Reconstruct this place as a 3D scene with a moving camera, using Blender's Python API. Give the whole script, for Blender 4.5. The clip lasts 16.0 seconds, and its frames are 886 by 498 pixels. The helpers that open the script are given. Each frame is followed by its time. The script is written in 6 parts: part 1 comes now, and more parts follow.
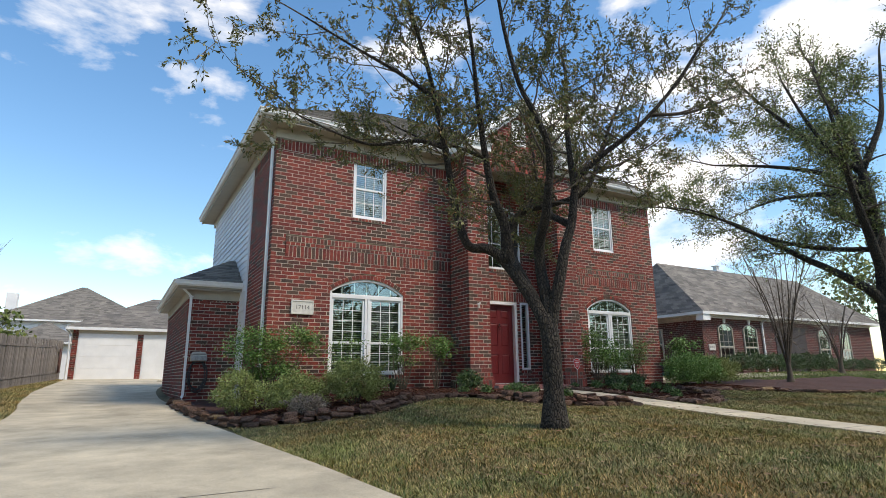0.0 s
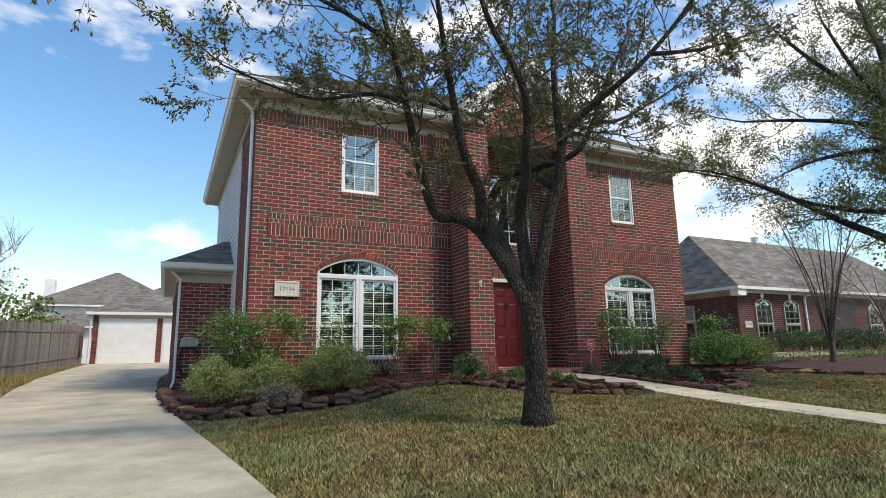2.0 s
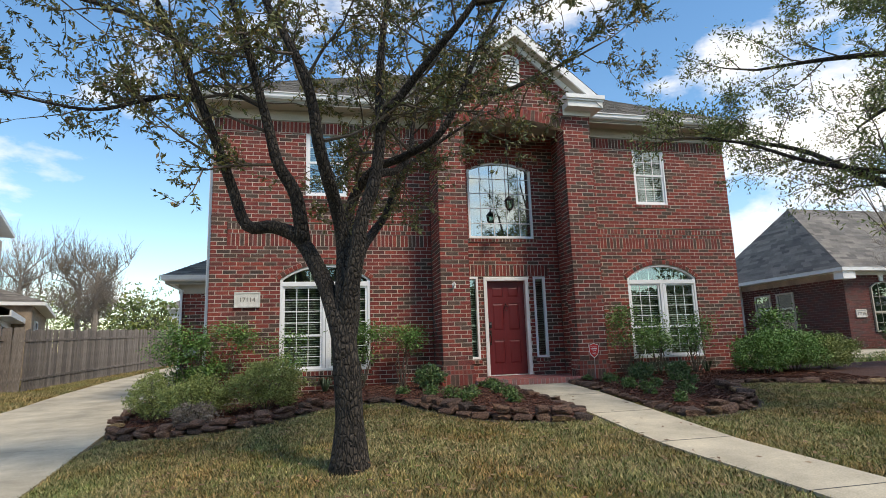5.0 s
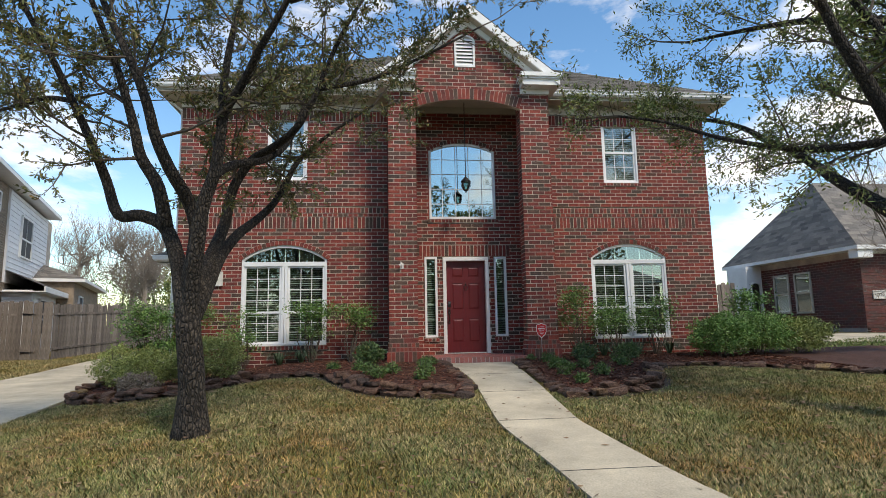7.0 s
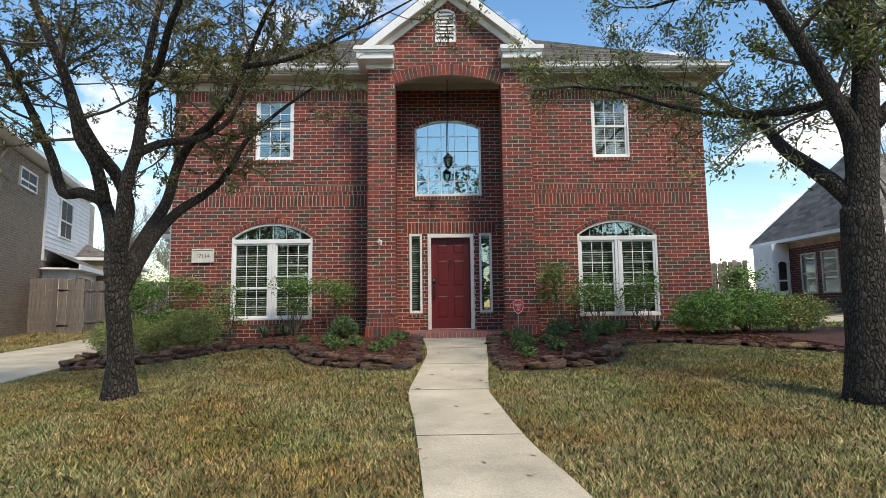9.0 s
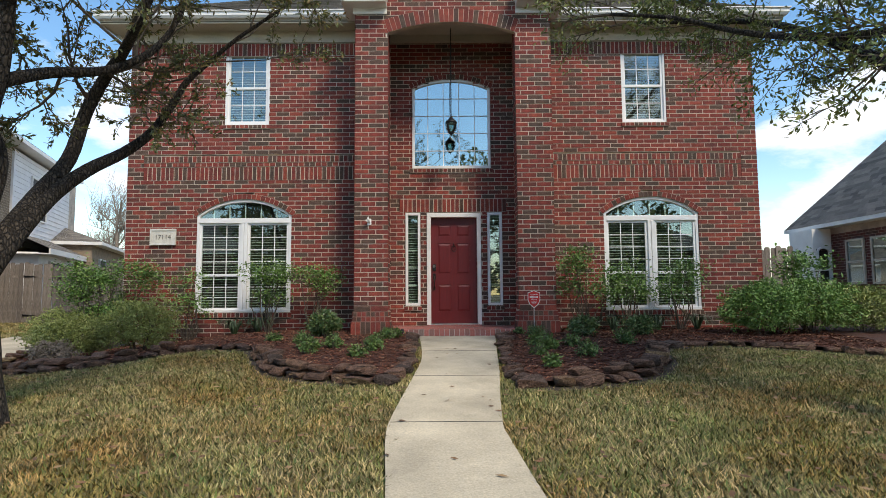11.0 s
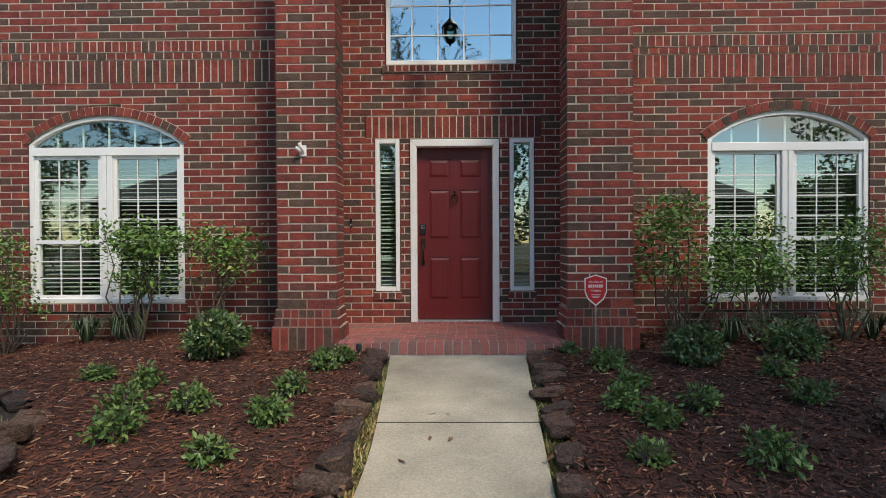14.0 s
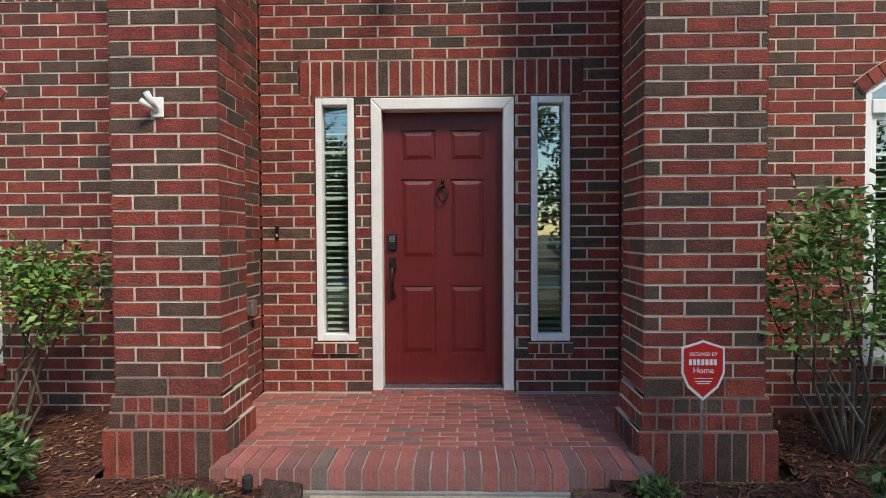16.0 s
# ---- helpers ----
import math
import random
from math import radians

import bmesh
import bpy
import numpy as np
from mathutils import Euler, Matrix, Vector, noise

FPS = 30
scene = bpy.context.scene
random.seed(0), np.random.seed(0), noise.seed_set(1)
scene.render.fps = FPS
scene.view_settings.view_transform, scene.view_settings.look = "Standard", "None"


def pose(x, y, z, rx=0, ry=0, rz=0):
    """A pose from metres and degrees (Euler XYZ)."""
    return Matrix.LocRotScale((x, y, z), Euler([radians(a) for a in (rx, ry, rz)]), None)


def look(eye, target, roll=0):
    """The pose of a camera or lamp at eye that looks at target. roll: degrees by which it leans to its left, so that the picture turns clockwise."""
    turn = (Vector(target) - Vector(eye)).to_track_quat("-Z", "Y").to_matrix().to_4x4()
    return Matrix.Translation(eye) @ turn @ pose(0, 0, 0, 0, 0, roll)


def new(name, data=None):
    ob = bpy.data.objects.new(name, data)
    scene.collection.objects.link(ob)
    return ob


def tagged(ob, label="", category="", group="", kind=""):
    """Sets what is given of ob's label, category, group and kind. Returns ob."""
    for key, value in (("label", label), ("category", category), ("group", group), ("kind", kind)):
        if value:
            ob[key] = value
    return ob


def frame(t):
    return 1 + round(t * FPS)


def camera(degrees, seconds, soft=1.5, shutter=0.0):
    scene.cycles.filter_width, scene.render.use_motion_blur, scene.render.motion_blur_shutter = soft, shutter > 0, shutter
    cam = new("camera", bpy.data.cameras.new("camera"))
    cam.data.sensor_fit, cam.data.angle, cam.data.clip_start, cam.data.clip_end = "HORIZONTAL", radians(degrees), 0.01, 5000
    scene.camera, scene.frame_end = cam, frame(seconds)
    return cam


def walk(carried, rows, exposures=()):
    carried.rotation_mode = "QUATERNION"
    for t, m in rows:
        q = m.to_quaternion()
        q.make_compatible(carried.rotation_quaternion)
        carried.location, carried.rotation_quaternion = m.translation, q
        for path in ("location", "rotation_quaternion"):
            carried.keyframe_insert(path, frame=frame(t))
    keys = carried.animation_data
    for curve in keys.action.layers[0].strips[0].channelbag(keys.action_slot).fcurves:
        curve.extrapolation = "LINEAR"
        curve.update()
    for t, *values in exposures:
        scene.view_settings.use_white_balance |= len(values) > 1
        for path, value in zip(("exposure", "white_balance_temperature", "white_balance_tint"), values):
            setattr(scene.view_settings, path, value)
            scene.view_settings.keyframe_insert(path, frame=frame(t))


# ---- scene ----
cam = camera(76.7, 16.0, 0.5)
PATH = [
    (0, (-8.909, -11.943, 0.368), (-7.93, -10.256, 0.811), -0.6),
    (0.5, (-8.873, -11.87, 0.38), (-7.887, -10.174, 0.769), -0.7),
    (1, (-8.685, -11.734, 0.407), (-7.699, -10.037, 0.789), -0.6),
    (1.5, (-8.238, -11.596, 0.436), (-7.289, -9.876, 0.812), -0.9),
    (2, (-7.663, -11.447, 0.473), (-6.789, -9.688, 0.846), -1.1),
    (2.5, (-7.088, -11.381, 0.522), (-6.293, -9.584, 0.892), -1.2),
    (3, (-6.479, -11.376, 0.57), (-5.804, -9.53, 0.941), -1.5),
    (3.5, (-5.867, -11.465, 0.666), (-5.236, -9.603, 1.032), -1.4),
    (4, (-5.351, -11.495, 0.739), (-4.765, -9.618, 1.104), -1.5),
    (4.2, (-5.142, -11.503, 0.73), (-4.581, -9.618, 1.095), -1.6),
    (6.3, (-2.57, -12.147, 0.92), (-2.317, -10.185, 1.217), -1.4),
    (6.5, (-2.379, -12.235, 0.907), (-2.141, -10.27, 1.196), -1.2),
    (7, (-1.87, -12.285, 0.781), (-1.659, -10.315, 1.051), -1.1),
    (7.5, (-1.376, -12.359, 0.729), (-1.221, -10.38, 0.971), -1.1),
    (8, (-0.925, -12.412, 0.694), (-0.853, -10.428, 0.931), -1.1),
    (8.5, (-0.533, -12.441, 0.676), (-0.507, -10.455, 0.909), -0.9),
    (9, (-0.34, -12.44, 0.658), (-0.315, -10.451, 0.863), -0.7),
    (9.2, (-0.308, -12.377, 0.665), (-0.285, -10.387, 0.866), -0.6),
    (11.3, (-0.188, -10.104, 0.745), (-0.195, -8.109, 0.884), -0.4),
    (11.5, (-0.12, -9.795, 0.758), (-0.132, -7.799, 0.875), -0.4),
    (12, (-0.1, -9.063, 0.799), (-0.103, -7.065, 0.872), -0.4),
    (12.5, (-0.086, -8.328, 0.823), (-0.105, -6.328, 0.841), -0.4),
    (13, (-0.039, -7.642, 0.892), (-0.062, -5.643, 0.894), -0.3),
    (13.5, (-0.028, -6.977, 1.0), (-0.058, -4.977, 0.991), -0.3),
    (14, (-0.04, -6.344, 1.092), (-0.072, -4.345, 1.069), -0.3),
    (14.5, (0.011, -5.68, 1.156), (-0.025, -3.68, 1.123), -0.3),
    (15, (0.045, -5.029, 1.2), (-0.002, -3.03, 1.162), -0.3),
    (15.5, (0.112, -4.447, 1.264), (0.051, -2.448, 1.219), -0.4),
    (16, (0.104, -3.832, 1.312), (0.053, -1.834, 1.259), -0.3),
]
walk(cam, [(t, look(eye, target, roll)) for t, eye, target, roll in PATH],
     [(0, 0.10, 7000, 10), (4, 0.12, 7000, 10), (6.5, 0.06, 7000, 10), (9, 0.20, 7150, 10), (11.5, 0.15, 7100, 10), (13, -0.04, 7150, 10), (14.5, 0.28, 7150, 10), (16, 0.44, 7050, 10)])

# ---------- world, sun ----------
SUN_ELEV, SUN_AZ = 50.0, 32.0     # degrees up; degrees to the right of straight in front of the house


def node(nt, kind, **kw):
    n = nt.nodes.new(kind)
    for k, v in kw.items():
        if k in n.inputs:
            n.inputs[k].default_value = v
    return n


world = bpy.data.worlds.new("world")
scene.world = world
world.use_nodes = True
wt = world.node_tree
wt.nodes.clear()
sky = wt.nodes.new("ShaderNodeTexSky")
sky.sky_type = "NISHITA"
sky.sun_disc = False
sky.sun_elevation = radians(SUN_ELEV)
sky.sun_rotation = radians(180 - SUN_AZ)
sky.air_density, sky.dust_density, sky.ozone_density = 1.15, 0.25, 1.2
co = wt.nodes.new("ShaderNodeTexCoord")
mp = wt.nodes.new("ShaderNodeMapping")
mp.inputs["Scale"].default_value = (1.0, 1.0, 2.3)
mp.inputs["Location"].default_value = (0.35, 0.1, 0.2)
wt.links.new(co.outputs["Generated"], mp.inputs["Vector"])
nz = node(wt, "ShaderNodeTexNoise", Scale=3.4, Detail=7.0, Roughness=0.56, Distortion=0.15)
wt.links.new(mp.outputs["Vector"], nz.inputs["Vector"])
cr = wt.nodes.new("ShaderNodeValToRGB")
cr.color_ramp.elements[0].position, cr.color_ramp.elements[1].position = 0.53, 0.66
# the cover grows towards the east
sx = wt.nodes.new("ShaderNodeSeparateXYZ")
wt.links.new(co.outputs["Generated"], sx.inputs[0])
east = wt.nodes.new("ShaderNodeMath")
east.operation = "MULTIPLY_ADD"
east.inputs[1].default_value = 0.085
wt.links.new(sx.outputs["X"], east.inputs[0])
wt.links.new(nz.outputs["Fac"], east.inputs[2])
wt.links.new(east.outputs[0], cr.inputs["Fac"])
cm = wt.nodes.new("ShaderNodeMix")
cm.data_type = "RGBA"
cm.inputs["B"].default_value = (8.0, 8.0, 8.2, 1)
wt.links.new(cr.outputs["Color"], cm.inputs["Factor"])
hs_sky = node(wt, "ShaderNodeHueSaturation", Saturation=1.25, Value=1.4)
wt.links.new(sky.outputs["Color"], hs_sky.inputs["Color"])
wt.links.new(hs_sky.outputs["Color"], cm.inputs["A"])
bg = wt.nodes.new("ShaderNodeBackground")
bg.inputs["Strength"].default_value = 0.15
wt.links.new(cm.outputs["Result"], bg.inputs["Color"])
wo = wt.nodes.new("ShaderNodeOutputWorld")
wt.links.new(bg.outputs["Background"], wo.inputs["Surface"])

sun = new("sun", bpy.data.lights.new("sun", "SUN"))
sun.data.energy, sun.data.angle, sun.data.color = 2.85, radians(12.0), (1.0, 0.91, 0.79)
sa, se = radians(SUN_AZ), radians(SUN_ELEV)
sun_at = Vector((math.sin(sa) * math.cos(se), -math.cos(sa) * math.cos(se), math.sin(se)))
sun.matrix_world = look(sun_at * 50, (0, 0, 0))


# ---------- materials ----------
def material(name, base, rough=0.7, metal=0.0, vary=0.25, scale=6.0, bump=0.15, fine=60.0, ramp=None, island=False, spec=0.5, stretch=None, stain=0.25):
    """A surface with a blotchy large variation, a fine grain and a bump; ramp: colours picked by the random of the piece."""
    m = bpy.data.materials.new(name)
    m.use_nodes = True
    t = m.node_tree
    b = t.nodes["Principled BSDF"]
    b.inputs["Roughness"].default_value = rough
    b.inputs["Metallic"].default_value = metal
    b.inputs["Specular IOR Level"].default_value = spec
    tc = t.nodes.new("ShaderNodeTexCoord")
    vec = tc.outputs["Object"]
    if stretch:
        mm = t.nodes.new("ShaderNodeMapping")
        mm.inputs["Scale"].default_value = stretch
        t.links.new(vec, mm.inputs["Vector"])
        vec = mm.outputs["Vector"]
    big = node(t, "ShaderNodeTexNoise", Scale=scale, Detail=4.0, Roughness=0.6)
    small = node(t, "ShaderNodeTexNoise", Scale=fine, Detail=3.0, Roughness=0.65)
    t.links.new(vec, big.inputs["Vector"])
    t.links.new(vec, small.inputs["Vector"])
    if ramp:
        info = t.nodes.new("ShaderNodeObjectInfo")
        geo = t.nodes.new("ShaderNodeNewGeometry")
        add = t.nodes.new("ShaderNodeMath")
        add.operation = "ADD"
        t.links.new(info.outputs["Random"], add.inputs[0])
        t.links.new(geo.outputs["Random Per Island"], add.inputs[1])
        fr = t.nodes.new("ShaderNodeMath")
        fr.operation = "FRACT"
        t.links.new(add.outputs[0], fr.inputs[0])
        r = t.nodes.new("ShaderNodeValToRGB")
        r.color_ramp.interpolation = "LINEAR"
        els = r.color_ramp.elements
        while len(els) < len(ramp):
            els.new(0.5)
        for e, (p, c) in zip(els, ramp):
            e.position, e.color = p, (*c, 1)
        t.links.new(fr.outputs[0], r.inputs["Fac"])
        col = r.outputs["Color"]
    else:
        rgb = t.nodes.new("ShaderNodeRGB")
        rgb.outputs[0].default_value = (*base, 1)
        col = rgb.outputs[0]
    for tex, amount in ((big, stain), (small, vary)):
        mr = t.nodes.new("ShaderNodeMapRange")
        mr.inputs["From Min"].default_value, mr.inputs["From Max"].default_value = 0.3, 0.7
        mr.inputs["To Min"].default_value, mr.inputs["To Max"].default_value = 1 - amount, 1 + amount
        t.links.new(tex.outputs["Fac"], mr.inputs["Value"])
        mx = t.nodes.new("ShaderNodeMix")
        mx.data_type, mx.blend_type = "RGBA", "MULTIPLY"
        mx.inputs["Factor"].default_value = 1.0
        t.links.new(col, mx.inputs["A"])
        t.links.new(mr.outputs["Result"], mx.inputs["B"])
        col = mx.outputs["Result"]
    t.links.new(col, b.inputs["Base Color"])
    if bump:
        bp = t.nodes.new("ShaderNodeBump")
        bp.inputs["Strength"].default_value, bp.inputs["Distance"].default_value = bump, 0.01
        t.links.new(small.outputs["Fac"], bp.inputs["Height"])
        t.links.new(bp.outputs["Normal"], b.inputs["Normal"])
    return m


BRICK_RAMP = [(0.0, (0.165, 0.029, 0.023)), (0.22, (0.215, 0.040, 0.029)), (0.42, (0.26, 0.053, 0.034)), (0.55, (0.18, 0.036, 0.028)),
              (0.66, (0.125, 0.034, 0.027)), (0.70, (0.082, 0.047, 0.034)), (0.85, (0.100, 0.058, 0.042)), (0.93, (0.064, 0.042, 0.033)), (0.97, (0.19, 0.036, 0.028))]
M = {}
M["brick"] = material("brick", (0, 0, 0), 0.85, ramp=BRICK_RAMP, scale=9, fine=90, vary=0.55, stain=0.32, bump=0.9)
M["paver"] = material("paver_brick", (0, 0, 0), 0.7, ramp=[(0, (0.33, 0.11, 0.09)), (0.5, (0.43, 0.15, 0.125)), (0.8, (0.28, 0.115, 0.10)), (1, (0.21, 0.15, 0.13))], scale=9, fine=90, vary=0.35, bump=0.5)
M["mortar"] = material("mortar", (0.54, 0.465, 0.385), 0.95, scale=3, fine=120, vary=0.25, bump=0.4)
M["mortar_red"] = material("red_stained_mortar", (0.27, 0.165, 0.135), 0.95, scale=3, fine=120, vary=0.25, bump=0.4)
M["mortar_grey"] = material("mortar_grey", (0.46, 0.40, 0.36), 0.95, scale=3, fine=120, vary=0.25, bump=0.4)
M["trim"] = material("white_paint", (0.78, 0.78, 0.76), 0.45, scale=2.5, fine=40, vary=0.04, stain=0.07, bump=0.05)
# cream paint toned down, with the shade under the eaves put into its colour
M["frieze"] = material("shaded_cream_paint", (0.46, 0.42, 0.34), 0.55, scale=2.5, fine=40, vary=0.05, stain=0.1, bump=0.05)
M["vinyl"] = material("white_vinyl", (0.82, 0.83, 0.83), 0.35, scale=2, fine=30, vary=0.02, stain=0.04, bump=0.0)
M["siding"] = material("white_siding", (0.76, 0.76, 0.77), 0.55, scale=2, fine=40, vary=0.04, stain=0.07, bump=0.06)
M["door"] = material("red_door_paint", (0.125, 0.009, 0.011), 0.42, scale=5, fine=35, vary=0.16, stain=0.12, bump=0.3, stretch=(6, 6, 0.35))
M["bronze"] = material("aged_bronze", (0.045, 0.033, 0.028), 0.4, metal=0.8, scale=20, fine=80, vary=0.2, bump=0.1)
M["black"] = material("black_iron", (0.015, 0.015, 0.016), 0.45, metal=0.4, scale=20, fine=80, vary=0.2, bump=0.1)
M["steel"] = material("galvanised_steel", (0.42, 0.42, 0.42), 0.4, metal=0.9, scale=20, fine=80, vary=0.1, bump=0.05)
M["concrete"] = material("concrete", (0.48, 0.42, 0.305), 0.88, scale=1.3, fine=70, vary=0.2, stain=0.30, bump=0.25)
M["foundation"] = material("foundation_concrete", (0.33, 0.31, 0.28), 0.9, scale=2, fine=50, vary=0.2, stain=0.25, bump=0.3)
M["shingle"] = material("roof_shingle", (0, 0, 0), 0.95, ramp=[(0, (0.11, 0.10, 0.09)), (0.35, (0.18, 0.163, 0.14)), (0.7, (0.25, 0.225, 0.19)), (1, (0.14, 0.127, 0.115))], scale=1.2, fine=150, vary=0.3, stain=0.15, bump=0.5)


def furrowed(m, scale, deep, high):
    """Adds plates and furrows along the trunk to a bark, with pale lichen flecks."""
    t = m.node_tree
    b = t.nodes["Principled BSDF"]
    col = b.inputs["Base Color"].links[0].from_socket
    tc = t.nodes.new("ShaderNodeTexCoord")
    mp_ = t.nodes.new("ShaderNodeMapping")
    mp_.inputs["Scale"].default_value = (1, 1, 0.38)
    t.links.new(tc.outputs["Object"], mp_.inputs["Vector"])
    v = node(t, "ShaderNodeTexVoronoi", Scale=scale)
    v.feature = "DISTANCE_TO_EDGE"
    fleck = node(t, "ShaderNodeTexNoise", Scale=scale * 2.2, Detail=4.0, Roughness=0.7)
    height = None
    for tex, out, lo, hi, a, z in ((v, "Distance", 0.0, 0.22, deep, 1.15), (fleck, "Fac", 0.56, 0.72, 1.0, high)):
        t.links.new(mp_.outputs["Vector"], tex.inputs["Vector"])
        mr = t.nodes.new("ShaderNodeMapRange")
        mr.inputs["From Min"].default_value, mr.inputs["From Max"].default_value = lo, hi
        mr.inputs["To Min"].default_value, mr.inputs["To Max"].default_value = a, z
        t.links.new(tex.outputs[out], mr.inputs["Value"])
        mx = t.nodes.new("ShaderNodeMix")
        mx.data_type, mx.blend_type = "RGBA", "MULTIPLY"
        mx.inputs["Factor"].default_value = 1.0
        t.links.new(col, mx.inputs["A"])
        t.links.new(mr.outputs["Result"], mx.inputs["B"])
        col = mx.outputs["Result"]
        height = height or mr.outputs["Result"]
    t.links.new(col, b.inputs["Base Color"])
    bp = t.nodes.new("ShaderNodeBump")
    bp.inputs["Strength"].default_value, bp.inputs["Distance"].default_value = 1.0, 0.02
    t.links.new(height, bp.inputs["Height"])
    t.links.new(bp.outputs["Normal"], b.inputs["Normal"])
    return m


M["bark"] = furrowed(material("oak_bark", (0.048, 0.039, 0.030), 0.95, scale=5.0, fine=42, vary=0.7, stain=0.5, bump=0), 34.0, 0.22, 2.6)
M["twig"] = material("twig_bark", (0.095, 0.076, 0.056), 0.95, scale=6, fine=40, vary=0.35, stain=0.25, bump=0.3)
M["pale_bark"] = material("pale_smooth_bark", (0.26, 0.22, 0.18), 0.9, scale=5, fine=30, vary=0.3, stain=0.25, bump=0.3)
M["oakleaf"] = material("oak_leaf", (0, 0, 0), 0.55, ramp=[(0, (0.06, 0.08, 0.024)), (0.5, (0.12, 0.135, 0.038)), (0.85, (0.20, 0.18, 0.05)), (1, (0.26, 0.15, 0.055))], vary=0.15, bump=0)
M["oakgreen"] = material("live_oak_leaf", (0, 0, 0), 0.5, ramp=[(0, (0.08, 0.115, 0.03)), (0.55, (0.155, 0.20, 0.05)), (1, (0.29, 0.30, 0.08))], vary=0.15, bump=0)
M["bushleaf"] = material("shrub_leaf", (0, 0, 0), 0.5, ramp=[(0, (0.06, 0.13, 0.025)), (0.55, (0.12, 0.245, 0.05)), (1, (0.22, 0.33, 0.08))], vary=0.15, bump=0)
M["herb"] = material("herb_leaf", (0, 0, 0), 0.5, ramp=[(0, (0.04, 0.09, 0.022)), (0.55, (0.085, 0.165, 0.04)), (1, (0.16, 0.23, 0.06))], vary=0.15, bump=0)
M["darkleaf"] = material("glossy_leaf", (0, 0, 0), 0.35, ramp=[(0, (0.03, 0.07, 0.022)), (0.6, (0.068, 0.13, 0.04)), (1, (0.15, 0.19, 0.065))], vary=0.15, bump=0)
M["olive"] = material("grey_green_leaf", (0, 0, 0), 0.6, ramp=[(0, (0.13, 0.17, 0.045)), (0.6, (0.23, 0.28, 0.075)), (1, (0.34, 0.36, 0.13))], vary=0.15, bump=0)
M["liriope"] = material("strap_leaf", (0, 0, 0), 0.5, ramp=[(0, (0.02, 0.045, 0.02)), (1, (0.06, 0.10, 0.04))], vary=0.15, bump=0)


def turf(name, ramp, green, brown, rough=0.75):
    """Grass: colours picked blade by blade, drifting into green and into dead brown patches over the lawn."""
    m = material(name, (0.2, 0.17, 0.07), rough, ramp=ramp, scale=3.2, fine=14, stain=0.38, vary=0.3, bump=0)
    t = m.node_tree
    b = t.nodes["Principled BSDF"]
    col = b.inputs["Base Color"].links[0].from_socket
    tc = t.nodes.new("ShaderNodeTexCoord")
    for tint, scale, lo, hi, most, at in ((green, 0.75, 0.48, 0.64, 0.6, 3.0), (brown, 0.62, 0.48, 0.64, 0.85, 11.0)):
        mp_ = t.nodes.new("ShaderNodeMapping")
        mp_.inputs["Location"].default_value = (at, at * 0.7, 0)
        t.links.new(tc.outputs["Object"], mp_.inputs["Vector"])
        n = node(t, "ShaderNodeTexNoise", Scale=scale, Detail=5.0, Roughness=0.65)
        t.links.new(mp_.outputs["Vector"], n.inputs["Vector"])
        mr = t.nodes.new("ShaderNodeMapRange")
        mr.inputs["From Min"].default_value, mr.inputs["From Max"].default_value = lo, hi
        mr.inputs["To Max"].default_value = most
        t.links.new(n.outputs["Fac"], mr.inputs["Value"])
        mx = t.nodes.new("ShaderNodeMix")
        mx.data_type, mx.blend_type = "RGBA", "MULTIPLY"
        mx.inputs["B"].default_value = (*tint, 1)
        t.links.new(mr.outputs["Result"], mx.inputs["Factor"])
        t.links.new(col, mx.inputs["A"])
        col = mx.outputs["Result"]
    t.links.new(col, b.inputs["Base Color"])
    return m


M["blade"] = turf("grass_blade", [(0, (0.085, 0.095, 0.026)), (0.3, (0.19, 0.175, 0.058)), (0.6, (0.33, 0.262, 0.11)), (1, (0.52, 0.41, 0.215))], (0.55, 0.82, 0.45), (1.0, 0.72, 0.50))
M["blade_green"] = turf("green_grass_blade", [(0, (0.06, 0.10, 0.025)), (0.6, (0.14, 0.19, 0.05)), (1, (0.27, 0.26, 0.09))], (0.7, 0.95, 0.6), (0.95, 0.8, 0.6))
M["lawn"] = material("dormant_lawn", (0.135, 0.112, 0.052), 0.95, scale=0.9, fine=55, vary=0.6, stain=0.35, bump=1.0)
M["soil"] = material("damp_soil", (0.045, 0.032, 0.022), 0.95, scale=5, fine=50, vary=0.6, stain=0.4, bump=1.0)
M["mulch"] = material("red_mulch", (0.055, 0.021, 0.013), 0.95, scale=4, fine=45, vary=0.65, stain=0.3, bump=1.0)
M["chip"] = material("mulch_chip", (0, 0, 0), 0.9, ramp=[(0, (0.035, 0.013, 0.009)), (0.5, (0.10, 0.033, 0.018)), (0.9, (0.19, 0.066, 0.034)), (1, (0.42, 0.28, 0.17))], vary=0.25, bump=0.2)
M["rock"] = material("field_stone", (0, 0, 0), 0.9, ramp=[(0, (0.07, 0.048, 0.038)), (0.4, (0.155, 0.09, 0.063)), (0.8, (0.215, 0.12, 0.08)), (0.93, (0.21, 0.125, 0.076)), (1, (0.33, 0.225, 0.10))], scale=2.2, fine=9, vary=0.6, stain=0.5, bump=4.0)
M["fence"] = material("weathered_cedar", (0, 0, 0), 0.95, ramp=[(0, (0.115, 0.098, 0.086)), (0.5, (0.165, 0.142, 0.124)), (1, (0.225, 0.195, 0.168))], scale=2, fine=30, vary=0.45, stain=0.4, bump=0.5, stretch=(3, 3, 0.3))
M["blind"] = material("white_blind", (0.62, 0.64, 0.62), 0.5, scale=3, fine=30, vary=0.03, stain=0.05, bump=0)
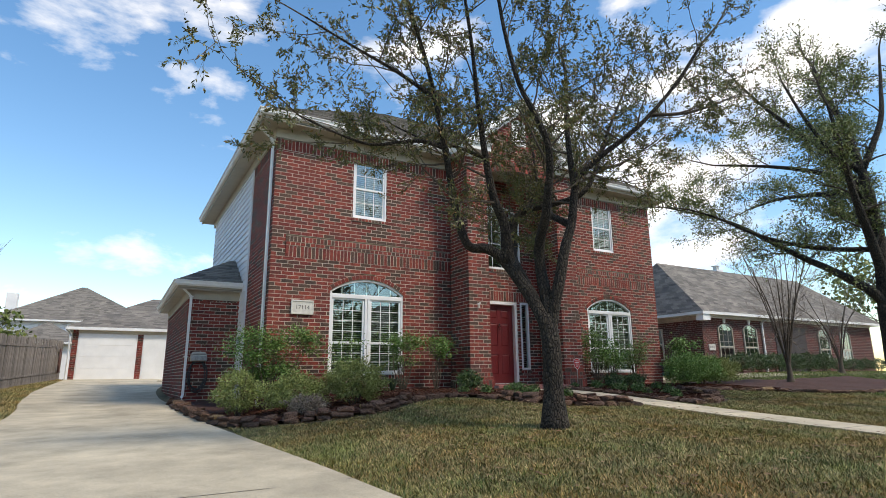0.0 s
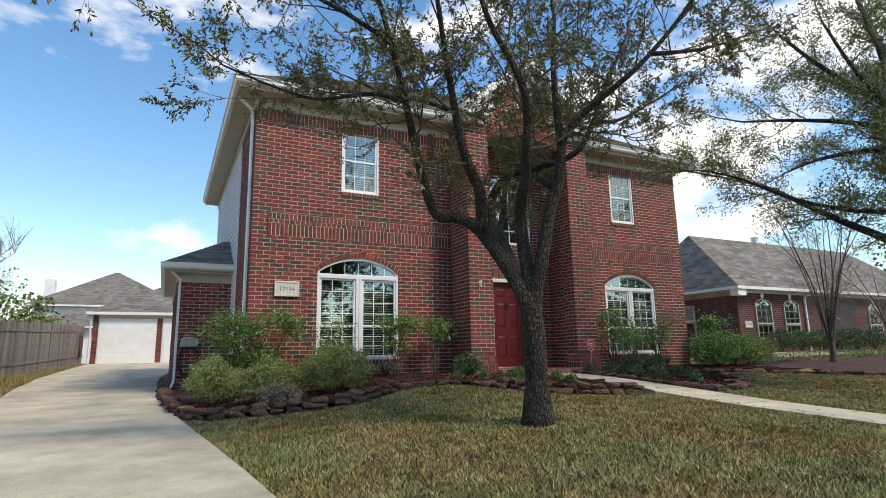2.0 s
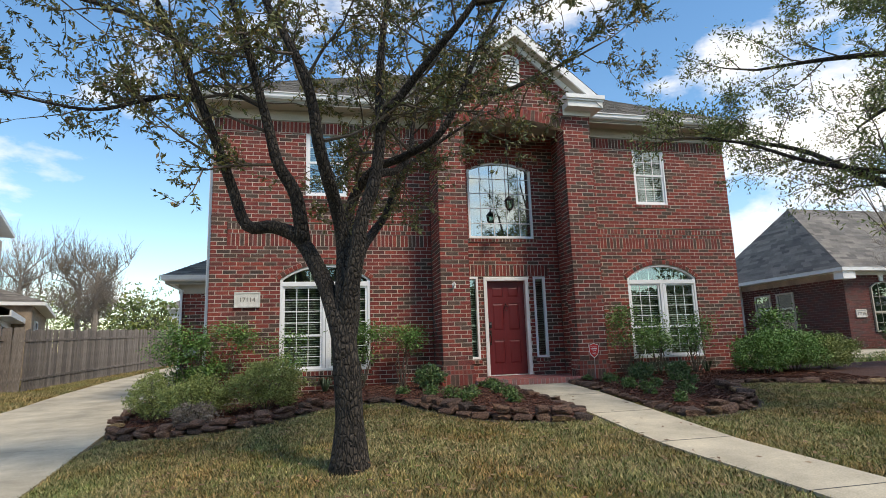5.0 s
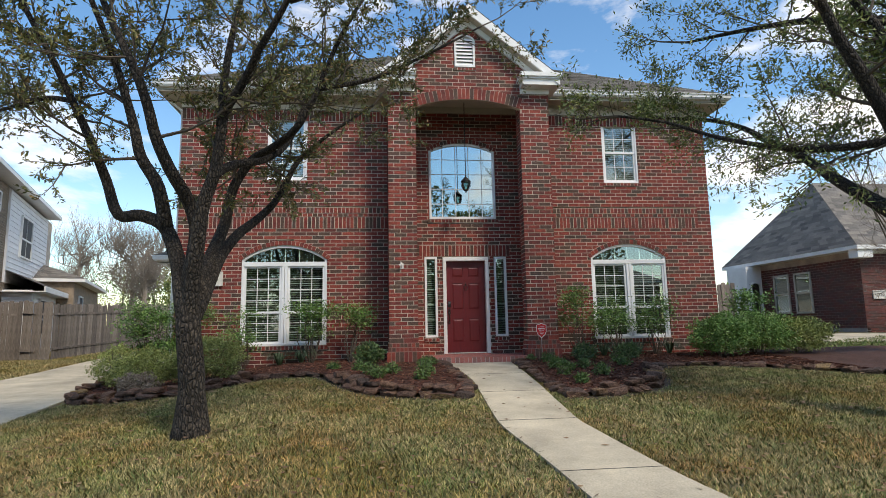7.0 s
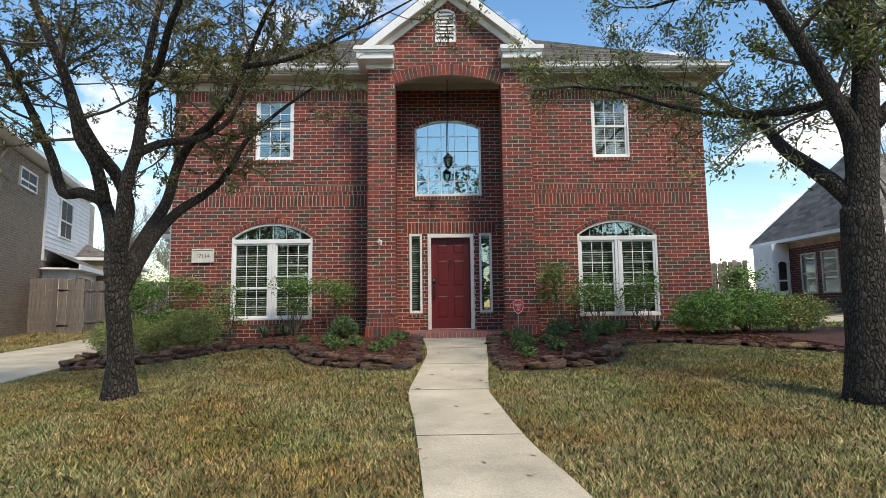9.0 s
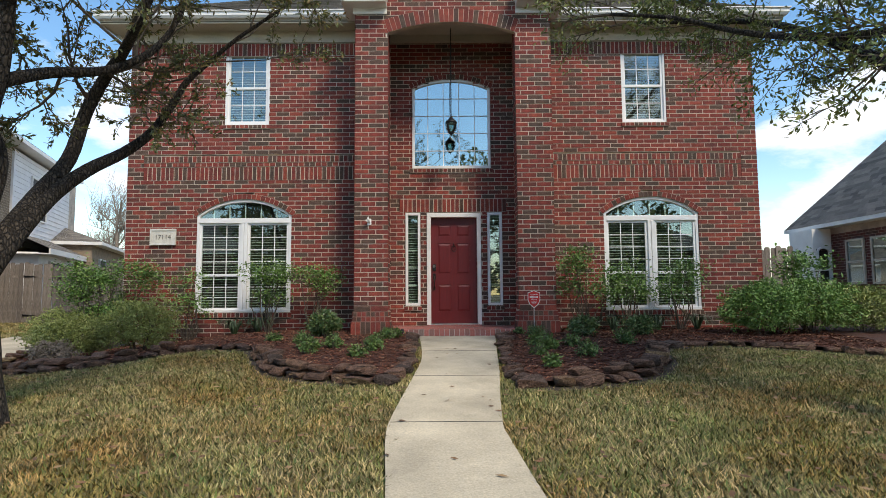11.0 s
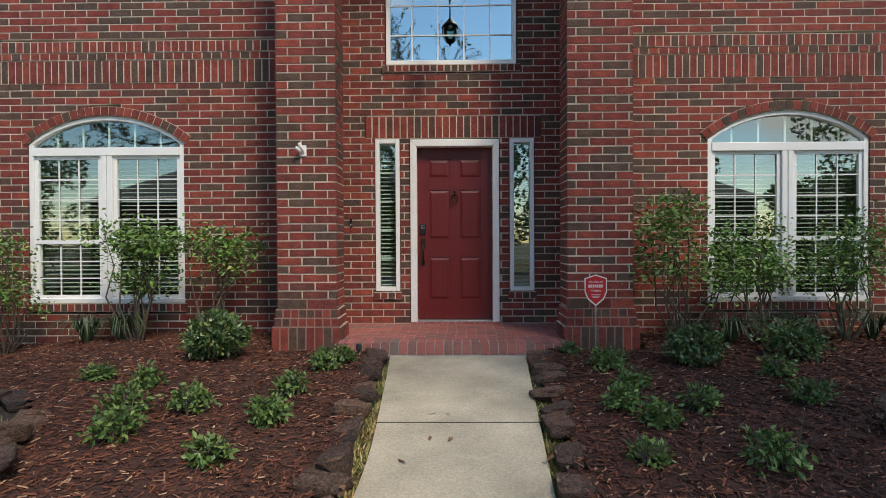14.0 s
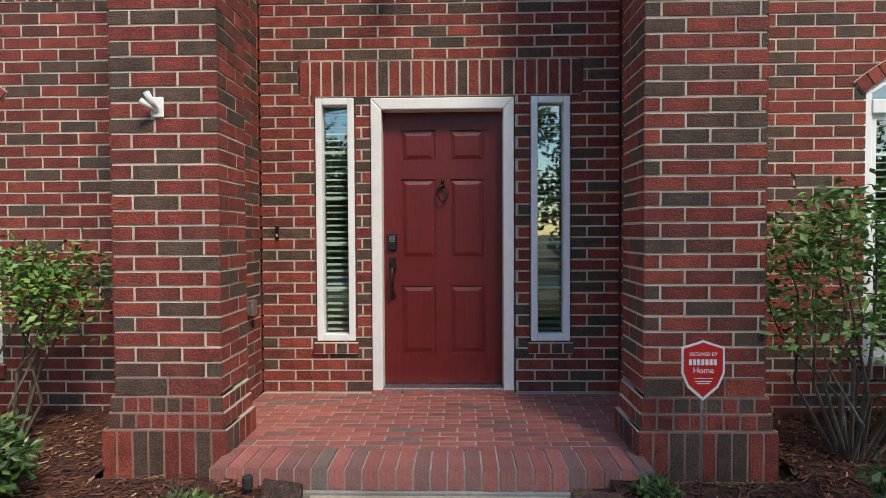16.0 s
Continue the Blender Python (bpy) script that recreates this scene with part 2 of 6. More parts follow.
# dark grey gives the rooms behind the panes an unlit look by colour
M["inside"] = material("darkened_interior", (0.10, 0.10, 0.095), 0.9, scale=1.5, fine=20, vary=0.1, stain=0.2, bump=0)
M["rubber"] = material("dark_rubber", (0.03, 0.03, 0.032), 0.6, scale=10, fine=60, vary=0.2, bump=0.1)
M["beige"] = material("beige_plastic", (0.42, 0.39, 0.34), 0.5, scale=5, fine=50, vary=0.05, bump=0.05)
M["signred"] = material("red_sign", (0.55, 0.02, 0.018), 0.4, scale=3, fine=50, vary=0.03, stain=0.05, bump=0)
M["signwhite"] = material("white_sign", (0.8, 0.79, 0.76), 0.4, scale=3, fine=50, vary=0.03, stain=0.05, bump=0)
M["plaque"] = material("cast_plaque", (0.62, 0.60, 0.54), 0.7, scale=9, fine=80, vary=0.12, stain=0.15, bump=0.3)
M["ink"] = material("dark_figures", (0.13, 0.115, 0.10), 0.6, scale=9, fine=80, vary=0.1, bump=0)
M["tan_brick"] = material("tan_brick", (0, 0, 0), 0.9, ramp=[(0, (0.22, 0.17, 0.12)), (0.6, (0.30, 0.235, 0.17)), (1, (0.17, 0.13, 0.10))], scale=5, fine=80, vary=0.25, bump=0.4)
# near-black stands in for the gloom of unlit rooms and the entry recess
M["shutter"] = material("painted_dark", (0.035, 0.026, 0.026), 0.6, scale=3, fine=60, vary=0.1, bump=0.05)
M["garage"] = material("white_garage_door", (0.76, 0.76, 0.74), 0.5, scale=2, fine=40, vary=0.03, stain=0.06, bump=0.03)
M["hose"] = material("faded_hose", (0.10, 0.045, 0.035), 0.6, scale=10, fine=60, vary=0.2, bump=0.1)
M["greenhose"] = material("green_hose", (0.01, 0.12, 0.06), 0.5, scale=10, fine=60, vary=0.2, bump=0.1)


def glass_material(name, tint, gloss):
    m = bpy.data.materials.new(name)
    m.use_nodes = True
    t = m.node_tree
    t.nodes.clear()
    fr = node(t, "ShaderNodeFresnel", IOR=1.6)
    ad = t.nodes.new("ShaderNodeMath")
    ad.operation = "ADD"
    ad.inputs[1].default_value = gloss
    t.links.new(fr.outputs[0], ad.inputs[0])
    tr = t.nodes.new("ShaderNodeBsdfTransparent")
    tr.inputs["Color"].default_value = (*tint, 1)
    gl = t.nodes.new("ShaderNodeBsdfGlossy")
    gl.inputs["Roughness"].default_value = 0.015
    gl.inputs["Color"].default_value = (0.84, 0.97, 0.96, 1)
    mx = t.nodes.new("ShaderNodeMixShader")
    t.links.new(ad.outputs[0], mx.inputs["Fac"])
    t.links.new(tr.outputs[0], mx.inputs[1])
    t.links.new(gl.outputs[0], mx.inputs[2])
    out = t.nodes.new("ShaderNodeOutputMaterial")
    t.links.new(mx.outputs[0], out.inputs["Surface"])
    return m


M["glass"] = glass_material("window_glass", (0.60, 0.80, 0.73), 0.19)
M["glass_mirror"] = glass_material("coated_glass", (0.30, 0.42, 0.46), 0.42)


# ---------- mesh helpers ----------
class Geo:
    """Collects vertices and faces for one mesh."""

    def __init__(self):
        self.v, self.f, self.smooth = [], [], False

    def box(self, x0, x1, y0, y1, z0, z1):
        n = len(self.v)
        self.v += [(x0, y0, z0), (x1, y0, z0), (x1, y1, z0), (x0, y1, z0), (x0, y0, z1), (x1, y0, z1), (x1, y1, z1), (x0, y1, z1)]
        self.f += [tuple(n + i for i in q) for q in ((0, 3, 2, 1), (4, 5, 6, 7), (0, 1, 5, 4), (1, 2, 6, 5), (2, 3, 7, 6), (3, 0, 4, 7))]
        return self

    def quad(self, *p):
        n = len(self.v)
        self.v += [tuple(q) for q in p]
        self.f.append(tuple(range(n, n + len(p))))
        return self

    def prism(self, outline, y0, y1):
        """An outline of (x, z) points, counter-clockwise seen from the front (-y), pushed from y0 to y1."""
        n, k = len(self.v), len(outline)
        self.v += [(x, y0, z) for x, z in outline] + [(x, y1, z) for x, z in outline]
        self.f.append(tuple(range(n, n + k)))
        self.f.append(tuple(range(n + 2 * k - 1, n + k - 1, -1)))
        self.f += [(n + i, n + k + i, n + k + (i + 1) % k, n + (i + 1) % k) for i in range(k)]
        return self

    def tube(self, pts, radii, sides=8, cap=True):
        pts = [Vector(p) for p in pts]
        if not hasattr(radii, "__len__"):
            radii = [radii] * len(pts)
        n, up = len(self.v), None
        for i, p in enumerate(pts):
            d = (pts[min(i + 1, len(pts) - 1)] - pts[max(i - 1, 0)]).normalized()
            if up is None:
                up = d.orthogonal().normalized()
            up = (up - d * up.dot(d))
            up = up.normalized() if up.length > 1e-6 else d.orthogonal().normalized()
            side = d.cross(up)
            for k in range(sides):
                a = 2 * math.pi * k / sides
                self.v.append(tuple(p + (up * math.cos(a) + side * math.sin(a)) * radii[i]))
        for i in range(len(pts) - 1):
            for k in range(sides):
                a, b = n + i * sides + k, n + i * sides + (k + 1) % sides
                self.f.append((a, b, b + sides, a + sides))
        if cap:
            self.f.append(tuple(n + k for k in reversed(range(sides))))
            self.f.append(tuple(n + (len(pts) - 1) * sides + k for k in range(sides)))
        return self

    def mesh(self, name, mat):
        me = bpy.data.meshes.new(name)
        me.from_pydata(self.v, [], self.f)
        if self.smooth:
            me.shade_smooth()
        me.materials.append(mat)
        return me


def part(name, geo, mat, parent=None, label=""):
    ob = new(name, geo.mesh(name, M[mat]))
    if parent is not None:
        ob.parent = parent
    if label:
        ob["label"] = label
    return ob


def bevel(ob, width=0.006, seg=2):
    b = ob.modifiers.new("bevel", "BEVEL")
    b.width, b.segments, b.limit_method = width, seg, "ANGLE"
    return ob


def structure(ob, label="", category=""):
    return tagged(ob, label, category, kind="structure")


def thing(name, at=(0, 0, 0), label="", category="", group=""):
    ob = new(name)
    ob.location = at
    ob.empty_display_size = 0.1
    return tagged(ob, label, category, group)


def clamp(v, a, b):
    return max(a, min(b, v))


def land(x, y):
    """Height of the ground."""
    base = 0.03 if y > -1 else 0.03 + 0.0375 * (y + 1) if y > -2.6 else -0.03 + 0.065 * (max(y, -14) + 2.6)
    drive = -0.55 + (0.062 * (max(y, -14) + 6) if y < -6 else 0.037 * (min(y, 19.4) + 6))
    w = clamp((-3.5 - x) / 3.5, 0, 1)
    rise = 0.32 * clamp((x - 7) / 5, 0, 1) * clamp((y + 6) / 6, 0, 1)
    return base * (1 - w) + drive * w + rise


# ---------- ground ----------
def smooth_path(pts, n):
    """A Catmull-Rom line through points."""
    out = []
    for i in range(len(pts) - 1):
        p0, p1, p2, p3 = (Vector(pts[clamp(i + k, 0, len(pts) - 1)]) for k in (-1, 0, 1, 2))
        for k in range(n):
            t = k / n
            out.append(0.5 * ((2 * p1) + (p2 - p0) * t + (2 * p0 - 5 * p1 + 4 * p2 - p3) * t * t + (3 * p1 - p0 - 3 * p2 + p3) * t ** 3))
    out.append(Vector(pts[-1]))
    return out


def inside_poly(x, y, poly):
    hit = False
    j = len(poly) - 1
    for i in range(len(poly)):
        xi, yi, xj, yj = *poly[i][:2], *poly[j][:2]
        if (yi > y) != (yj > y) and x < (xj - xi) * (y - yi) / (yj - yi) + xi:
            hit = not hit
        j = i
    return hit


DRIVE_R = [(-5.6, -14.0), (-6.55, -8.5), (-6.82, -6.6), (-7.0, -4.9), (-7.25, -2.8), (-7.42, -1.2), (-7.55, 2.0), (-7.75, 5.5), (-7.4, 11.0), (-6.0, 19.4)]
DRIVE_L = [(-11.0, -14.0), (-10.6, -6.0), (-10.5, 1.7), (-10.75, 5.0), (-10.95, 9.5), (-10.75, 19.4)]
WALK_L = [(-0.62, -1.14), (-0.53, -2.6), (-0.50, -3.5), (-0.55, -4.5), (-0.64, -5.9), (-0.64, -6.5), (-0.54, -7.5), (-0.43, -9.0), (-0.30, -11), (-0.2, -14)]
WALK_R = [(0.64, -1.14), (0.51, -2.75), (0.40, -4.2), (0.36, -4.6), (0.23, -6.1), (0.24, -6.6), (0.36, -8.0), (0.53, -9.0), (0.8, -11), (0.9, -14)]


def ribbon(left, right, name, lift, skirt=0.12):
    g = Geo()
    a, b = smooth_path([(*p, 0) for p in left], 8), smooth_path([(*p, 0) for p in right], 8)
    n = min(len(a), len(b))
    a = [a[round(i * (len(a) - 1) / (n - 1))] for i in range(n)]
    b = [b[round(i * (len(b) - 1) / (n - 1))] for i in range(n)]
    rows = []
    for p, q in zip(a, b):
        rows.append([(p.x, p.y, land(p.x, p.y) - skirt)] + [(*(p.lerp(q, k / 4)).xy, land(*(p.lerp(q, k / 4)).xy) + lift) for k in range(5)] + [(q.x, q.y, land(q.x, q.y) - skirt)])
    for r in rows:
        g.v += r
    for i in range(n - 1):
        for k in range(6):
            g.f.append((i * 7 + k, i * 7 + k + 1, i * 7 + 8 + k, i * 7 + 7 + k))
    return part(name, g, "concrete")


ground = Geo()
xs = [-900, -300, -120, -60, -30, -20] + [-15 + 0.5 * i for i in range(61)] + [18, 24, 34, 60, 120, 300, 900]
ys = [-900, -300, -120, -60, -40, -30, -24, -20] + [-16 + 0.5 * i for i in range(73)] + [24, 34, 60, 120, 300, 900]
for y in ys:
    for x in xs:
        ground.v.append((x, y, land(x, y) - 0.02))
for j in range(len(ys) - 1):
    for i in range(len(xs) - 1):
        a = j * len(xs) + i
        ground.f.append((a, a + 1, a + 1 + len(xs), a + len(xs)))
structure(part("ground", ground, "lawn"), "tan and green dormant lawn sloping down from the house", "lawn")
structure(ribbon(DRIVE_L, DRIVE_R, "driveway", 0.004), "pale concrete driveway leading back to the garage", "driveway")
structure(ribbon(WALK_L, WALK_R, "walkway", 0.012), "curved concrete front walk with cut joints", "walkway")


# ---------- the brick house ----------
XL, XR = -6.236, 5.81            # corners of the front
COURSE, BRICK_L, JOINT = 0.0826, 0.2425, 0.0145
BASE = -0.12


class Wall:
    """A brick face: u runs along the wall, z up; bricks stand 8 mm proud of the mortar. put(u, d, z) gives the place, d metres out of the face."""

    def __init__(self, put, flip=False):
        self.put, self.flip = put, flip
        self.bricks, self.back, self.pieces = Geo(), Geo(), []

    def cell(self, g, u0, u1, d0, d1, z0, z1):
        n = len(g.v)
        g.v += [self.put(u, d, z) for d, z, u in ((d1, z0, u0), (d1, z0, u1), (d1, z1, u1), (d1, z1, u0), (d0, z0, u0), (d0, z0, u1), (d0, z1, u1), (d0, z1, u0))]
        fs = ((0, 1, 2, 3), (4, 0, 3, 7), (1, 5, 6, 2), (3, 2, 6, 7), (4, 5, 1, 0))
        g.f += [tuple(n + i for i in (reversed(q) if self.flip else q)) for q in fs]

    def brick(self, u0, u1, z0, z1, proud=0.0):
        j = random.uniform(-0.0015, 0.0015)
        self.cell(self.bricks, u0, u1, -0.02, 0.0 + proud + j, z0, z1)

    def lay(self, u0, u1, z0, z1, holes=(), keep=None):
        """Running bond from u0 to u1 and z0 to z1 round the holes, each a function that gives (ua, ub) at a height or None."""
        row = round((z0 - BASE) / COURSE)
        z = BASE + row * COURSE
        while z < z1 - 0.02:
            top = min(z + COURSE, z1)
            free = [(u0 + 0.004, u1 - 0.004)]
            for h in holes:
                cut = h((z + top) / 2)
                if cut:
                    free = [s for a, b in free for s in ((a, min(b, cut[0])), (max(a, cut[1]), b)) if s[1] - s[0] > 0.015]
            for a, b in free:
                self.cell(self.back, a + 0.008, b - 0.008, -0.16, -0.004, max(z, z0), top + 0.001)
                u = math.floor((a - u0) / (BRICK_L + JOINT)) * (BRICK_L + JOINT) + u0 - (0.5 * (BRICK_L + JOINT) if row % 2 else 0.0)
                while u < b:
                    c, d = max(u, a), min(u + BRICK_L, b)
                    if d - c > 0.025:
                        w = random.uniform(-0.0015, 0.0015)
                        if keep and keep(c, d, z) and d - c > BRICK_L - 0.001:
                            self.pieces.append((c, z + JOINT / 2))
                        else:
                            self.brick(c, d, max(z, z0) + JOINT / 2 + w, top - JOINT / 2 + w)
                    u += BRICK_L + JOINT
            z += COURSE
            row += 1

    def soldiers(self, u0, u1, z0, z1, proud=0.004, width=0.0826):
        n = max(1, round((u1 - u0) / width))
        w = (u1 - u0) / n
        self.cell(self.back, u0 + 0.012, u1 - 0.012, -0.16, -0.004 + proud, z0, z1)
        for i in range(n):
            self.brick(u0 + i * w + JOINT / 2, u0 + (i + 1) * w - JOINT / 2, z0 + JOINT / 2, z1 - JOINT / 2, proud)

    def ring(self, cx, half, spring, rise, thick, proud=0.012, width=0.085):
        """Voussoirs round a low arch."""
        r = (half * half + rise * rise) / (2 * rise)
        zc, a = spring + rise - r, math.asin(half / r)
        n = round(2 * a * r / width)
        for g, grow, p in ((self.bricks, 0.005, proud), (self.back, 0.0, proud - 0.008)):
            for i in range(n):
                a0, a1 = -a + 2 * a * i / n + grow / r, -a + 2 * a * (i + 1) / n - grow / r
                k = len(g.v)
                r0, r1 = r + grow, r + thick - grow
                for d in (p, -0.10):
                    g.v += [self.put(cx + q * math.sin(t), d, zc + q * math.cos(t)) for q, t in ((r0, a0), (r0, a1), (r1, a1), (r1, a0))]
                fs = ((0, 1, 2, 3), (4, 5, 1, 0), (3, 2, 6, 7), (4, 0, 3, 7), (1, 5, 6, 2))
                g.f += [tuple(k + j for j in (reversed(q) if self.flip else q)) for q in fs]

    def finish(self, name, label, mortar="mortar"):
        wall = structure(part(name, self.back, mortar), label, "wall")
        b = part("bricks", self.bricks, "brick", wall)
        b["kind"] = "stuff"
        if self.pieces:
            g = Geo()
            self.cell(g, 0, BRICK_L, -0.02, 0.0, 0, COURSE - JOINT)
            o = Vector(self.put(0, 0, 0))
            me = g.mesh("brick", M["brick"])
            for u, z in self.pieces:
                ob = new("brick", me)
                ob.location = Vector(self.put(u, random.uniform(-0.0015, 0.0015), z)) - o
                ob.parent = wall
        return wall


def front_of(y):
    return lambda u, d, z: (u, y - d, z)


def rect_hole(a, b, z0, z1):
    return lambda z: (a, b) if z0 < z < z1 else None


def arch_hole(cx, half, z0, spring, rise):
    r = (half * half + rise * rise) / (2 * rise)
    zc = spring + rise - r

    def cut(z):
        if z0 < z < spring:
            return cx - half, cx + half
        if spring <= z < spring + rise:
            w = math.sqrt(max(0.0, r * r - (z - zc) ** 2))
            return cx - w, cx + w
    return cut


PL0, PL1, PR0, PR1, PY = -1.77, -1.175, 1.09, 1.735, -0.845    # the portico's piers
WIN_Z = (0.42, 2.24, 0.32)                                      # sill, spring and rise of the arched windows
BRICK_TOP = 5.62
BAND = (2.925, 3.40)


def bands(w, u0, u1):
    w.soldiers(u0, u1, BAND[0], BAND[0] + 0.262, 0.006)
    w.soldiers(u0, u1, BAND[0] + 0.262, BAND[0] + 0.345, 0.012, 0.11)
    w.soldiers(u0, u1, BAND[0] + 0.345, BAND[0] + 0.475, 0.020, 0.085)


def facade(name, u0, u1, cx, ux, band):
    w = Wall(front_of(0.0))
    holes = [arch_hole(cx, 0.90, WIN_Z[0] - 0.09, WIN_Z[1], WIN_Z[2] + 0.10), rect_hole(ux - 0.43, ux + 0.43, 3.93, 5.48),
             lambda z: band if BAND[0] < z < BAND[1] else None]
    w.lay(u0, u1, BASE, BRICK_TOP - 0.25, holes)
    w.soldiers(u0, u1, BRICK_TOP - 0.25, BRICK_TOP)
    bands(w, *band)
    w.ring(cx, 0.92, WIN_Z[1] - 0.01, WIN_Z[2] + 0.01, 0.105, 0.014)
    w.soldiers(cx - 0.93, cx + 0.93, WIN_Z[0] - 0.10, WIN_Z[0] - 0.004, 0.022)
    w.soldiers(ux - 0.46, ux + 0.46, 3.93, 4.005, 0.022)
    return w.finish(name, "red and brown brick front wall with pale mortar and a soldier band")


facade("wall_front_west", XL, PL0, -3.99, -3.98, (-5.93, PL0))
facade("wall_front_east", PR1, XR, 3.735, 3.685, (PR1, 5.5))

# entry wall, at the back of the tall recess
RX0, RX1, EY = -1.37, 1.31, 0.34
w = Wall(front_of(EY))
near = lambda c, d, z: 0.1 < z < 2.35
w.lay(RX0, RX1, 0.10, 5.85, [rect_hole(-0.535, 0.53, 0.1, 2.32), rect_hole(-0.955, -0.655, 0.51, 2.33), rect_hole(0.645, 0.945, 0.51, 2.33), rect_hole(-1.07, 1.03, 2.33, 2.60),
                             arch_hole(-0.04, 0.785, 3.22, 4.82, 0.20)], near)
w.soldiers(-1.07, 1.03, 2.335, 2.60, 0.004)
w.soldiers(-0.98, -0.63, 0.42, 0.505, 0.03)
w.soldiers(0.62, 0.97, 0.42, 0.505, 0.03)
w.ring(-0.04, 0.80, 4.82, 0.20, 0.10, 0.012)
w.soldiers(-0.87, 0.79, 3.12, 3.205, 0.025)
w.finish("wall_entry", "red brick entry wall round the door, its sidelights and the tall window")

# portico front with the wide arch and the gable
APEX = (-0.02, 7.52)
ARCH = (-0.0425, 1.1325, 5.42, 0.19)
w = Wall(front_of(PY))
near = lambda c, d, z: 0.5 < z < 4.5
arch_cut = arch_hole(ARCH[0], ARCH[1], -1, ARCH[2], ARCH[3])
ring_cut = arch_hole(ARCH[0], ARCH[1] + 0.05, ARCH[2] - 0.06, ARCH[2] + 0.0, ARCH[3] + 0.245)
vent_cut = arch_hole(-0.09, 0.235, 6.34, 6.98, 0.12)


def gable_cut_l(z):
    return (PL0 - 1, -0.02 - (APEX[1] - z) / 0.80) if z > 6.0 else None


def gable_cut_r(z):
    return (-0.02 + (APEX[1] - z) / 0.80, PR1 + 1) if z > 6.0 else None


w.lay(PL0, PR1, 0.52, 7.5, [arch_cut, ring_cut, vent_cut, gable_cut_l, gable_cut_r], near)
w.ring(ARCH[0], ARCH[1], ARCH[2], ARCH[3], 0.25, 0.010)
w.ring(-0.09, 0.24, 6.98, 0.12, 0.09, 0.010)
w.soldiers(-0.34, 0.16, 6.27, 6.34, 0.02)
w.finish("wall_portico", "brick portico front with a wide soldier arch and a gable")
# stepped pier bases: tall soldiers below, two header rows above
for name, a, b in (("wall_pier_base_west", PL0, PL1), ("wall_pier_base_east", PR0, PR1)):
    w = Wall(front_of(PY))
    w.soldiers(a - 0.045, b + 0.045, -0.06, 0.27, 0.055, 0.085)
    w.soldiers(a - 0.025, b + 0.025, 0.27, 0.355, 0.035, 0.0826)
    w.soldiers(a - 0.015, b + 0.015, 0.355, 0.44, 0.022, 0.0826)
    w.soldiers(a, b, 0.44, 0.541, 0.004, 0.257)
    w.finish(name, "stepped brick pier base of tall soldier bricks", "mortar_red")


def side_of(x, y0, sign):
    """A face that looks towards +x (sign 1) or -x (sign -1); u runs to the back from y0."""
    return lambda u, d, z: (x + sign * d, y0 + u, z)


def side_wall(name, x, y0, y1, z0, z1, sign, label, top=True, base=None):
    w = Wall(side_of(x, y0, sign), flip=sign < 0)
    if base:
        w.soldiers(-0.05, y1 - y0, -0.06, 0.27, 0.045, 0.085)
        w.soldiers(-0.03, y1 - y0, 0.27, 0.355, 0.025)
        w.soldiers(-0.02, y1 - y0, 0.355, 0.44, 0.015)
    w.lay(0.0, y1 - y0, z0, z1 - (0.25 if top else 0))
    if top:
        w.soldiers(0.0, y1 - y0, z1 - 0.25, z1)
    return w.finish(name, label)


LBL = "red and brown brick side wall"
side_wall("wall_pier_west_outer", PL0, PY, 0.0, 0.44, 5.85, -1, LBL, base=True)
side_wall("wall_pier_east_outer", PR1, PY, 0.0, 0.44, 5.85, 1, LBL, base=True)
side_wall("wall_pier_west_inner", PL1, PY, -0.46, 0.44, 5.75, 1, LBL, False, True)
side_wall("wall_pier_east_inner", PR0, PY, -0.46, 0.44, 5.75, -1, LBL, False, True)
side_wall("wall_recess_west", RX0, -0.46, EY, 0.10, 5.75, 1, LBL, False)
side_wall("wall_recess_east", RX1, -0.46, EY, 0.10, 5.75, -1, LBL, False)
side_wall("wall_side_west", XL, 0.0, 2.3, BASE - 0.4, BRICK_TOP, -1, LBL)
side_wall("wall_side_east", XR, 0.0, 9.0, BASE, BRICK_TOP, 1, LBL)
g = Geo()
for a, b in ((PL1 - 0.01, RX0), (RX1, PR0 + 0.01)):
    g.box(min(a, b), max(a, b), -0.462, -0.45, 0.0, 5.75)
structure(part("wall_recess_step", g, "mortar"), "brick return inside the recess", "wall")
# plain rest of the shell
g = Geo()
g.box(XL + 0.17, XR - 0.17, 9.0, 9.2, -0.5, 5.85)
structure(part("wall_back", g, "mortar"), "plain back wall", "wall")
g = Geo()
g.box(XL + 0.17, XR - 0.17, 0.6, 9.0, 5.86, 5.9)
structure(part("ceiling", g, "frieze"), "plain upper ceiling", "ceiling")
g = Geo()
g.box(RX0 - 0.2, RX1 + 0.2, -0.62, EY, 5.76, 5.80)
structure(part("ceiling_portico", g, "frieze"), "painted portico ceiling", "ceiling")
# added floors and inner wall, coloured dark to pass for unlit rooms
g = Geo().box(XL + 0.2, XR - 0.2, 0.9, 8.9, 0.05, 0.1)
structure(part("floor", g, "inside"), "floor inside the house, coloured dark for unlit rooms", "floor")
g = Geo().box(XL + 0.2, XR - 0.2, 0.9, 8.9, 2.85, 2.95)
structure(part("floor_upper", g, "inside"), "upper floor inside the house, coloured dark for unlit rooms", "floor")
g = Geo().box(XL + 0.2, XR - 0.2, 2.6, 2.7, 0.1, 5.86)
structure(part("wall_inner", g, "inside"), "inner wall behind the front rooms, coloured dark as if unlit", "wall")
g = Geo()
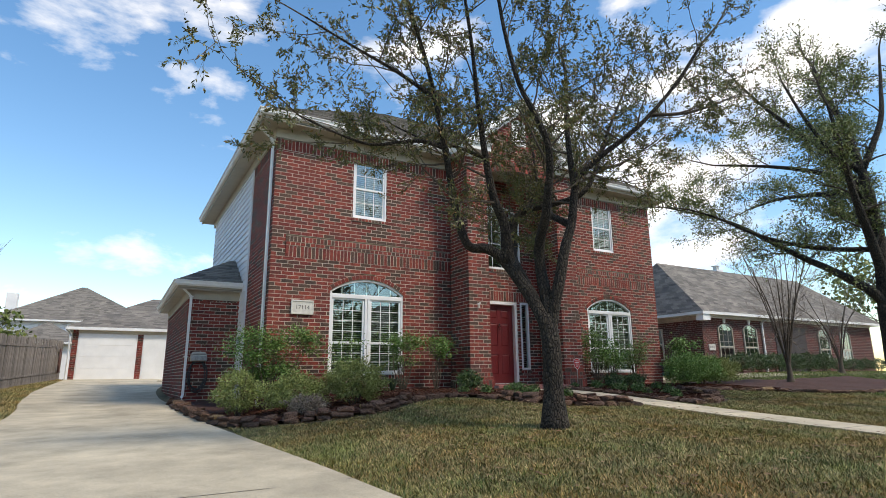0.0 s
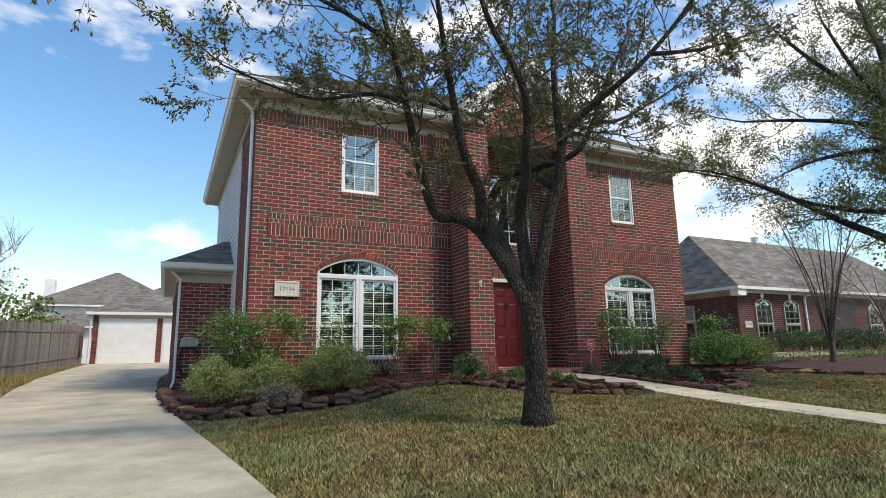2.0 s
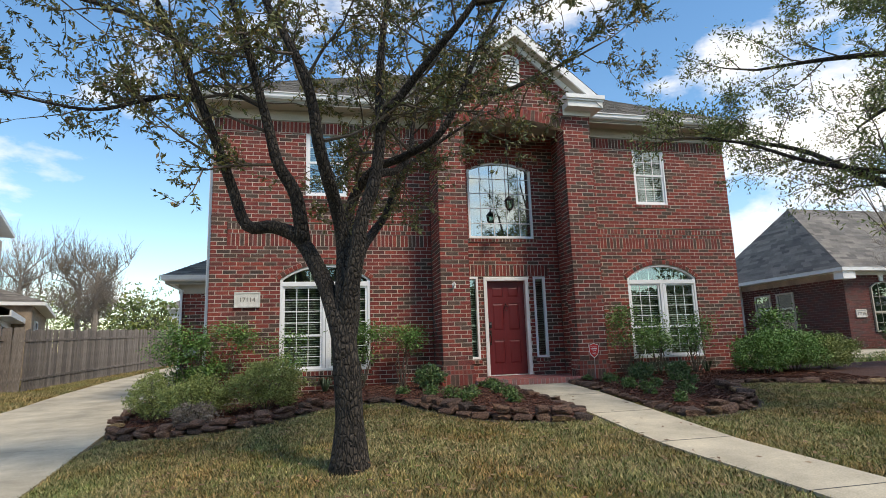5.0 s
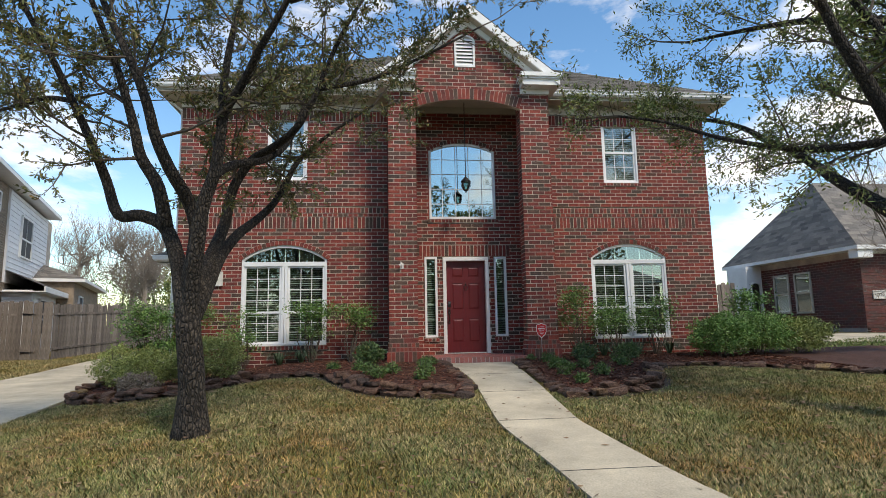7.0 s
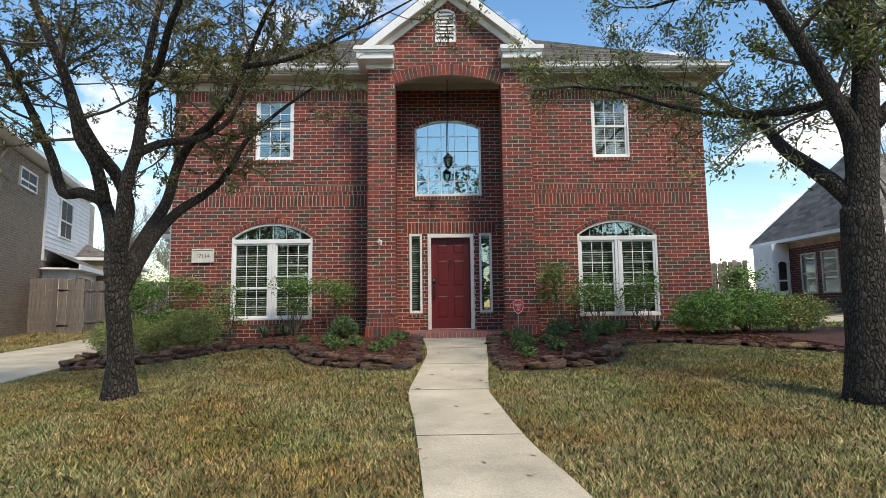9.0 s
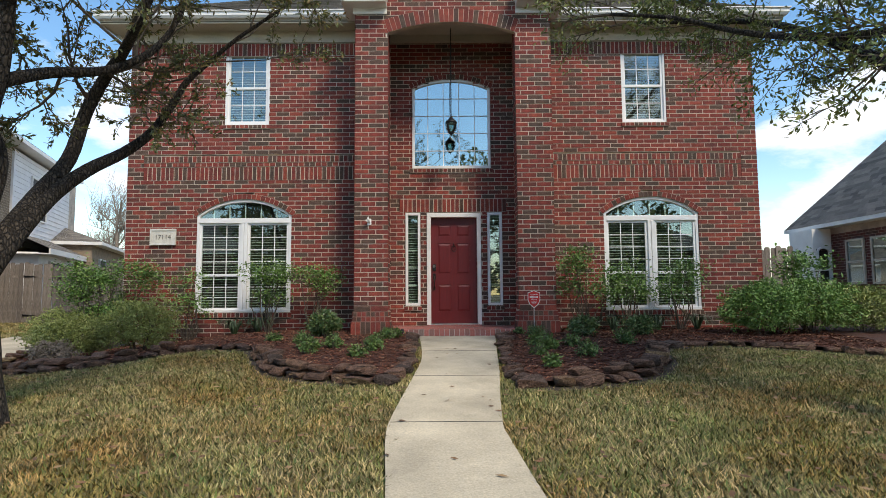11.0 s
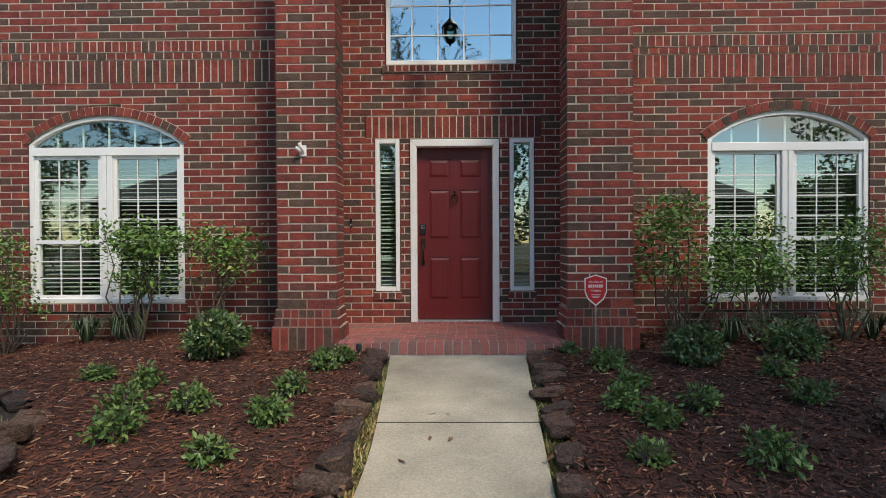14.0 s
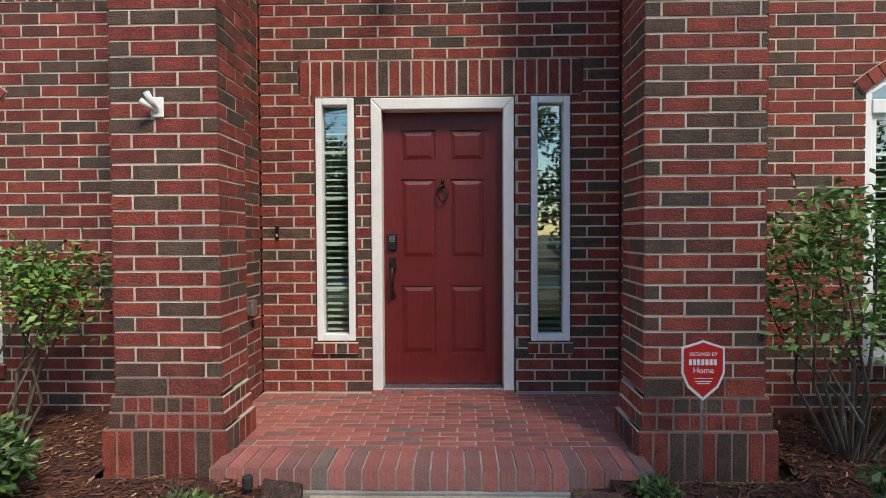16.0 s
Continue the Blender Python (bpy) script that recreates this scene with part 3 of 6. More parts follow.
g.box(XL + 0.01, PL0, 0.004, 0.2, -0.55, BASE).box(PR1, XR - 0.01, 0.004, 0.2, -0.55, BASE)
structure(part("foundation", g, "foundation"), "grey concrete foundation edge", "foundation")

# white siding on the side, behind the brick return
side = Geo()
for i in range(40):
    z = -0.4 + i * 0.16
    n = len(side.v)
    side.v += [(XL - 0.028, 2.3, z), (XL - 0.028, 8.6, z), (XL - 0.006, 8.6, z + 0.16), (XL - 0.006, 2.3, z + 0.16), (XL, 2.3, z), (XL, 8.6, z)]
    side.f += [(n + 3, n + 2, n + 1, n), (n + 5, n + 4, n, n + 1)]
side.box(XL - 0.035, XL + 0.1, 2.28, 2.38, -0.4, 5.6)
structure(part("wall_side_siding", side, "siding"), "white lap siding on the side wall", "wall")


# ---------- roofs ----------
def shingle_roof(name, quads, label, step=0.14, width=0.33):
    """Each quad: eave start, eave end, ridge end, ridge start; laid in courses of separate shingles."""
    base, tabs = Geo(), Geo()
    for a, b, c, d in quads:
        a, b, c, d = (Vector(p) for p in (a, b, c, d))
        base.quad(a, b, c, d)
        nrm = (b - a).cross(d - a).normalized()
        n = max(1, int((d - a).length / step))
        for i in range(n):
            p, q = a.lerp(d, i / n), b.lerp(c, i / n)
            p2, q2 = a.lerp(d, (i + 1.15) / n), b.lerp(c, (i + 1.15) / n)
            m = max(1, int((q - p).length / width))
            off = random.random()
            cuts = [0.0] + [clamp((k + off) / m, 0, 1) for k in range(m)] + [1.0]
            for s, t in zip(cuts, cuts[1:]):
                if t - s < 0.002:
                    continue
                h = random.uniform(0.010, 0.016)
                tabs.quad(p.lerp(q, s) + nrm * h, p.lerp(q, t) + nrm * h, p2.lerp(q2, t) + nrm * 0.003, p2.lerp(q2, s) + nrm * 0.003)
                tabs.quad(p.lerp(q, s), p.lerp(q, t), p.lerp(q, t) + nrm * h, p.lerp(q, s) + nrm * h)
    r = structure(part(name, base, "shingle"), label, "roof")
    t = part("shingles", tabs, "shingle", r)
    t["kind"] = "stuff"
    return r


EZ, OV = 6.05, 0.45
ex0, ex1, ey0, ey1 = XL - OV, XR + OV, -OV, 9.45
rise = 0.64
hy = (ey0 + ey1) / 2
hz = EZ + rise * (hy - ey0)
hx0, hx1 = ex0 + (hy - ey0), ex1 - (hy - ey0)
shingle_roof("roof_main", [((ex0, ey0, EZ), (ex1, ey0, EZ), (hx1, hy, hz), (hx0, hy, hz)), ((ex0, ey1, EZ), (ex0, ey0, EZ), (hx0, hy, hz), (hx0, hy, hz)),
                           ((ex1, ey0, EZ), (ex1, ey1, EZ), (hx1, hy, hz), (hx1, hy, hz)), ((ex1, ey1, EZ), (ex0, ey1, EZ), (hx0, hy, hz), (hx1, hy, hz))], "grey-brown shingle hip roof")


def eave(name, x0, x1, y0, y1, z, inner, label="white eave with soffit, fascia and gutter"):
    """Soffit, fascia and gutter round a hip roof's edge; inner: the wall's rectangle."""
    e = structure(new(name), label, "eave")
    ix0, ix1, iy0, iy1 = inner
    s = Geo()
    zs = z - 0.19
    s.box(x0 + 0.05, x1 - 0.05, y0 + 0.05, iy0, zs, zs + 0.02).box(x0 + 0.05, ix0, iy0, y1 - 0.05, zs, zs + 0.02).box(ix1, x1 - 0.05, iy0, y1 - 0.05, zs, zs + 0.02)
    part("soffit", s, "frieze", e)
    f = Geo()
    f.box(ix0 - 0.02, ix1 + 0.02, iy0 - 0.03, iy0 + 0.02, zs - 0.23, zs).box(ix0 - 0.03, ix0 + 0.02, iy0, iy1, zs - 0.23, zs).box(ix1 - 0.02, ix1 + 0.03, iy0, iy1, zs - 0.23, zs)
    part("frieze_board", f, "frieze", e)
    gt = Geo()
    prof = ((0.0, -0.13), (0.055, -0.13), (0.085, -0.09), (0.085, -0.02), (0.11, -0.02), (0.11, 0.0), (0.09, 0.0), (0.0, 0.0))
    ring = [(x0 + 0.05, y1), (x0 + 0.05, y0 + 0.05), (x1 - 0.05, y0 + 0.05), (x1 - 0.05, y1)]
    out = [(-1, 0), (-1, -1), (1, -1), (1, 0)]
    n = len(gt.v)
    for (x, y), (ox, oy) in zip(ring, out):
        gt.v += [(x + ox * d, y + oy * d, z + h) for d, h in prof]
    k = len(prof)
    for i in range(3):
        for j in range(k):
            a, b = n + i * k + j, n + i * k + (j + 1) % k
            gt.f.append((a, b, b + k, a + k))
    part("gutter", gt, "trim", e)
    fa = Geo()
    fa.box(x0 + 0.05, x1 - 0.05, y0 + 0.05, y0 + 0.075, zs - 0.02, z).box(x0 + 0.05, x0 + 0.075, y0 + 0.075, y1, zs - 0.02, z).box(x1 - 0.075, x1 - 0.05, y0 + 0.075, y1, zs - 0.02, z)
    part("fascia", fa, "frieze", e)
    return e


eave("eave_main", ex0, ex1, ey0, ey1, EZ, (XL, XR, 0.0, 9.0))

# gable roof over the portico
gy0 = PY - 0.30
gl, gr, gz0, gz1 = -1.98, 1.94, 6.06, 7.66
ax = -0.02
back = 3.2
shingle_roof("roof_gable", [((gl, back, gz0), (gl, gy0, gz0), (ax, gy0, gz1), (ax, back, gz1)), ((gr, gy0, gz0), (gr, back, gz0), (ax, back, gz1), (ax, gy0, gz1))], "steep shingle gable roof over the portico")
ge = structure(new("eave_gable"), "white gable rakes with boxed eave returns", "eave")
sl = (gz1 - gz0) / (ax - gl)
for name, s, e0 in (("rake_board", -1, gl), ("rake_board", 1, gr)):
    g = Geo()
    pts = [(e0, gz0 - 0.01), (ax, gz1 - 0.01), (ax, gz1 - 0.24), (e0 - s * 0.02, gz0 - 0.19)]
    g.prism(pts if s > 0 else pts[::-1], gy0, gy0 + 0.04)
    part(name, g, "trim", ge)
    g = Geo()
    pts = [(e0 - s * 0.25, gz0 + 0.02), (ax, gz1 - 0.22), (ax, gz1 - 0.38), (e0 - s * 0.35, gz0 - 0.05)]
    g.prism(pts if s > 0 else pts[::-1], PY - 0.07, PY - 0.012)
    part("inner_rake_board", g, "trim", ge)
    g = Geo()
    g.quad((e0, gy0 + 0.04, gz0 - 0.19), (ax, gy0 + 0.04, gz1 - 0.24), (ax, PY, gz1 - 0.24), (e0, PY, gz0 - 0.19))
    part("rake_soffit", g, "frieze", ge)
    g = Geo()
    xa, xb = (gl, -1.20) if s < 0 else (1.11, gr)
    g.box(xa, xb, gy0 + 0.02, PY, 5.87, 6.10)
    g.box(xa - 0.05, xb + 0.03, gy0 - 0.05, PY, 6.04, 6.13)
    g.box(xa - 0.03, xb + 0.015, gy0 - 0.02, PY, 6.00, 6.04)
    g.box(xa + (0.18 if s < 0 else 0), xb - (0.18 if s > 0 else 0), PY - 0.03, PY + 0.02, 5.76, 5.87)
    g.box(xa if s < 0 else PR1, PL0 if s < 0 else xb, PY, 0.0, 5.87, 6.08)
    part("eave_return", g, "trim", ge)

# wing on the driveway side
WX, WY, WZ = -7.45, 3.15, 2.72
w = Wall(front_of(WY))
w.lay(WX, XL, -0.55, 2.45)
w.soldiers(WX, XL, 2.25, 2.45)
w.finish("wall_wing_front", "brick wall of the low wing beside the driveway")
side_wall("wall_wing_west", WX, WY, 9.0, -0.55, 2.45, -1, LBL)
shingle_roof("roof_wing", [((WX - 0.33, WY - 0.33, WZ), (XL + 0.0, WY - 0.33, WZ), (XL, WY + 0.9, WZ + 0.80), (XL - 0.15, WY + 0.9, WZ + 0.80)),
                           ((WX - 0.33, 9.2, WZ), (WX - 0.33, WY - 0.33, WZ), (XL - 0.15, WY + 0.9, WZ + 0.80), (XL - 0.1, 9.2, WZ + 0.85))], "shingle hip roof of the low wing")
eave("eave_wing", WX - 0.33, XL + 0.3, WY - 0.33, 9.2, WZ, (WX, XL, WY, 9.0))


# ---------- windows and blinds ----------
def arc(cx, half, spring, rise, n=14):
    r = (half * half + rise * rise) / (2 * rise)
    zc, a = spring + rise - r, math.asin(half / r)
    return [(cx + r * math.sin(a - 2 * a * i / n), zc + r * math.cos(a - 2 * a * i / n)) for i in range(n + 1)]


def strip(g, outer, inner, y0, y1):
    """A band between two lines of the same number of points."""
    for i in range(len(outer) - 1):
        g.prism([inner[i], outer[i], outer[i + 1], inner[i + 1]], y0, y1)


slat_meshes = {}


def blind(cx, width, y, z0, z1, tilt, label="white slatted blind hanging half open behind glass"):
    b = thing("window_blind", (cx, y, z0), label, "blind", "window blinds")
    key = round(width, 3)
    if key not in slat_meshes:
        g = Geo()
        g.quad((-width / 2, -0.024, -0.006 - tilt), (width / 2, -0.024, -0.006 - tilt), (width / 2, 0, 0), (-width / 2, 0, 0))
        g.quad((-width / 2, 0, 0), (width / 2, 0, 0), (width / 2, 0.024, -0.006 + tilt), (-width / 2, 0.024, -0.006 + tilt))
        slat_meshes[key] = g.mesh("slat", M["blind"])
    n = int((z1 - z0) / 0.05)
    for i in range(n):
        s = new("slat", slat_meshes[key])
        s.parent = b
        s.location = (0, 0, 0.02 + i * 0.05)
    part("head_rail", Geo().box(-width / 2, width / 2, -0.03, 0.03, n * 0.05 + 0.01, n * 0.05 + 0.06), "blind", b)
    return b


def sash(parent, x0, x1, z0, z1, y, cols, rows, glass, name="sash"):
    t = 0.042
    g = Geo()
    g.box(x0, x0 + t, y, y + 0.04, z0, z1).box(x1 - t, x1, y, y + 0.04, z0, z1)
    g.box(x0 + t, x1 - t, y, y + 0.04, z0, z0 + t).box(x0 + t, x1 - t, y, y + 0.04, z1 - t, z1)
    s = part(name, g, "vinyl", parent)
    part("pane", Geo().quad((x0 + t, y + 0.02, z0 + t), (x1 - t, y + 0.02, z0 + t), (x1 - t, y + 0.02, z1 - t), (x0 + t, y + 0.02, z1 - t)), glass, s).visible_shadow = False
    if cols > 1:
        g = Geo()
        for i in range(1, cols):
            x = x0 + t + (x1 - x0 - 2 * t) * i / cols
            g.box(x - 0.007, x + 0.007, y + 0.010, y + 0.017, z0 + t, z1 - t)
        for i in range(1, rows):
            z = z0 + t + (z1 - z0 - 2 * t) * i / rows
            g.box(x0 + t, x1 - t, y + 0.011, y + 0.016, z - 0.007, z + 0.007)
        part("grille", g, "vinyl", s)
    return s


def arched_window(name, cx):
    half, sill, spring, rise = 0.90, WIN_Z[0], WIN_Z[1], WIN_Z[2]
    y = 0.035
    wdw = structure(new(name), "white twin window with an arched transom and grilles", "window")
    f = Geo()
    o, i = arc(cx, half, spring, rise), arc(cx, half - 0.055, spring, rise - 0.05)
    strip(f, o, i, y - 0.02, y + 0.07)
    f.box(cx - half, cx - half + 0.055, y - 0.02, y + 0.07, sill, spring).box(cx + half - 0.055, cx + half, y - 0.02, y + 0.07, sill, spring)
    f.box(cx - half, cx + half, y - 0.035, y + 0.07, sill, sill + 0.05)
    bevel(part("window_frame", f, "vinyl", wdw), 0.005)
    f = Geo().box(cx - half + 0.05, cx + half - 0.05, y - 0.03, y + 0.065, 2.105, 2.20)
    bevel(part("transom_bar", f, "vinyl", wdw), 0.006)
    f = Geo().box(cx - 0.065, cx - 0.004, y - 0.028, y + 0.065, sill + 0.05, 2.105).box(cx + 0.004, cx + 0.065, y - 0.028, y + 0.065, sill + 0.05, 2.105)
    bevel(part("mullion", f, "vinyl", wdw), 0.006)
    pts = arc(cx, half - 0.05, spring - 0.01, rise - 0.045)
    g = Geo()
    g.v = [(x, y + 0.03, z) for x, z in pts] + [(cx - half + 0.05, y + 0.03, 2.2), (cx + half - 0.05, y + 0.03, 2.2)]
    g.f = [tuple(range(len(g.v)))]
    part("pane", g, "glass", wdw).visible_shadow = False
    g = Geo()
    for k in range(1, 6):
        x = cx - half + 2 * half * k / 6
        top = spring + rise - 0.05 - 0.27 * ((x - cx) / (half - 0.05)) ** 2
        g.box(x - 0.01, x + 0.01, y + 0.034, y + 0.046, 2.19, top)
    part("transom_grille", g, "vinyl", wdw)
    for s in (-1, 1):
        a, b = sorted((cx + s * 0.068, cx + s * (half - 0.055)))
        sash(wdw, a, b, 1.10, 2.11, y, 3, 4, "glass", "upper_sash")
        sash(wdw, a, b, sill + 0.045, 1.13, y + 0.012, 3, 3, "glass", "lower_sash")
        blind((a + b) / 2, b - a - 0.03, y + 0.14, sill + 0.06, 2.08, 0.006)
    return wdw


def upper_window(name, cx, z0=4.005, z1=5.48, half=0.43):
    y = 0.035
    wdw = structure(new(name), "white double-hung upper window with grilles", "window")
    f = Geo()
    f.box(cx - half, cx - half + 0.045, y - 0.02, y + 0.07, z0, z1).box(cx + half - 0.045, cx + half, y - 0.02, y + 0.07, z0, z1)
    f.box(cx - half + 0.045, cx + half - 0.045, y - 0.02, y + 0.07, z0, z0 + 0.045).box(cx - half + 0.045, cx + half - 0.045, y - 0.02, y + 0.07, z1 - 0.045, z1)
    bevel(part("window_frame", f, "vinyl", wdw), 0.005)
    zm = (z0 + z1) / 2
    sash(wdw, cx - half + 0.045, cx + half - 0.045, zm - 0.02, z1 - 0.045, y, 3, 2, "glass", "upper_sash")
    sash(wdw, cx - half + 0.045, cx + half - 0.045, z0 + 0.045, zm + 0.02, y + 0.012, 3, 2, "glass", "lower_sash")
    blind(cx, 2 * half - 0.12, y + 0.14, z0 + 0.05, z1 - 0.08, 0.012)
    return wdw


arched_window("window_1", -3.99)
arched_window("window_2", 3.735)
upper_window("window_3", -3.98)
upper_window("window_4", 3.685)

# tall entry window with a low arch, coated like a mirror
wdw = structure(new("window_5"), "tall white-framed entry window, its glass mirroring the sky", "window")
cx, half, z0, zs, rs = -0.04, 0.775, 3.215, 4.82, 0.195
f = Geo()
strip(f, arc(cx, half, zs, rs), arc(cx, half - 0.05, zs, rs - 0.045), EY + 0.005, EY + 0.08)
f.box(cx - half, cx - half + 0.05, EY + 0.005, EY + 0.08, z0, zs).box(cx + half - 0.05, cx + half, EY + 0.005, EY + 0.08, z0, zs).box(cx - half + 0.05, cx + half - 0.05, EY + 0.005, EY + 0.08, z0, z0 + 0.05)
bevel(part("window_frame", f, "vinyl", wdw), 0.005)
pts = arc(cx, half - 0.045, zs, rs - 0.04)
g = Geo()
g.v = [(x, EY + 0.045, z) for x, z in pts] + [(cx - half + 0.045, EY + 0.045, z0 + 0.045), (cx + half - 0.045, EY + 0.045, z0 + 0.045)]
g.f = [tuple(range(len(g.v)))]
part("pane", g, "glass_mirror", wdw).visible_shadow = False
g = Geo()
for i in range(1, 5):
    x = cx - half + 2 * half * i / 5
    g.box(x - 0.007, x + 0.007, EY + 0.032, EY + 0.040, z0 + 0.05, zs + 0.06 + (0.08 if i in (2, 3) else 0))
for i in range(1, 5):
    z = z0 + (zs + 0.02 - z0) * i / 4.6
    g.box(cx - half + 0.05, cx + half - 0.05, EY + 0.033, EY + 0.039, z - 0.007, z + 0.007)
part("grille", g, "vinyl", wdw)


# sidelights
for name, a, b in (("window_6", -0.95, -0.66), ("window_7", 0.65, 0.94)):
    wdw = structure(new(name), "narrow white sidelight beside the front door", "window")
    f = Geo()
    f.box(a, a + 0.05, EY - 0.012, EY + 0.08, 0.515, 2.325).box(b - 0.05, b, EY - 0.012, EY + 0.08, 0.515, 2.325)
    f.box(a + 0.05, b - 0.05, EY - 0.012, EY + 0.08, 0.515, 0.565).box(a + 0.05, b - 0.05, EY - 0.012, EY + 0.08, 2.275, 2.325)
    bevel(part("window_frame", f, "vinyl", wdw), 0.006)
    part("pane", Geo().quad((a + 0.05, EY + 0.05, 0.565), (b - 0.05, EY + 0.05, 0.565), (b - 0.05, EY + 0.05, 2.275), (a + 0.05, EY + 0.05, 2.275)), "glass", wdw).visible_shadow = False
    g = Geo()
    for i in range(1, 5):
        z = 0.565 + 1.71 * i / 5
        g.box(a + 0.05, b - 0.05, EY + 0.056, EY + 0.066, z - 0.009, z + 0.009)
    part("grille", g, "vinyl", wdw)
    blind((a + b) / 2, b - a - 0.10, EY + 0.13, 0.57, 2.24, 0.008, "narrow white blind behind a sidelight")

# front door
door = structure(new("door_1"), "closed dark red six-panel front door with white trim", "door")
f = Geo()
f.prism([(-0.535, 0.135), (-0.455, 0.135), (-0.455, 2.235), (-0.535, 2.32)], EY - 0.02, EY + 0.14)
f.prism([(0.445, 0.135), (0.525, 0.135), (0.525, 2.32), (0.445, 2.235)], EY - 0.02, EY + 0.14)
f.prism([(-0.535, 2.32), (-0.455, 2.235), (0.445, 2.235), (0.525, 2.32)], EY - 0.02, EY + 0.14)
bevel(part("door_trim", f, "trim", door, "white painted door trim"), 0.008)
DY = EY + 0.095
bevel(part("threshold", Geo().box(-0.455, 0.445, EY - 0.03, EY + 0.14, 0.13, 0.165), "steel", door, "metal threshold"), 0.006)
dx0, dx1, dz0, dz1 = -0.455, 0.445, 0.17, 2.235
part("slab", Geo().box(dx0, dx1, DY + 0.012, DY + 0.045, dz0, dz1), "door", door)
cxd = (dx0 + dx1) / 2
rows = ((0.40, 0.92), (1.13, 1.73), (1.87, 2.10))
cols = ((dx0 + 0.135, cxd - 0.055), (cxd + 0.055, dx1 - 0.135))
for x0, x1 in ((dx0, cols[0][0]), (cols[0][1], cols[1][0]), (cols[1][1], dx1)):
    part("stile", Geo().box(x0, x1, DY, DY + 0.013, dz0, dz1), "door", door)
for z0, z1 in ((dz0, rows[0][0]), (rows[0][1], rows[1][0]), (rows[1][1], rows[2][0]), (rows[2][1], dz1)):
    for x0, x1 in cols:
        part("rail", Geo().box(x0, x1, DY, DY + 0.013, z0, z1), "door", door)
for z0, z1 in rows:
    for x0, x1 in cols:
        g = Geo()
        a, b = 0.012, 0.042
        o = [(x0 + a, z0 + a), (x1 - a, z0 + a), (x1 - a, z1 - a), (x0 + a, z1 - a)]
        i = [(x0 + b, z0 + b), (x1 - b, z0 + b), (x1 - b, z1 - b), (x0 + b, z1 - b)]
        g.v = [(x, DY + 0.0115, z) for x, z in o] + [(x, DY + 0.002, z) for x, z in i]
        g.f = [(4, 5, 6, 7), (0, 1, 5, 4), (1, 2, 6, 5), (2, 3, 7, 6), (3, 0, 4, 7)]
        part("panel", g, "door", door)
hx = dx0 + 0.065
kp = part("keypad", Geo().box(hx - 0.034, hx + 0.034, DY - 0.028, DY, 1.19, 1.32), "black", door, "black keypad deadbolt")
bevel(kp, 0.012, 3)
g = Geo()
for r in range(3):
    for c in range(3):
        g.box(hx - 0.02 + c * 0.015, hx - 0.011 + c * 0.015, DY - 0.031, DY - 0.028, 1.255 + r * 0.017, 1.266 + r * 0.017)
part("button", g, "steel", kp, "grey keypad buttons")
hs = part("handle", Geo().box(hx - 0.028, hx + 0.028, DY - 0.012, DY, 1.02, 1.14), "bronze", door, "bronze grip handle with thumb latch")
bevel(hs, 0.01, 3)
g = Geo()
g.smooth = True
g.tube([(hx, DY - 0.01, 1.07), (hx, DY - 0.05, 1.055), (hx, DY - 0.065, 1.0), (hx, DY - 0.065, 0.91), (hx, DY - 0.05, 0.865), (hx, DY - 0.005, 0.85)], [0.009, 0.011, 0.013, 0.013, 0.011, 0.01], 8)
part("grip", g, "bronze", hs)
bevel(part("rose", Geo().box(hx - 0.02, hx + 0.02, DY - 0.01, DY, 0.815, 0.885), "bronze", hs), 0.008)
kx = cxd
g = Geo()
g.smooth = True
g.tube([(kx, DY - 0.03, 1.685), (kx - 0.035, DY - 0.03, 1.66), (kx - 0.042, DY - 0.032, 1.615), (kx - 0.02, DY - 0.034, 1.575), (kx, DY - 0.035, 1.56), (kx + 0.02, DY - 0.034, 1.575), (kx + 0.042, DY - 0.032, 1.615), (kx + 0.035, DY - 0.03, 1.66), (kx, DY - 0.03, 1.685)], 0.007, 6)
g.box(kx - 0.016, kx + 0.016, DY - 0.03, DY, 1.665, 1.70)
g.tube([(kx, DY - 0.03, 1.69), (kx, DY - 0.02, 1.73), (kx, DY - 0.005, 1.745)], [0.012, 0.009, 0.004], 6)
part("knocker", g, "bronze", door, "small bronze ring knocker")

# porch: paving bricks and a rowlock edge
porch = structure(part("porch", Geo().box(RX0 + 0.01, RX1 - 0.01, -0.82, EY, -0.1, 0.1265).box(PL1 + 0.02, PR0 - 0.02, -1.066, -0.82, -0.1, 0.1325), "mortar_grey"), "red brick paved porch with a rowlock front edge", "porch")
pm = Geo().box(0, 0.2, 0, 0.062, -0.03, 0.0).mesh("paver", M["paver"])
r, y = 0, -0.80
while y < EY - 0.05:
    x = (RX0 if y > -0.46 else PL1) + 0.02 - (0.105 if r % 2 else 0)
    while x < (RX1 if y > -0.46 else PR0) - 0.03:
        lo, hi = (RX0 if y > -0.46 else PL1) + 0.015, (RX1 if y > -0.46 else PR0) - 0.015
        a, b = max(x, lo), min(x + 0.2, hi)
        if b - a > 0.03:
            p = new("paver", pm)
            p.parent, p.location = porch, (a, y, 0.130 + random.uniform(-0.0015, 0.0015))
            p.scale = ((b - a) / 0.2, 1, 1)
        x += 0.21
    y += 0.073
    r += 1
em = Geo().box(0, 0.075, 0, 0.27, -0.105, 0.0).mesh("edge_brick", M["paver"])
for i in range(26):
    p = new("edge_brick", em)
    p.parent, p.location = porch, (PL1 + 0.03 + i * 0.0858, -1.075, 0.140 + random.uniform(-0.003, 0.003))
part("footing", Geo().box(PL1 - 0.02, PR0 + 0.02, -1.10, -0.9, -0.12, 0.03), "foundation", porch, "concrete footing under the porch edge")
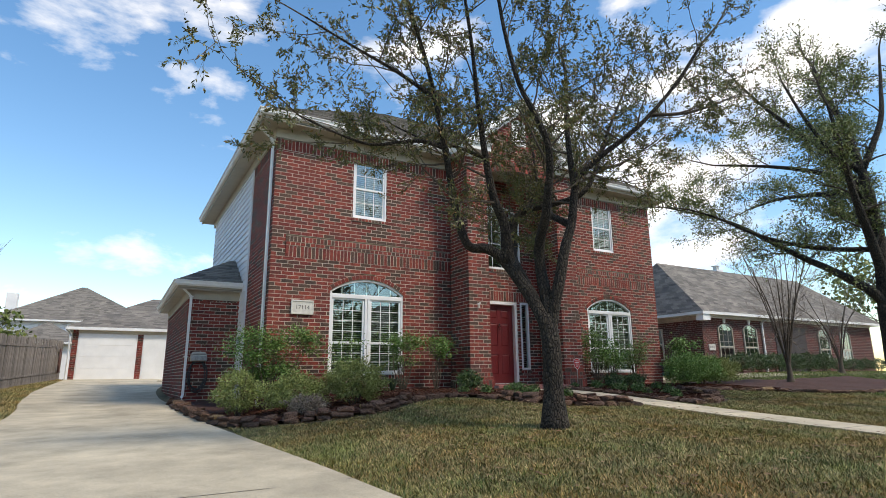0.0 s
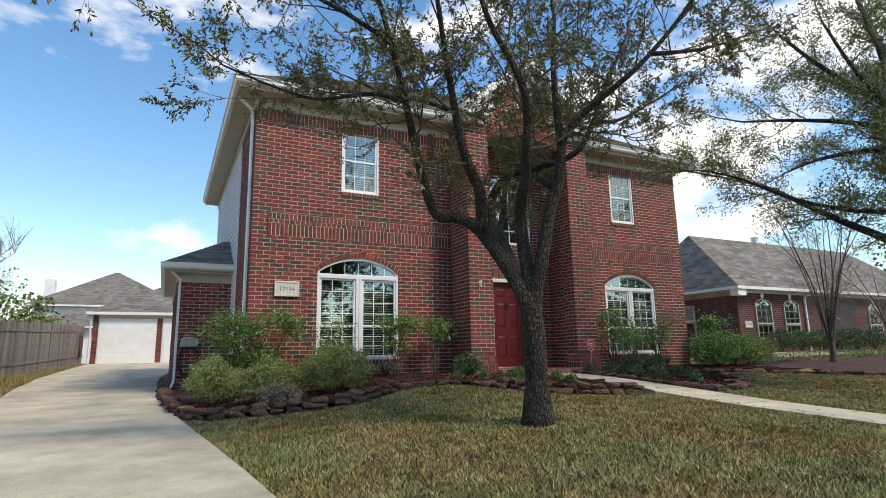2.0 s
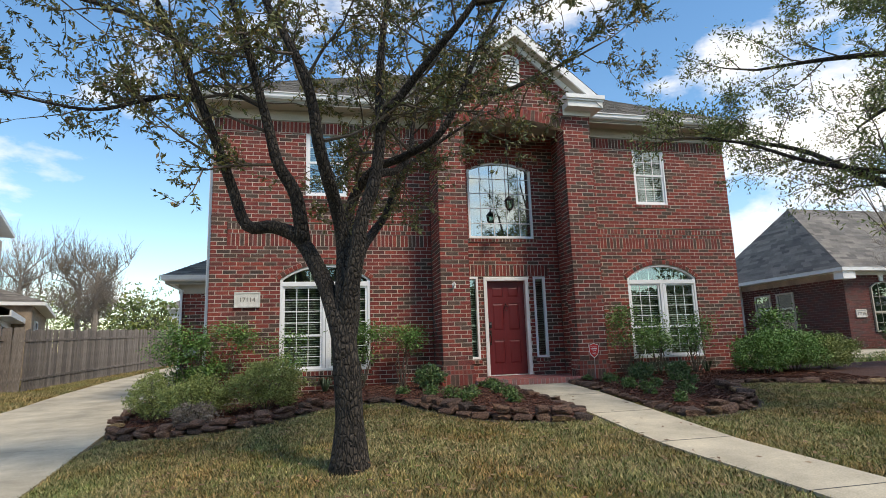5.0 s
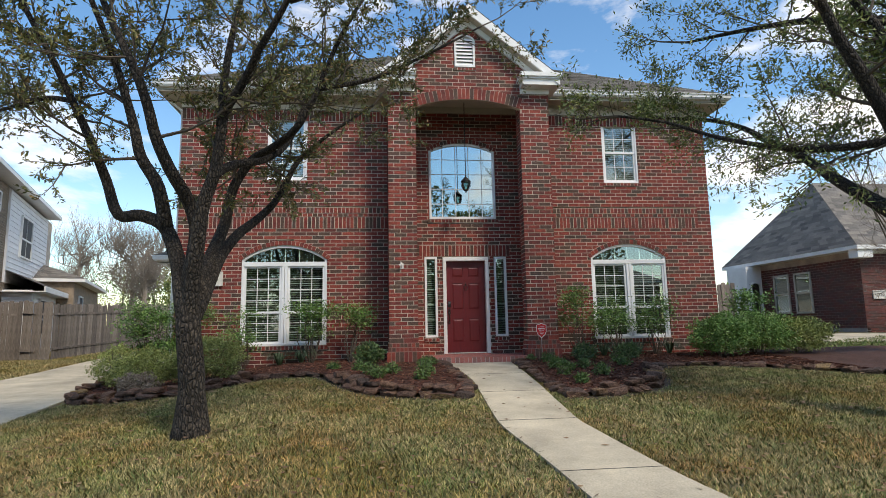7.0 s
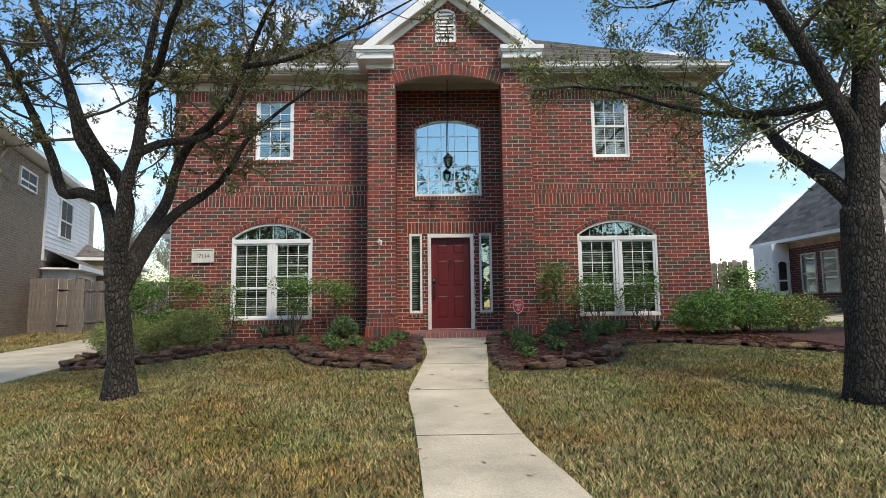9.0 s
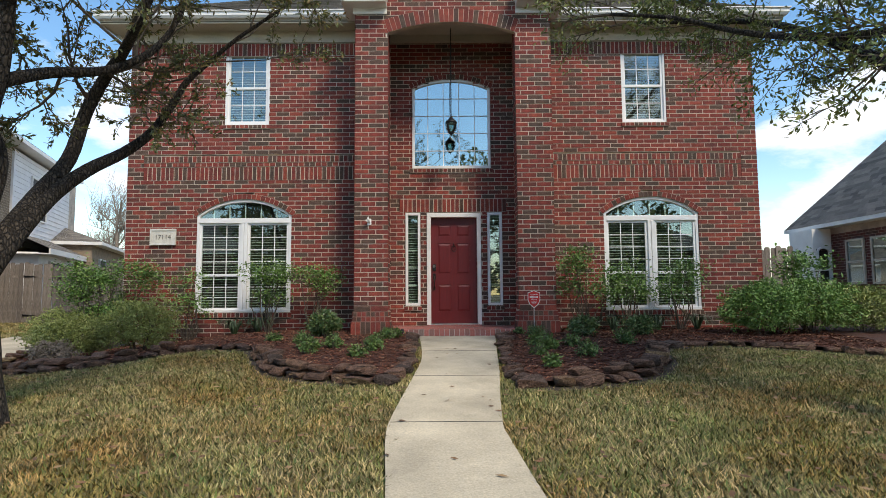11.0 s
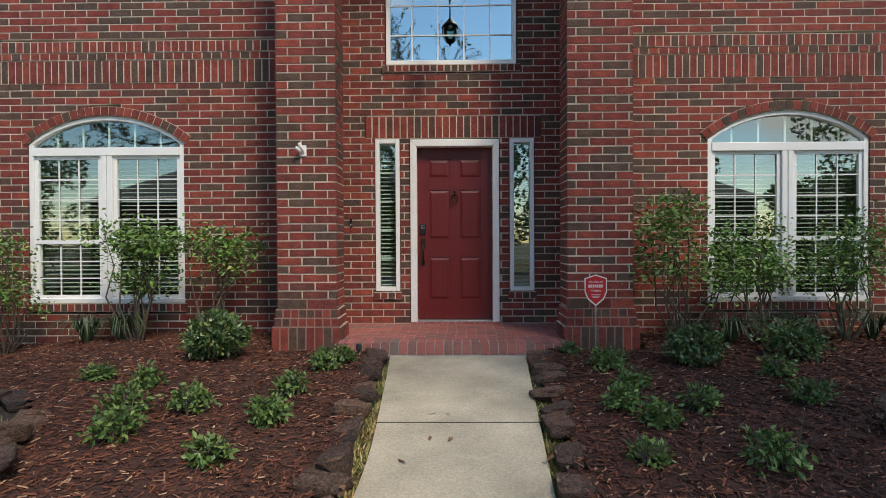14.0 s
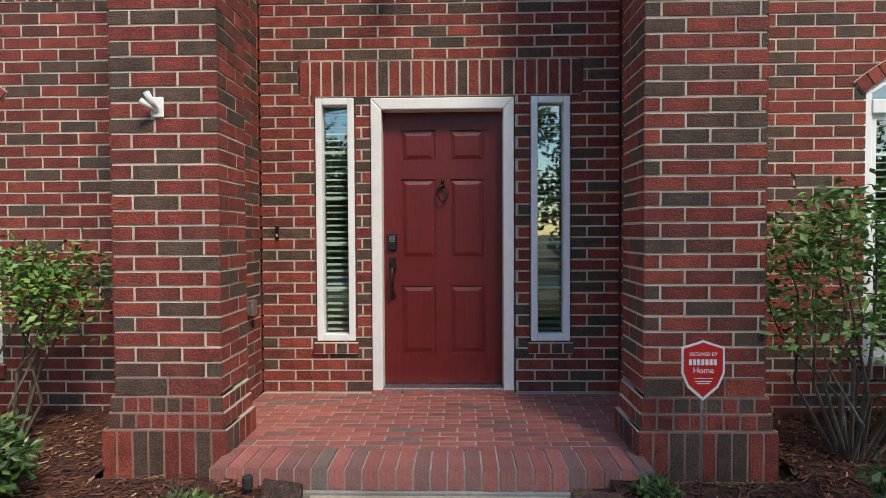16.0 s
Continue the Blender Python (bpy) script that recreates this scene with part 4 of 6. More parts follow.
g = Geo()
for i in range(14):
    g.box(-0.53 + i * 0.0755, -0.46 + i * 0.0755, EY - 0.06, EY + 0.02, 0.11, 0.148)
part("sill_brick", g, "paver", porch, "row of brick under the threshold")

# hanging lantern
lantern = thing("hanging_lantern", (-0.05, -0.30, 3.70), "black iron lantern with clear glass hanging on a chain", "lantern")
g = Geo()
g.tube([(0, 0, 0.36), (0, 0, 2.06)], 0.008, 6)
for i in range(28):
    g.tube([(-0.012, 0, 0.37 + i * 0.06), (0.012, 0, 0.40 + i * 0.06)], 0.006, 4)
part("chain", g, "black", lantern)
g = Geo()
g.smooth = True
g.tube([(0, 0, 0.22), (0, 0, 0.25), (0, 0, 0.31), (0, 0, 0.33), (0, 0, 0.36)], [0.115, 0.10, 0.045, 0.025, 0.012], 12)
part("cap", g, "black", lantern)
g = Geo()
for k in range(6):
    a = 2 * math.pi * k / 6
    g.tube([(0.105 * math.cos(a), 0.105 * math.sin(a), 0.22), (0.10 * math.cos(a), 0.10 * math.sin(a), 0.12), (0.06 * math.cos(a), 0.06 * math.sin(a), 0.04), (0.02 * math.cos(a), 0.02 * math.sin(a), 0.01)], 0.006, 4)
part("cage", g, "black", lantern)
g = Geo()
g.smooth = True
g.tube([(0, 0, 0.045), (0, 0, 0.12), (0, 0, 0.215)], [0.055, 0.092, 0.098], 12, False)
part("glass_shade", g, "glass", lantern)
g = Geo()
g.smooth = True
g.tube([(0, 0, -0.03), (0, 0, -0.015), (0, 0, 0.0), (0, 0, 0.02), (0, 0, 0.045)], [0.004, 0.012, 0.01, 0.035, 0.055], 10)
part("finial", g, "black", lantern)

# louvred gable vent
vent = structure(new("vent_gable"), "white arched louvre vent in the gable", "vent")
f = Geo()
o, i = arc(-0.09, 0.225, 6.98, 0.11, 8), arc(-0.09, 0.18, 6.98, 0.075, 8)
strip(f, o, i, PY - 0.03, PY + 0.05)
f.box(-0.315, -0.27, PY - 0.03, PY + 0.05, 6.345, 6.98).box(0.09, 0.135, PY - 0.03, PY + 0.05, 6.345, 6.98).box(-0.27, 0.09, PY - 0.03, PY + 0.05, 6.345, 6.385)
part("vent_frame", f, "trim", vent)
for k in range(8):
    z = 6.39 + k * 0.08
    part("louvre", Geo().quad((-0.27, PY - 0.018, z), (0.09, PY - 0.018, z), (0.09, PY + 0.03, z + 0.085), (-0.27, PY + 0.03, z + 0.085)), "trim", vent)


# house number plaque
def word(name, text, size, x, y, z, mat, parent, spacing=1.0):
    cu = bpy.data.curves.new(name, "FONT")
    cu.body, cu.size, cu.align_x, cu.align_y, cu.extrude, cu.space_character = text, size, "CENTER", "CENTER", 0.002, spacing
    tmp = bpy.data.objects.new("tmp", cu)
    scene.collection.objects.link(tmp)
    me = bpy.data.meshes.new_from_object(tmp.evaluated_get(bpy.context.evaluated_depsgraph_get()))
    bpy.data.objects.remove(tmp)
    me.materials.append(M[mat])
    ob = new(name, me)
    ob.matrix_local = pose(x, y, z, 90, 0, 0)
    ob.parent = parent
    return ob


def plaque(at, text, w=0.49, h=0.31):
    p = thing("house_number_plaque", at, "cream cast plaque with dark house number on brick", "plaque")
    bevel(part("plate", Geo().box(-w / 2, w / 2, 0, 0.03, -h / 2, h / 2), "plaque", p), 0.008)
    g = Geo()
    for a, b, c, d in ((-w / 2, w / 2, h / 2 - 0.035, h / 2), (-w / 2, w / 2, -h / 2, -h / 2 + 0.035), (-w / 2, -w / 2 + 0.035, -h / 2 + 0.035, h / 2 - 0.035), (w / 2 - 0.035, w / 2, -h / 2 + 0.035, h / 2 - 0.035)):
        g.box(a, b, -0.012, 0.0, c, d)
    bevel(part("border", g, "plaque", p), 0.005)
    word("figures", text, 0.125, 0, -0.004, -0.005, "ink", p)
    return p


plaque((-5.505, -0.032, 1.845), "17114")

# flag bracket on the pier
fb = thing("flag_bracket", (-1.50, PY, 2.0), "white metal two-way flagpole bracket on the pier", "bracket")
bevel(part("plate", Geo().box(-0.035, 0.035, -0.012, 0.0, -0.055, 0.055), "trim", fb), 0.006)
for name, tip in (("socket", (-0.015, -0.085, 0.06)), ("socket", (-0.05, -0.08, 0.02))):
    g = Geo()
    g.smooth = True
    g.tube([(0, -0.01, -0.02), tip], [0.015, 0.017], 10)
    part(name, g, "trim", fb)
bell = thing("doorbell", (-1.245, EY, 1.33), "narrow dark bronze doorbell on the brick", "doorbell")
bevel(part("case", Geo().box(-0.013, 0.013, -0.016, 0.0, -0.05, 0.05), "bronze", bell), 0.005)
part("button", Geo().box(-0.007, 0.007, -0.02, -0.016, -0.03, -0.012), "beige", bell)
ol = thing("outdoor_outlet", (RX0, 0.07, 0.80), "small grey weatherproof outlet box", "outlet")
bevel(part("box", Geo().box(0.0, 0.045, -0.035, 0.035, -0.055, 0.055), "steel", ol), 0.006)
part("cover", Geo().box(0.045, 0.052, -0.03, 0.03, -0.05, 0.05), "steel", ol)

# yard sign: a red shield on a steel stake
ys_ = thing("yard_sign", (1.31, -1.06, 0.03), "red and white shield yard sign on a steel stake", "sign")
part("stake", Geo().tube([(0, 0.008, -0.1), (0, 0.008, 0.72)], 0.008, 8), "steel", ys_)


def shield(s, y, z):
    return [(-0.105 * s, z + 0.10 * s), (-0.105 * s, z - 0.03 * s), (-0.075 * s, z - 0.10 * s), (0, z - 0.165 * s), (0.075 * s, z - 0.10 * s), (0.105 * s, z - 0.03 * s), (0.105 * s, z + 0.10 * s), (0.05 * s, z + 0.118 * s), (0, z + 0.135 * s), (-0.05 * s, z + 0.118 * s)]


part("backing", Geo().prism(shield(1.0, 0, 0.62), -0.003, 0.0), "signwhite", ys_)
part("face", Geo().prism(shield(0.9, 0, 0.622), -0.005, -0.003), "signred", ys_)
word("small_words", "SECURED BY", 0.024, 0, -0.0055, 0.685, "signwhite", ys_)
g = Geo()
for k in range(7):
    g.box(-0.07 + k * 0.02, -0.056 + k * 0.02, -0.0075, -0.005, 0.632, 0.66)
part("brand_bar", g, "signwhite", ys_, "white bars in place of a brand")
word("word", "Home", 0.04, 0, -0.0055, 0.605, "signwhite", ys_)
part("small_print", Geo().box(-0.045, 0.045, -0.0065, -0.005, 0.565, 0.568).box(-0.04, 0.04, -0.0065, -0.005, 0.548, 0.554).box(-0.03, 0.03, -0.0065, -0.005, 0.538, 0.543), "signwhite", ys_)


# downspouts
def downspout(name_pts, label):
    d = thing("downspout", (0, 0, 0), label, "downspout", "downspouts")
    g = Geo()
    g.tube(name_pts, 0.038, 4)
    part("pipe", g, "trim", d)
    for p in name_pts[2:-2:1]:
        part("strap", Geo().box(p[0] - 0.05, p[0] + 0.05, p[1] - 0.045, p[1] + 0.045, p[2] - 0.012, p[2] + 0.012), "trim", d)
    return d


downspout([(XL - 0.36, 0.10, 5.95), (XL - 0.33, 0.12, 5.82), (XL - 0.055, 0.16, 5.60), (XL - 0.055, 0.16, 3.0), (XL - 0.055, 0.16, -0.2)], "white downspout on the house corner")
downspout([(WX - 0.22, WY - 0.25, 2.66), (WX - 0.20, WY - 0.22, 2.56), (WX + 0.05, WY - 0.055, 2.36), (WX + 0.05, WY - 0.055, 0.9), (WX + 0.05, WY - 0.055, 0.0), (WX - 0.02, WY - 0.22, -0.16)], "white downspout with a kick-out foot on the low wing")

# hose reel box with coiled hose
hb = thing("hose_hanger", (-7.12, WY - 0.006, 0.80), "beige plastic hose hanger box on the brick wing", "hose hanger")
g = Geo().box(-0.19, 0.19, -0.16, 0.0, -0.02, 0.13)
g.prism([(-0.19, 0.13), (0.19, 0.13), (0.14, 0.21), (-0.14, 0.21)], -0.14, 0.0)
bevel(part("case", g, "beige", hb), 0.03, 3)
part("shelf", Geo().box(-0.17, 0.17, -0.165, -0.16, 0.0, 0.11), "steel", hb)
hose = thing("garden_hose", (-7.12, WY - 0.09, 0.45), "dark garden hose hanging coiled in loops", "hose")
g = Geo()
g.smooth = True
pts = []
for k in range(95):
    a = k * 0.33
    rr = 0.20 + 0.03 * math.sin(k * 0.21)
    pts.append((rr * math.sin(a), 0.05 * math.sin(k * 1.3) * 0.7, (0.36 + 0.05 * math.sin(k * 0.13)) * math.cos(a)))
g.tube(pts, 0.012, 5)
part("coil", g, "rubber", hose)


# ---------- beds, stones, mulch ----------
BED_W = [(-7.62, 3.1), (-7.58, 1.5), (-7.5, 0.0), (-7.38, -1.2), (-7.15, -1.95), (-6.7, -2.3), (-5.85, -2.75), (-4.9, -2.85), (-4.1, -2.4), (-3.4, -2.45), (-2.85, -2.65), (-2.5, -3.4), (-2.15, -4.1), (-1.75, -4.45), (-1.3, -4.62), (-0.95, -4.75), (-0.76, -4.7), (-0.70, -4.1), (-0.67, -2.8), (-0.75, -1.2)]
BED_E = [(0.76, -1.2), (0.66, -2.5), (0.56, -3.9), (0.54, -4.75), (0.8, -4.9), (1.15, -4.85), (1.6, -4.68), (2.0, -4.4), (2.4, -3.75), (2.65, -2.9), (3.15, -2.5), (3.95, -2.5), (5.0, -3.05), (5.9, -3.8), (7.2, -4.5), (9.5, -4.7), (12.0, -4.2)]
bed_w_line = [tuple(p.xy) for p in smooth_path([(*p, 0) for p in BED_W], 5)]
bed_e_line = [tuple(p.xy) for p in smooth_path([(*p, 0) for p in BED_E], 5)]
bed_w_poly = bed_w_line + [(-1.1, -1.02), (-1.8, -1.02), (-1.8, 0.02), (XL, 0.02), (XL, 3.1)]
bed_e_poly = bed_e_line + [(12.2, -2.2), (9.2, -1.7), (7.9, -0.5), (7.4, 0.4), (5.95, 0.02), (1.8, 0.02), (1.8, -1.02), (1.05, -1.02)]


def bed_height(x, y):
    return land(x, y) + 0.05 + 0.03 * noise.noise((x * 1.3, y * 1.3, 0)) + 0.008 * noise.noise((x * 9, y * 9, 3))


def bed(name, poly, label):
    g, idx, s = Geo(), {}, 0.11
    x0, x1, y0, y1 = min(p[0] for p in poly), max(p[0] for p in poly), min(p[1] for p in poly), max(p[1] for p in poly)
    nx, ny = int((x1 - x0) / s) + 2, int((y1 - y0) / s) + 2

    def vert(i, j):
        if (i, j) not in idx:
            x, y = x0 + i * s, y0 + j * s
            idx[i, j] = len(g.v)
            g.v.append((x, y, bed_height(x, y)))
        return idx[i, j]
    for j in range(ny):
        for i in range(nx):
            if inside_poly(x0 + (i + 0.5) * s, y0 + (j + 0.5) * s, poly):
                g.f.append((vert(i, j), vert(i + 1, j), vert(i + 1, j + 1), vert(i, j + 1)))
    g.smooth = True
    return structure(part(name, g, "mulch"), label, "flower bed")


bed("bed_west", bed_w_poly, "flower bed of red-brown bark mulch by the house")
bed("bed_east", bed_e_poly, "flower bed of red-brown bark mulch by the house")

# loose bark chips
rng = np.random.default_rng(5)


def scatter(poly, n, box):
    out = []
    while len(out) < n:
        x, y = rng.uniform(box[0], box[1]), rng.uniform(box[2], box[3])
        if inside_poly(x, y, poly):
            out.append((x, y))
    return out


chips = Geo()
for poly, n, box in ((bed_w_poly, 32000, (-7.4, -0.5, -4.8, 0)), (bed_e_poly, 32000, (0.4, 6.0, -4.9, 0))):
    for x, y in scatter(poly, n, box):
        a, l, wd = rng.uniform(0, math.pi), rng.uniform(0.008, 0.028) * (2 if rng.random() < 0.04 else 1), rng.uniform(0.002, 0.0055)
        t, z = rng.uniform(-0.3, 0.3), bed_height(x, y) + rng.uniform(0.0, 0.012)
        c, s = math.cos(a), math.sin(a)
        chips.quad((x - c * l - s * -wd, y - s * l - c * wd, z - t * l), (x - c * l - s * wd, y - s * l + c * wd, z - t * l + 0.003), (x + c * l - s * wd, y + s * l + c * wd, z + t * l + 0.004), (x + c * l + s * wd, y + s * l - c * wd, z + t * l))
tagged(part("bark_chips", chips, "chip"), "loose red-brown bark chips strewn over the beds", "mulch", kind="stuff")


def stone_mesh(seed):
    """A broken slab: boxy, with chipped corners, a sloping top and layered sides."""
    bm = bmesh.new()
    bmesh.ops.create_icosphere(bm, subdivisions=3, radius=1.0)
    r = random.Random(seed)
    tilt, cuts = (r.uniform(-0.2, 0.2), r.uniform(-0.2, 0.2)), [(rand_unit(r), r.uniform(0.78, 1.0)) for _ in range(7)]
    for v in bm.verts:
        p = v.co.copy()
        q = Vector([math.copysign(abs(c) ** 0.36, c) for c in p])
        for n, d in cuts:
            over = q.dot(n) - d
            if over > 0:
                q -= n * over * 0.9
        q *= 1.0 + 0.14 * noise.noise(p * 1.5 + Vector((seed * 7.1, 0, 0))) + 0.07 * noise.noise(p * 4.2 + Vector((0, seed * 3.3, 0)))
        q.z += tilt[0] * q.x + tilt[1] * q.y
        v.co = q * 0.92
    me = bpy.data.meshes.new("stone")
    bm.to_mesh(me)
    bm.free()
    me.shade_smooth()
    me.set_sharp_from_angle(angle=radians(32))
    me.materials.append(M["rock"])
    return me


def rand_unit(r):
    a, z = r.uniform(0, 2 * math.pi), r.uniform(-0.6, 0.9)
    k = math.sqrt(1 - z * z)
    return Vector((k * math.cos(a), k * math.sin(a), z))


stones = [stone_mesh(i) for i in range(14)]


def edging(line, group, skip=lambda x, y: False, two=lambda x, y: False):
    d, nxt = 0.0, 0.1
    for p, q in zip(line, line[1:]):
        p, q = Vector(p), Vector(q)
        seg = (q - p).length
        while nxt <= d + seg and seg > 0:
            c = p.lerp(q, (nxt - d) / seg)
            ln = random.uniform(0.10, 0.21)
            ang = math.atan2(q.y - p.y, q.x - p.x)
            if not skip(c.x, c.y):
                for k in range(2 if two(c.x, c.y) else 1):
                    ob = new("edging_stone", random.choice(stones))
                    hz = random.uniform(0.036, 0.058)
                    w = random.uniform(0.09, 0.15)
                    ob.matrix_basis = Matrix.LocRotScale((c.x + random.uniform(-.03, .03), c.y + random.uniform(-.03, .03) + (0.05 if k else 0), land(c.x, c.y) + hz * 0.75 + k * 0.085),
                                                        Euler((random.uniform(-.15, .15), random.uniform(-.12, .12), ang + random.uniform(-.25, .25))), (ln * (0.85 if k else 1), w, hz))
                    tagged(ob, "rough reddish-brown field stone edging the flower bed", "stone", group)
            nxt += ln * 1.9
        d += seg


edging(bed_w_line, "stones edging the west bed", two=lambda x, y: (-2.7 < x < -0.8 and y < -3.3) or x < -4.0)
edging(bed_e_line, "stones edging the east bed", two=lambda x, y: 1.0 < x < 2.8 and y < -3.0)

# bare soil between the stones and the turf
def outward(line, d):
    out = []
    for k, p in enumerate(line):
        a, b = line[max(k - 1, 0)], line[min(k + 1, len(line) - 1)]
        tx, ty = b[0] - a[0], b[1] - a[1]
        n = math.hypot(tx, ty) or 1.0
        out.append((p[0] + ty / n * d, p[1] - tx / n * d))
    return out


for name, line in (("soil_west", bed_w_line[22:-22]), ("soil_east", bed_e_line[16:])):
    g = Geo()
    o = outward(line, 0.20)
    for (x0, y0), (x1, y1), (x2, y2), (x3, y3) in zip(line, line[1:], o[1:], o):
        g.quad(*((x, y, land(x, y) - 0.008) for x, y in ((x3, y3), (x2, y2), (x1, y1), (x0, y0))))
    structure(part(name, g, "soil"), "strip of bare dark soil beside the edging stones", "soil")
soil_polys = [line + outward(line, 0.17)[::-1] for line in (bed_w_line[22:-22], bed_e_line[16:])]

# walkway and driveway joints
g = Geo()
for y in (-2.85, -4.45, -6.14, -7.85, -9.6, -11.4):
    k = 0
    xa = np.interp(-y, [-p[1] for p in WALK_L], [p[0] for p in WALK_L])
    xb = np.interp(-y, [-p[1] for p in WALK_R], [p[0] for p in WALK_R])
    g.box(xa, xb, y - 0.006, y + 0.006, land(0, y) - 0.02, land(0, y) + 0.0135)
structure(part("joint_walkway", g, "black"), "dark cut joints across the walk", "joint")
g = Geo()
for y in (-6.6, -2.6, 1.6, 6.0, 11.0):
    for i in range(16):
        xa, xb = -11 + (np.interp(y, [p[1] for p in DRIVE_R], [p[0] for p in DRIVE_R]) + 11) * i / 16, -11 + (np.interp(y, [p[1] for p in DRIVE_R], [p[0] for p in DRIVE_R]) + 11) * (i + 1) / 16
        za, zb = land(xa, y) + 0.007, land(xb, y) + 0.007
        g.quad((xa, y - 0.006, za), (xb, y - 0.006, zb), (xb, y + 0.006, zb), (xa, y + 0.006, za))
structure(part("joint_driveway", g, "black"), "dark expansion joints across the driveway", "joint")


# ---------- lawn blades ----------
def poly_mask(x, y, poly):
    hit = np.zeros(len(x), bool)
    j = len(poly) - 1
    for i in range(len(poly)):
        xi, yi, xj, yj = *poly[i], *poly[j]
        if yi != yj:
            hit ^= ((yi > y) != (yj > y)) & (x < (xj - xi) * (y - yi) / (yj - yi) + xi)
        j = i
    return hit


land_v = np.vectorize(land)
walk_poly = WALK_L + WALK_R[::-1]
drive_poly = DRIVE_L + DRIVE_R[::-1]


def grass(name, n, box, mat, h0, h1, seed, label, width=0.004):
    r = np.random.default_rng(seed)
    x, y = r.uniform(box[0], box[1], n), r.uniform(box[2], box[3], n)
    keep = ~(poly_mask(x, y, walk_poly) | poly_mask(x, y, drive_poly) | poly_mask(x, y, bed_w_poly) | poly_mask(x, y, bed_e_poly))
    keep &= ~((poly_mask(x, y, soil_polys[0]) | poly_mask(x, y, soil_polys[1])) & (r.random(n) < 0.9))
    keep &= ~((x > XL) & (x < XR) & (y > -0.1)) & ~((x > WX) & (x < XL + 0.1) & (y > 3))
    x, y = x[keep], y[keep]
    n = len(x)
    z = land_v(x, y) - 0.02
    a, lean, h = r.uniform(0, 2 * np.pi, n), r.uniform(0.3, 1.5, n), r.uniform(h0, h1, n)
    wd = width * r.uniform(0.7, 1.5, n)
    b = a + r.uniform(0.8, 2.2, n)
    dx, dy = np.cos(a) * wd, np.sin(a) * wd
    tx, ty = np.cos(b) * h * lean, np.sin(b) * h * lean
    v = np.empty((n, 3, 3))
    v[:, 0] = np.stack([x - dx, y - dy, z], 1)
    v[:, 1] = np.stack([x + dx, y + dy, z], 1)
    v[:, 2] = np.stack([x + tx, y + ty, z + h], 1)
    me = bpy.data.meshes.new(name)
    me.vertices.add(n * 3)
    me.vertices.foreach_set("co", v.ravel())
    me.loops.add(n * 3)
    me.loops.foreach_set("vertex_index", np.arange(n * 3, dtype=np.int32))
    me.polygons.add(n)
    me.polygons.foreach_set("loop_start", np.arange(0, n * 3, 3, dtype=np.int32))
    me.update(calc_edges=True)
    me.materials.append(M[mat])
    return tagged(new(name, me), label, "grass", kind="stuff")


grass("lawn_blades", 560000, (-7.2, 7.5, -11.4, -1.5), "blade", 0.018, 0.050, 3, "short dry tan and green lawn blades", 0.0055)
grass("lawn_blades", 130000, (-7.2, 12, -11.4, -1.5), "blade_green", 0.022, 0.056, 4, "green lawn blades among the dry ones", 0.0055)
grass("lawn_blades", 60000, (-14, -10.5, -2, 19), "blade", 0.04, 0.09, 6, "lawn strip beside the fence", 0.01)
grass("lawn_blades", 50000, (7, 22, -9, 1), "blade_green", 0.05, 0.10, 7, "lawn of the neighbouring yard", 0.012)

# fallen leaves
g = Geo()
for k in range(2600):
    x, y = rng.uniform(-6.0, 6.0), rng.uniform(-11.0, -2.6)
    if inside_poly(x, y, bed_w_poly) or inside_poly(x, y, bed_e_poly) or (inside_poly(x, y, walk_poly) and rng.random() < 0.85):
        continue
    a, l, wd = rng.uniform(0, 6.3), rng.uniform(0.025, 0.045), rng.uniform(0.008, 0.014)
    c, s, z = math.cos(a), math.sin(a), land(x, y) + (0.02 if inside_poly(x, y, walk_poly) else 0.045)
    g.quad((x - c * l, y - s * l, z), (x + s * wd, y - c * wd, z + 0.006), (x + c * l, y + s * l, z + 0.004), (x - s * wd, y + c * wd, z - 0.002))
M["deadleaf"] = material("dead_leaf", (0, 0, 0), 0.8, ramp=[(0, (0.10, 0.055, 0.03)), (0.6, (0.20, 0.10, 0.05)), (1, (0.28, 0.19, 0.10))], vary=0.2, bump=0)
tagged(part("fallen_leaves", g, "deadleaf"), "brown fallen oak leaves on lawn and walk", "leaves", kind="stuff")


# ---------- shrubs ----------
def leaf(g, p, d, up, l, w):
    side = d.cross(up)
    side = side.normalized() if side.length > 1e-5 else d.orthogonal().normalized()
    n = len(g.v)
    m = p + d * l * 0.5 + up * l * 0.06
    g.v += [tuple(p), tuple(m + side * w), tuple(p + d * l), tuple(m - side * w)]
    g.f.append((n, n + 1, n + 2, n + 3))


def rand_dir(r, flat=1.0):
    v = Vector((r.gauss(0, 1), r.gauss(0, 1), r.gauss(0, 1) * flat))
    return v.normalized() if v.length > 1e-6 else Vector((0, 0, 1))


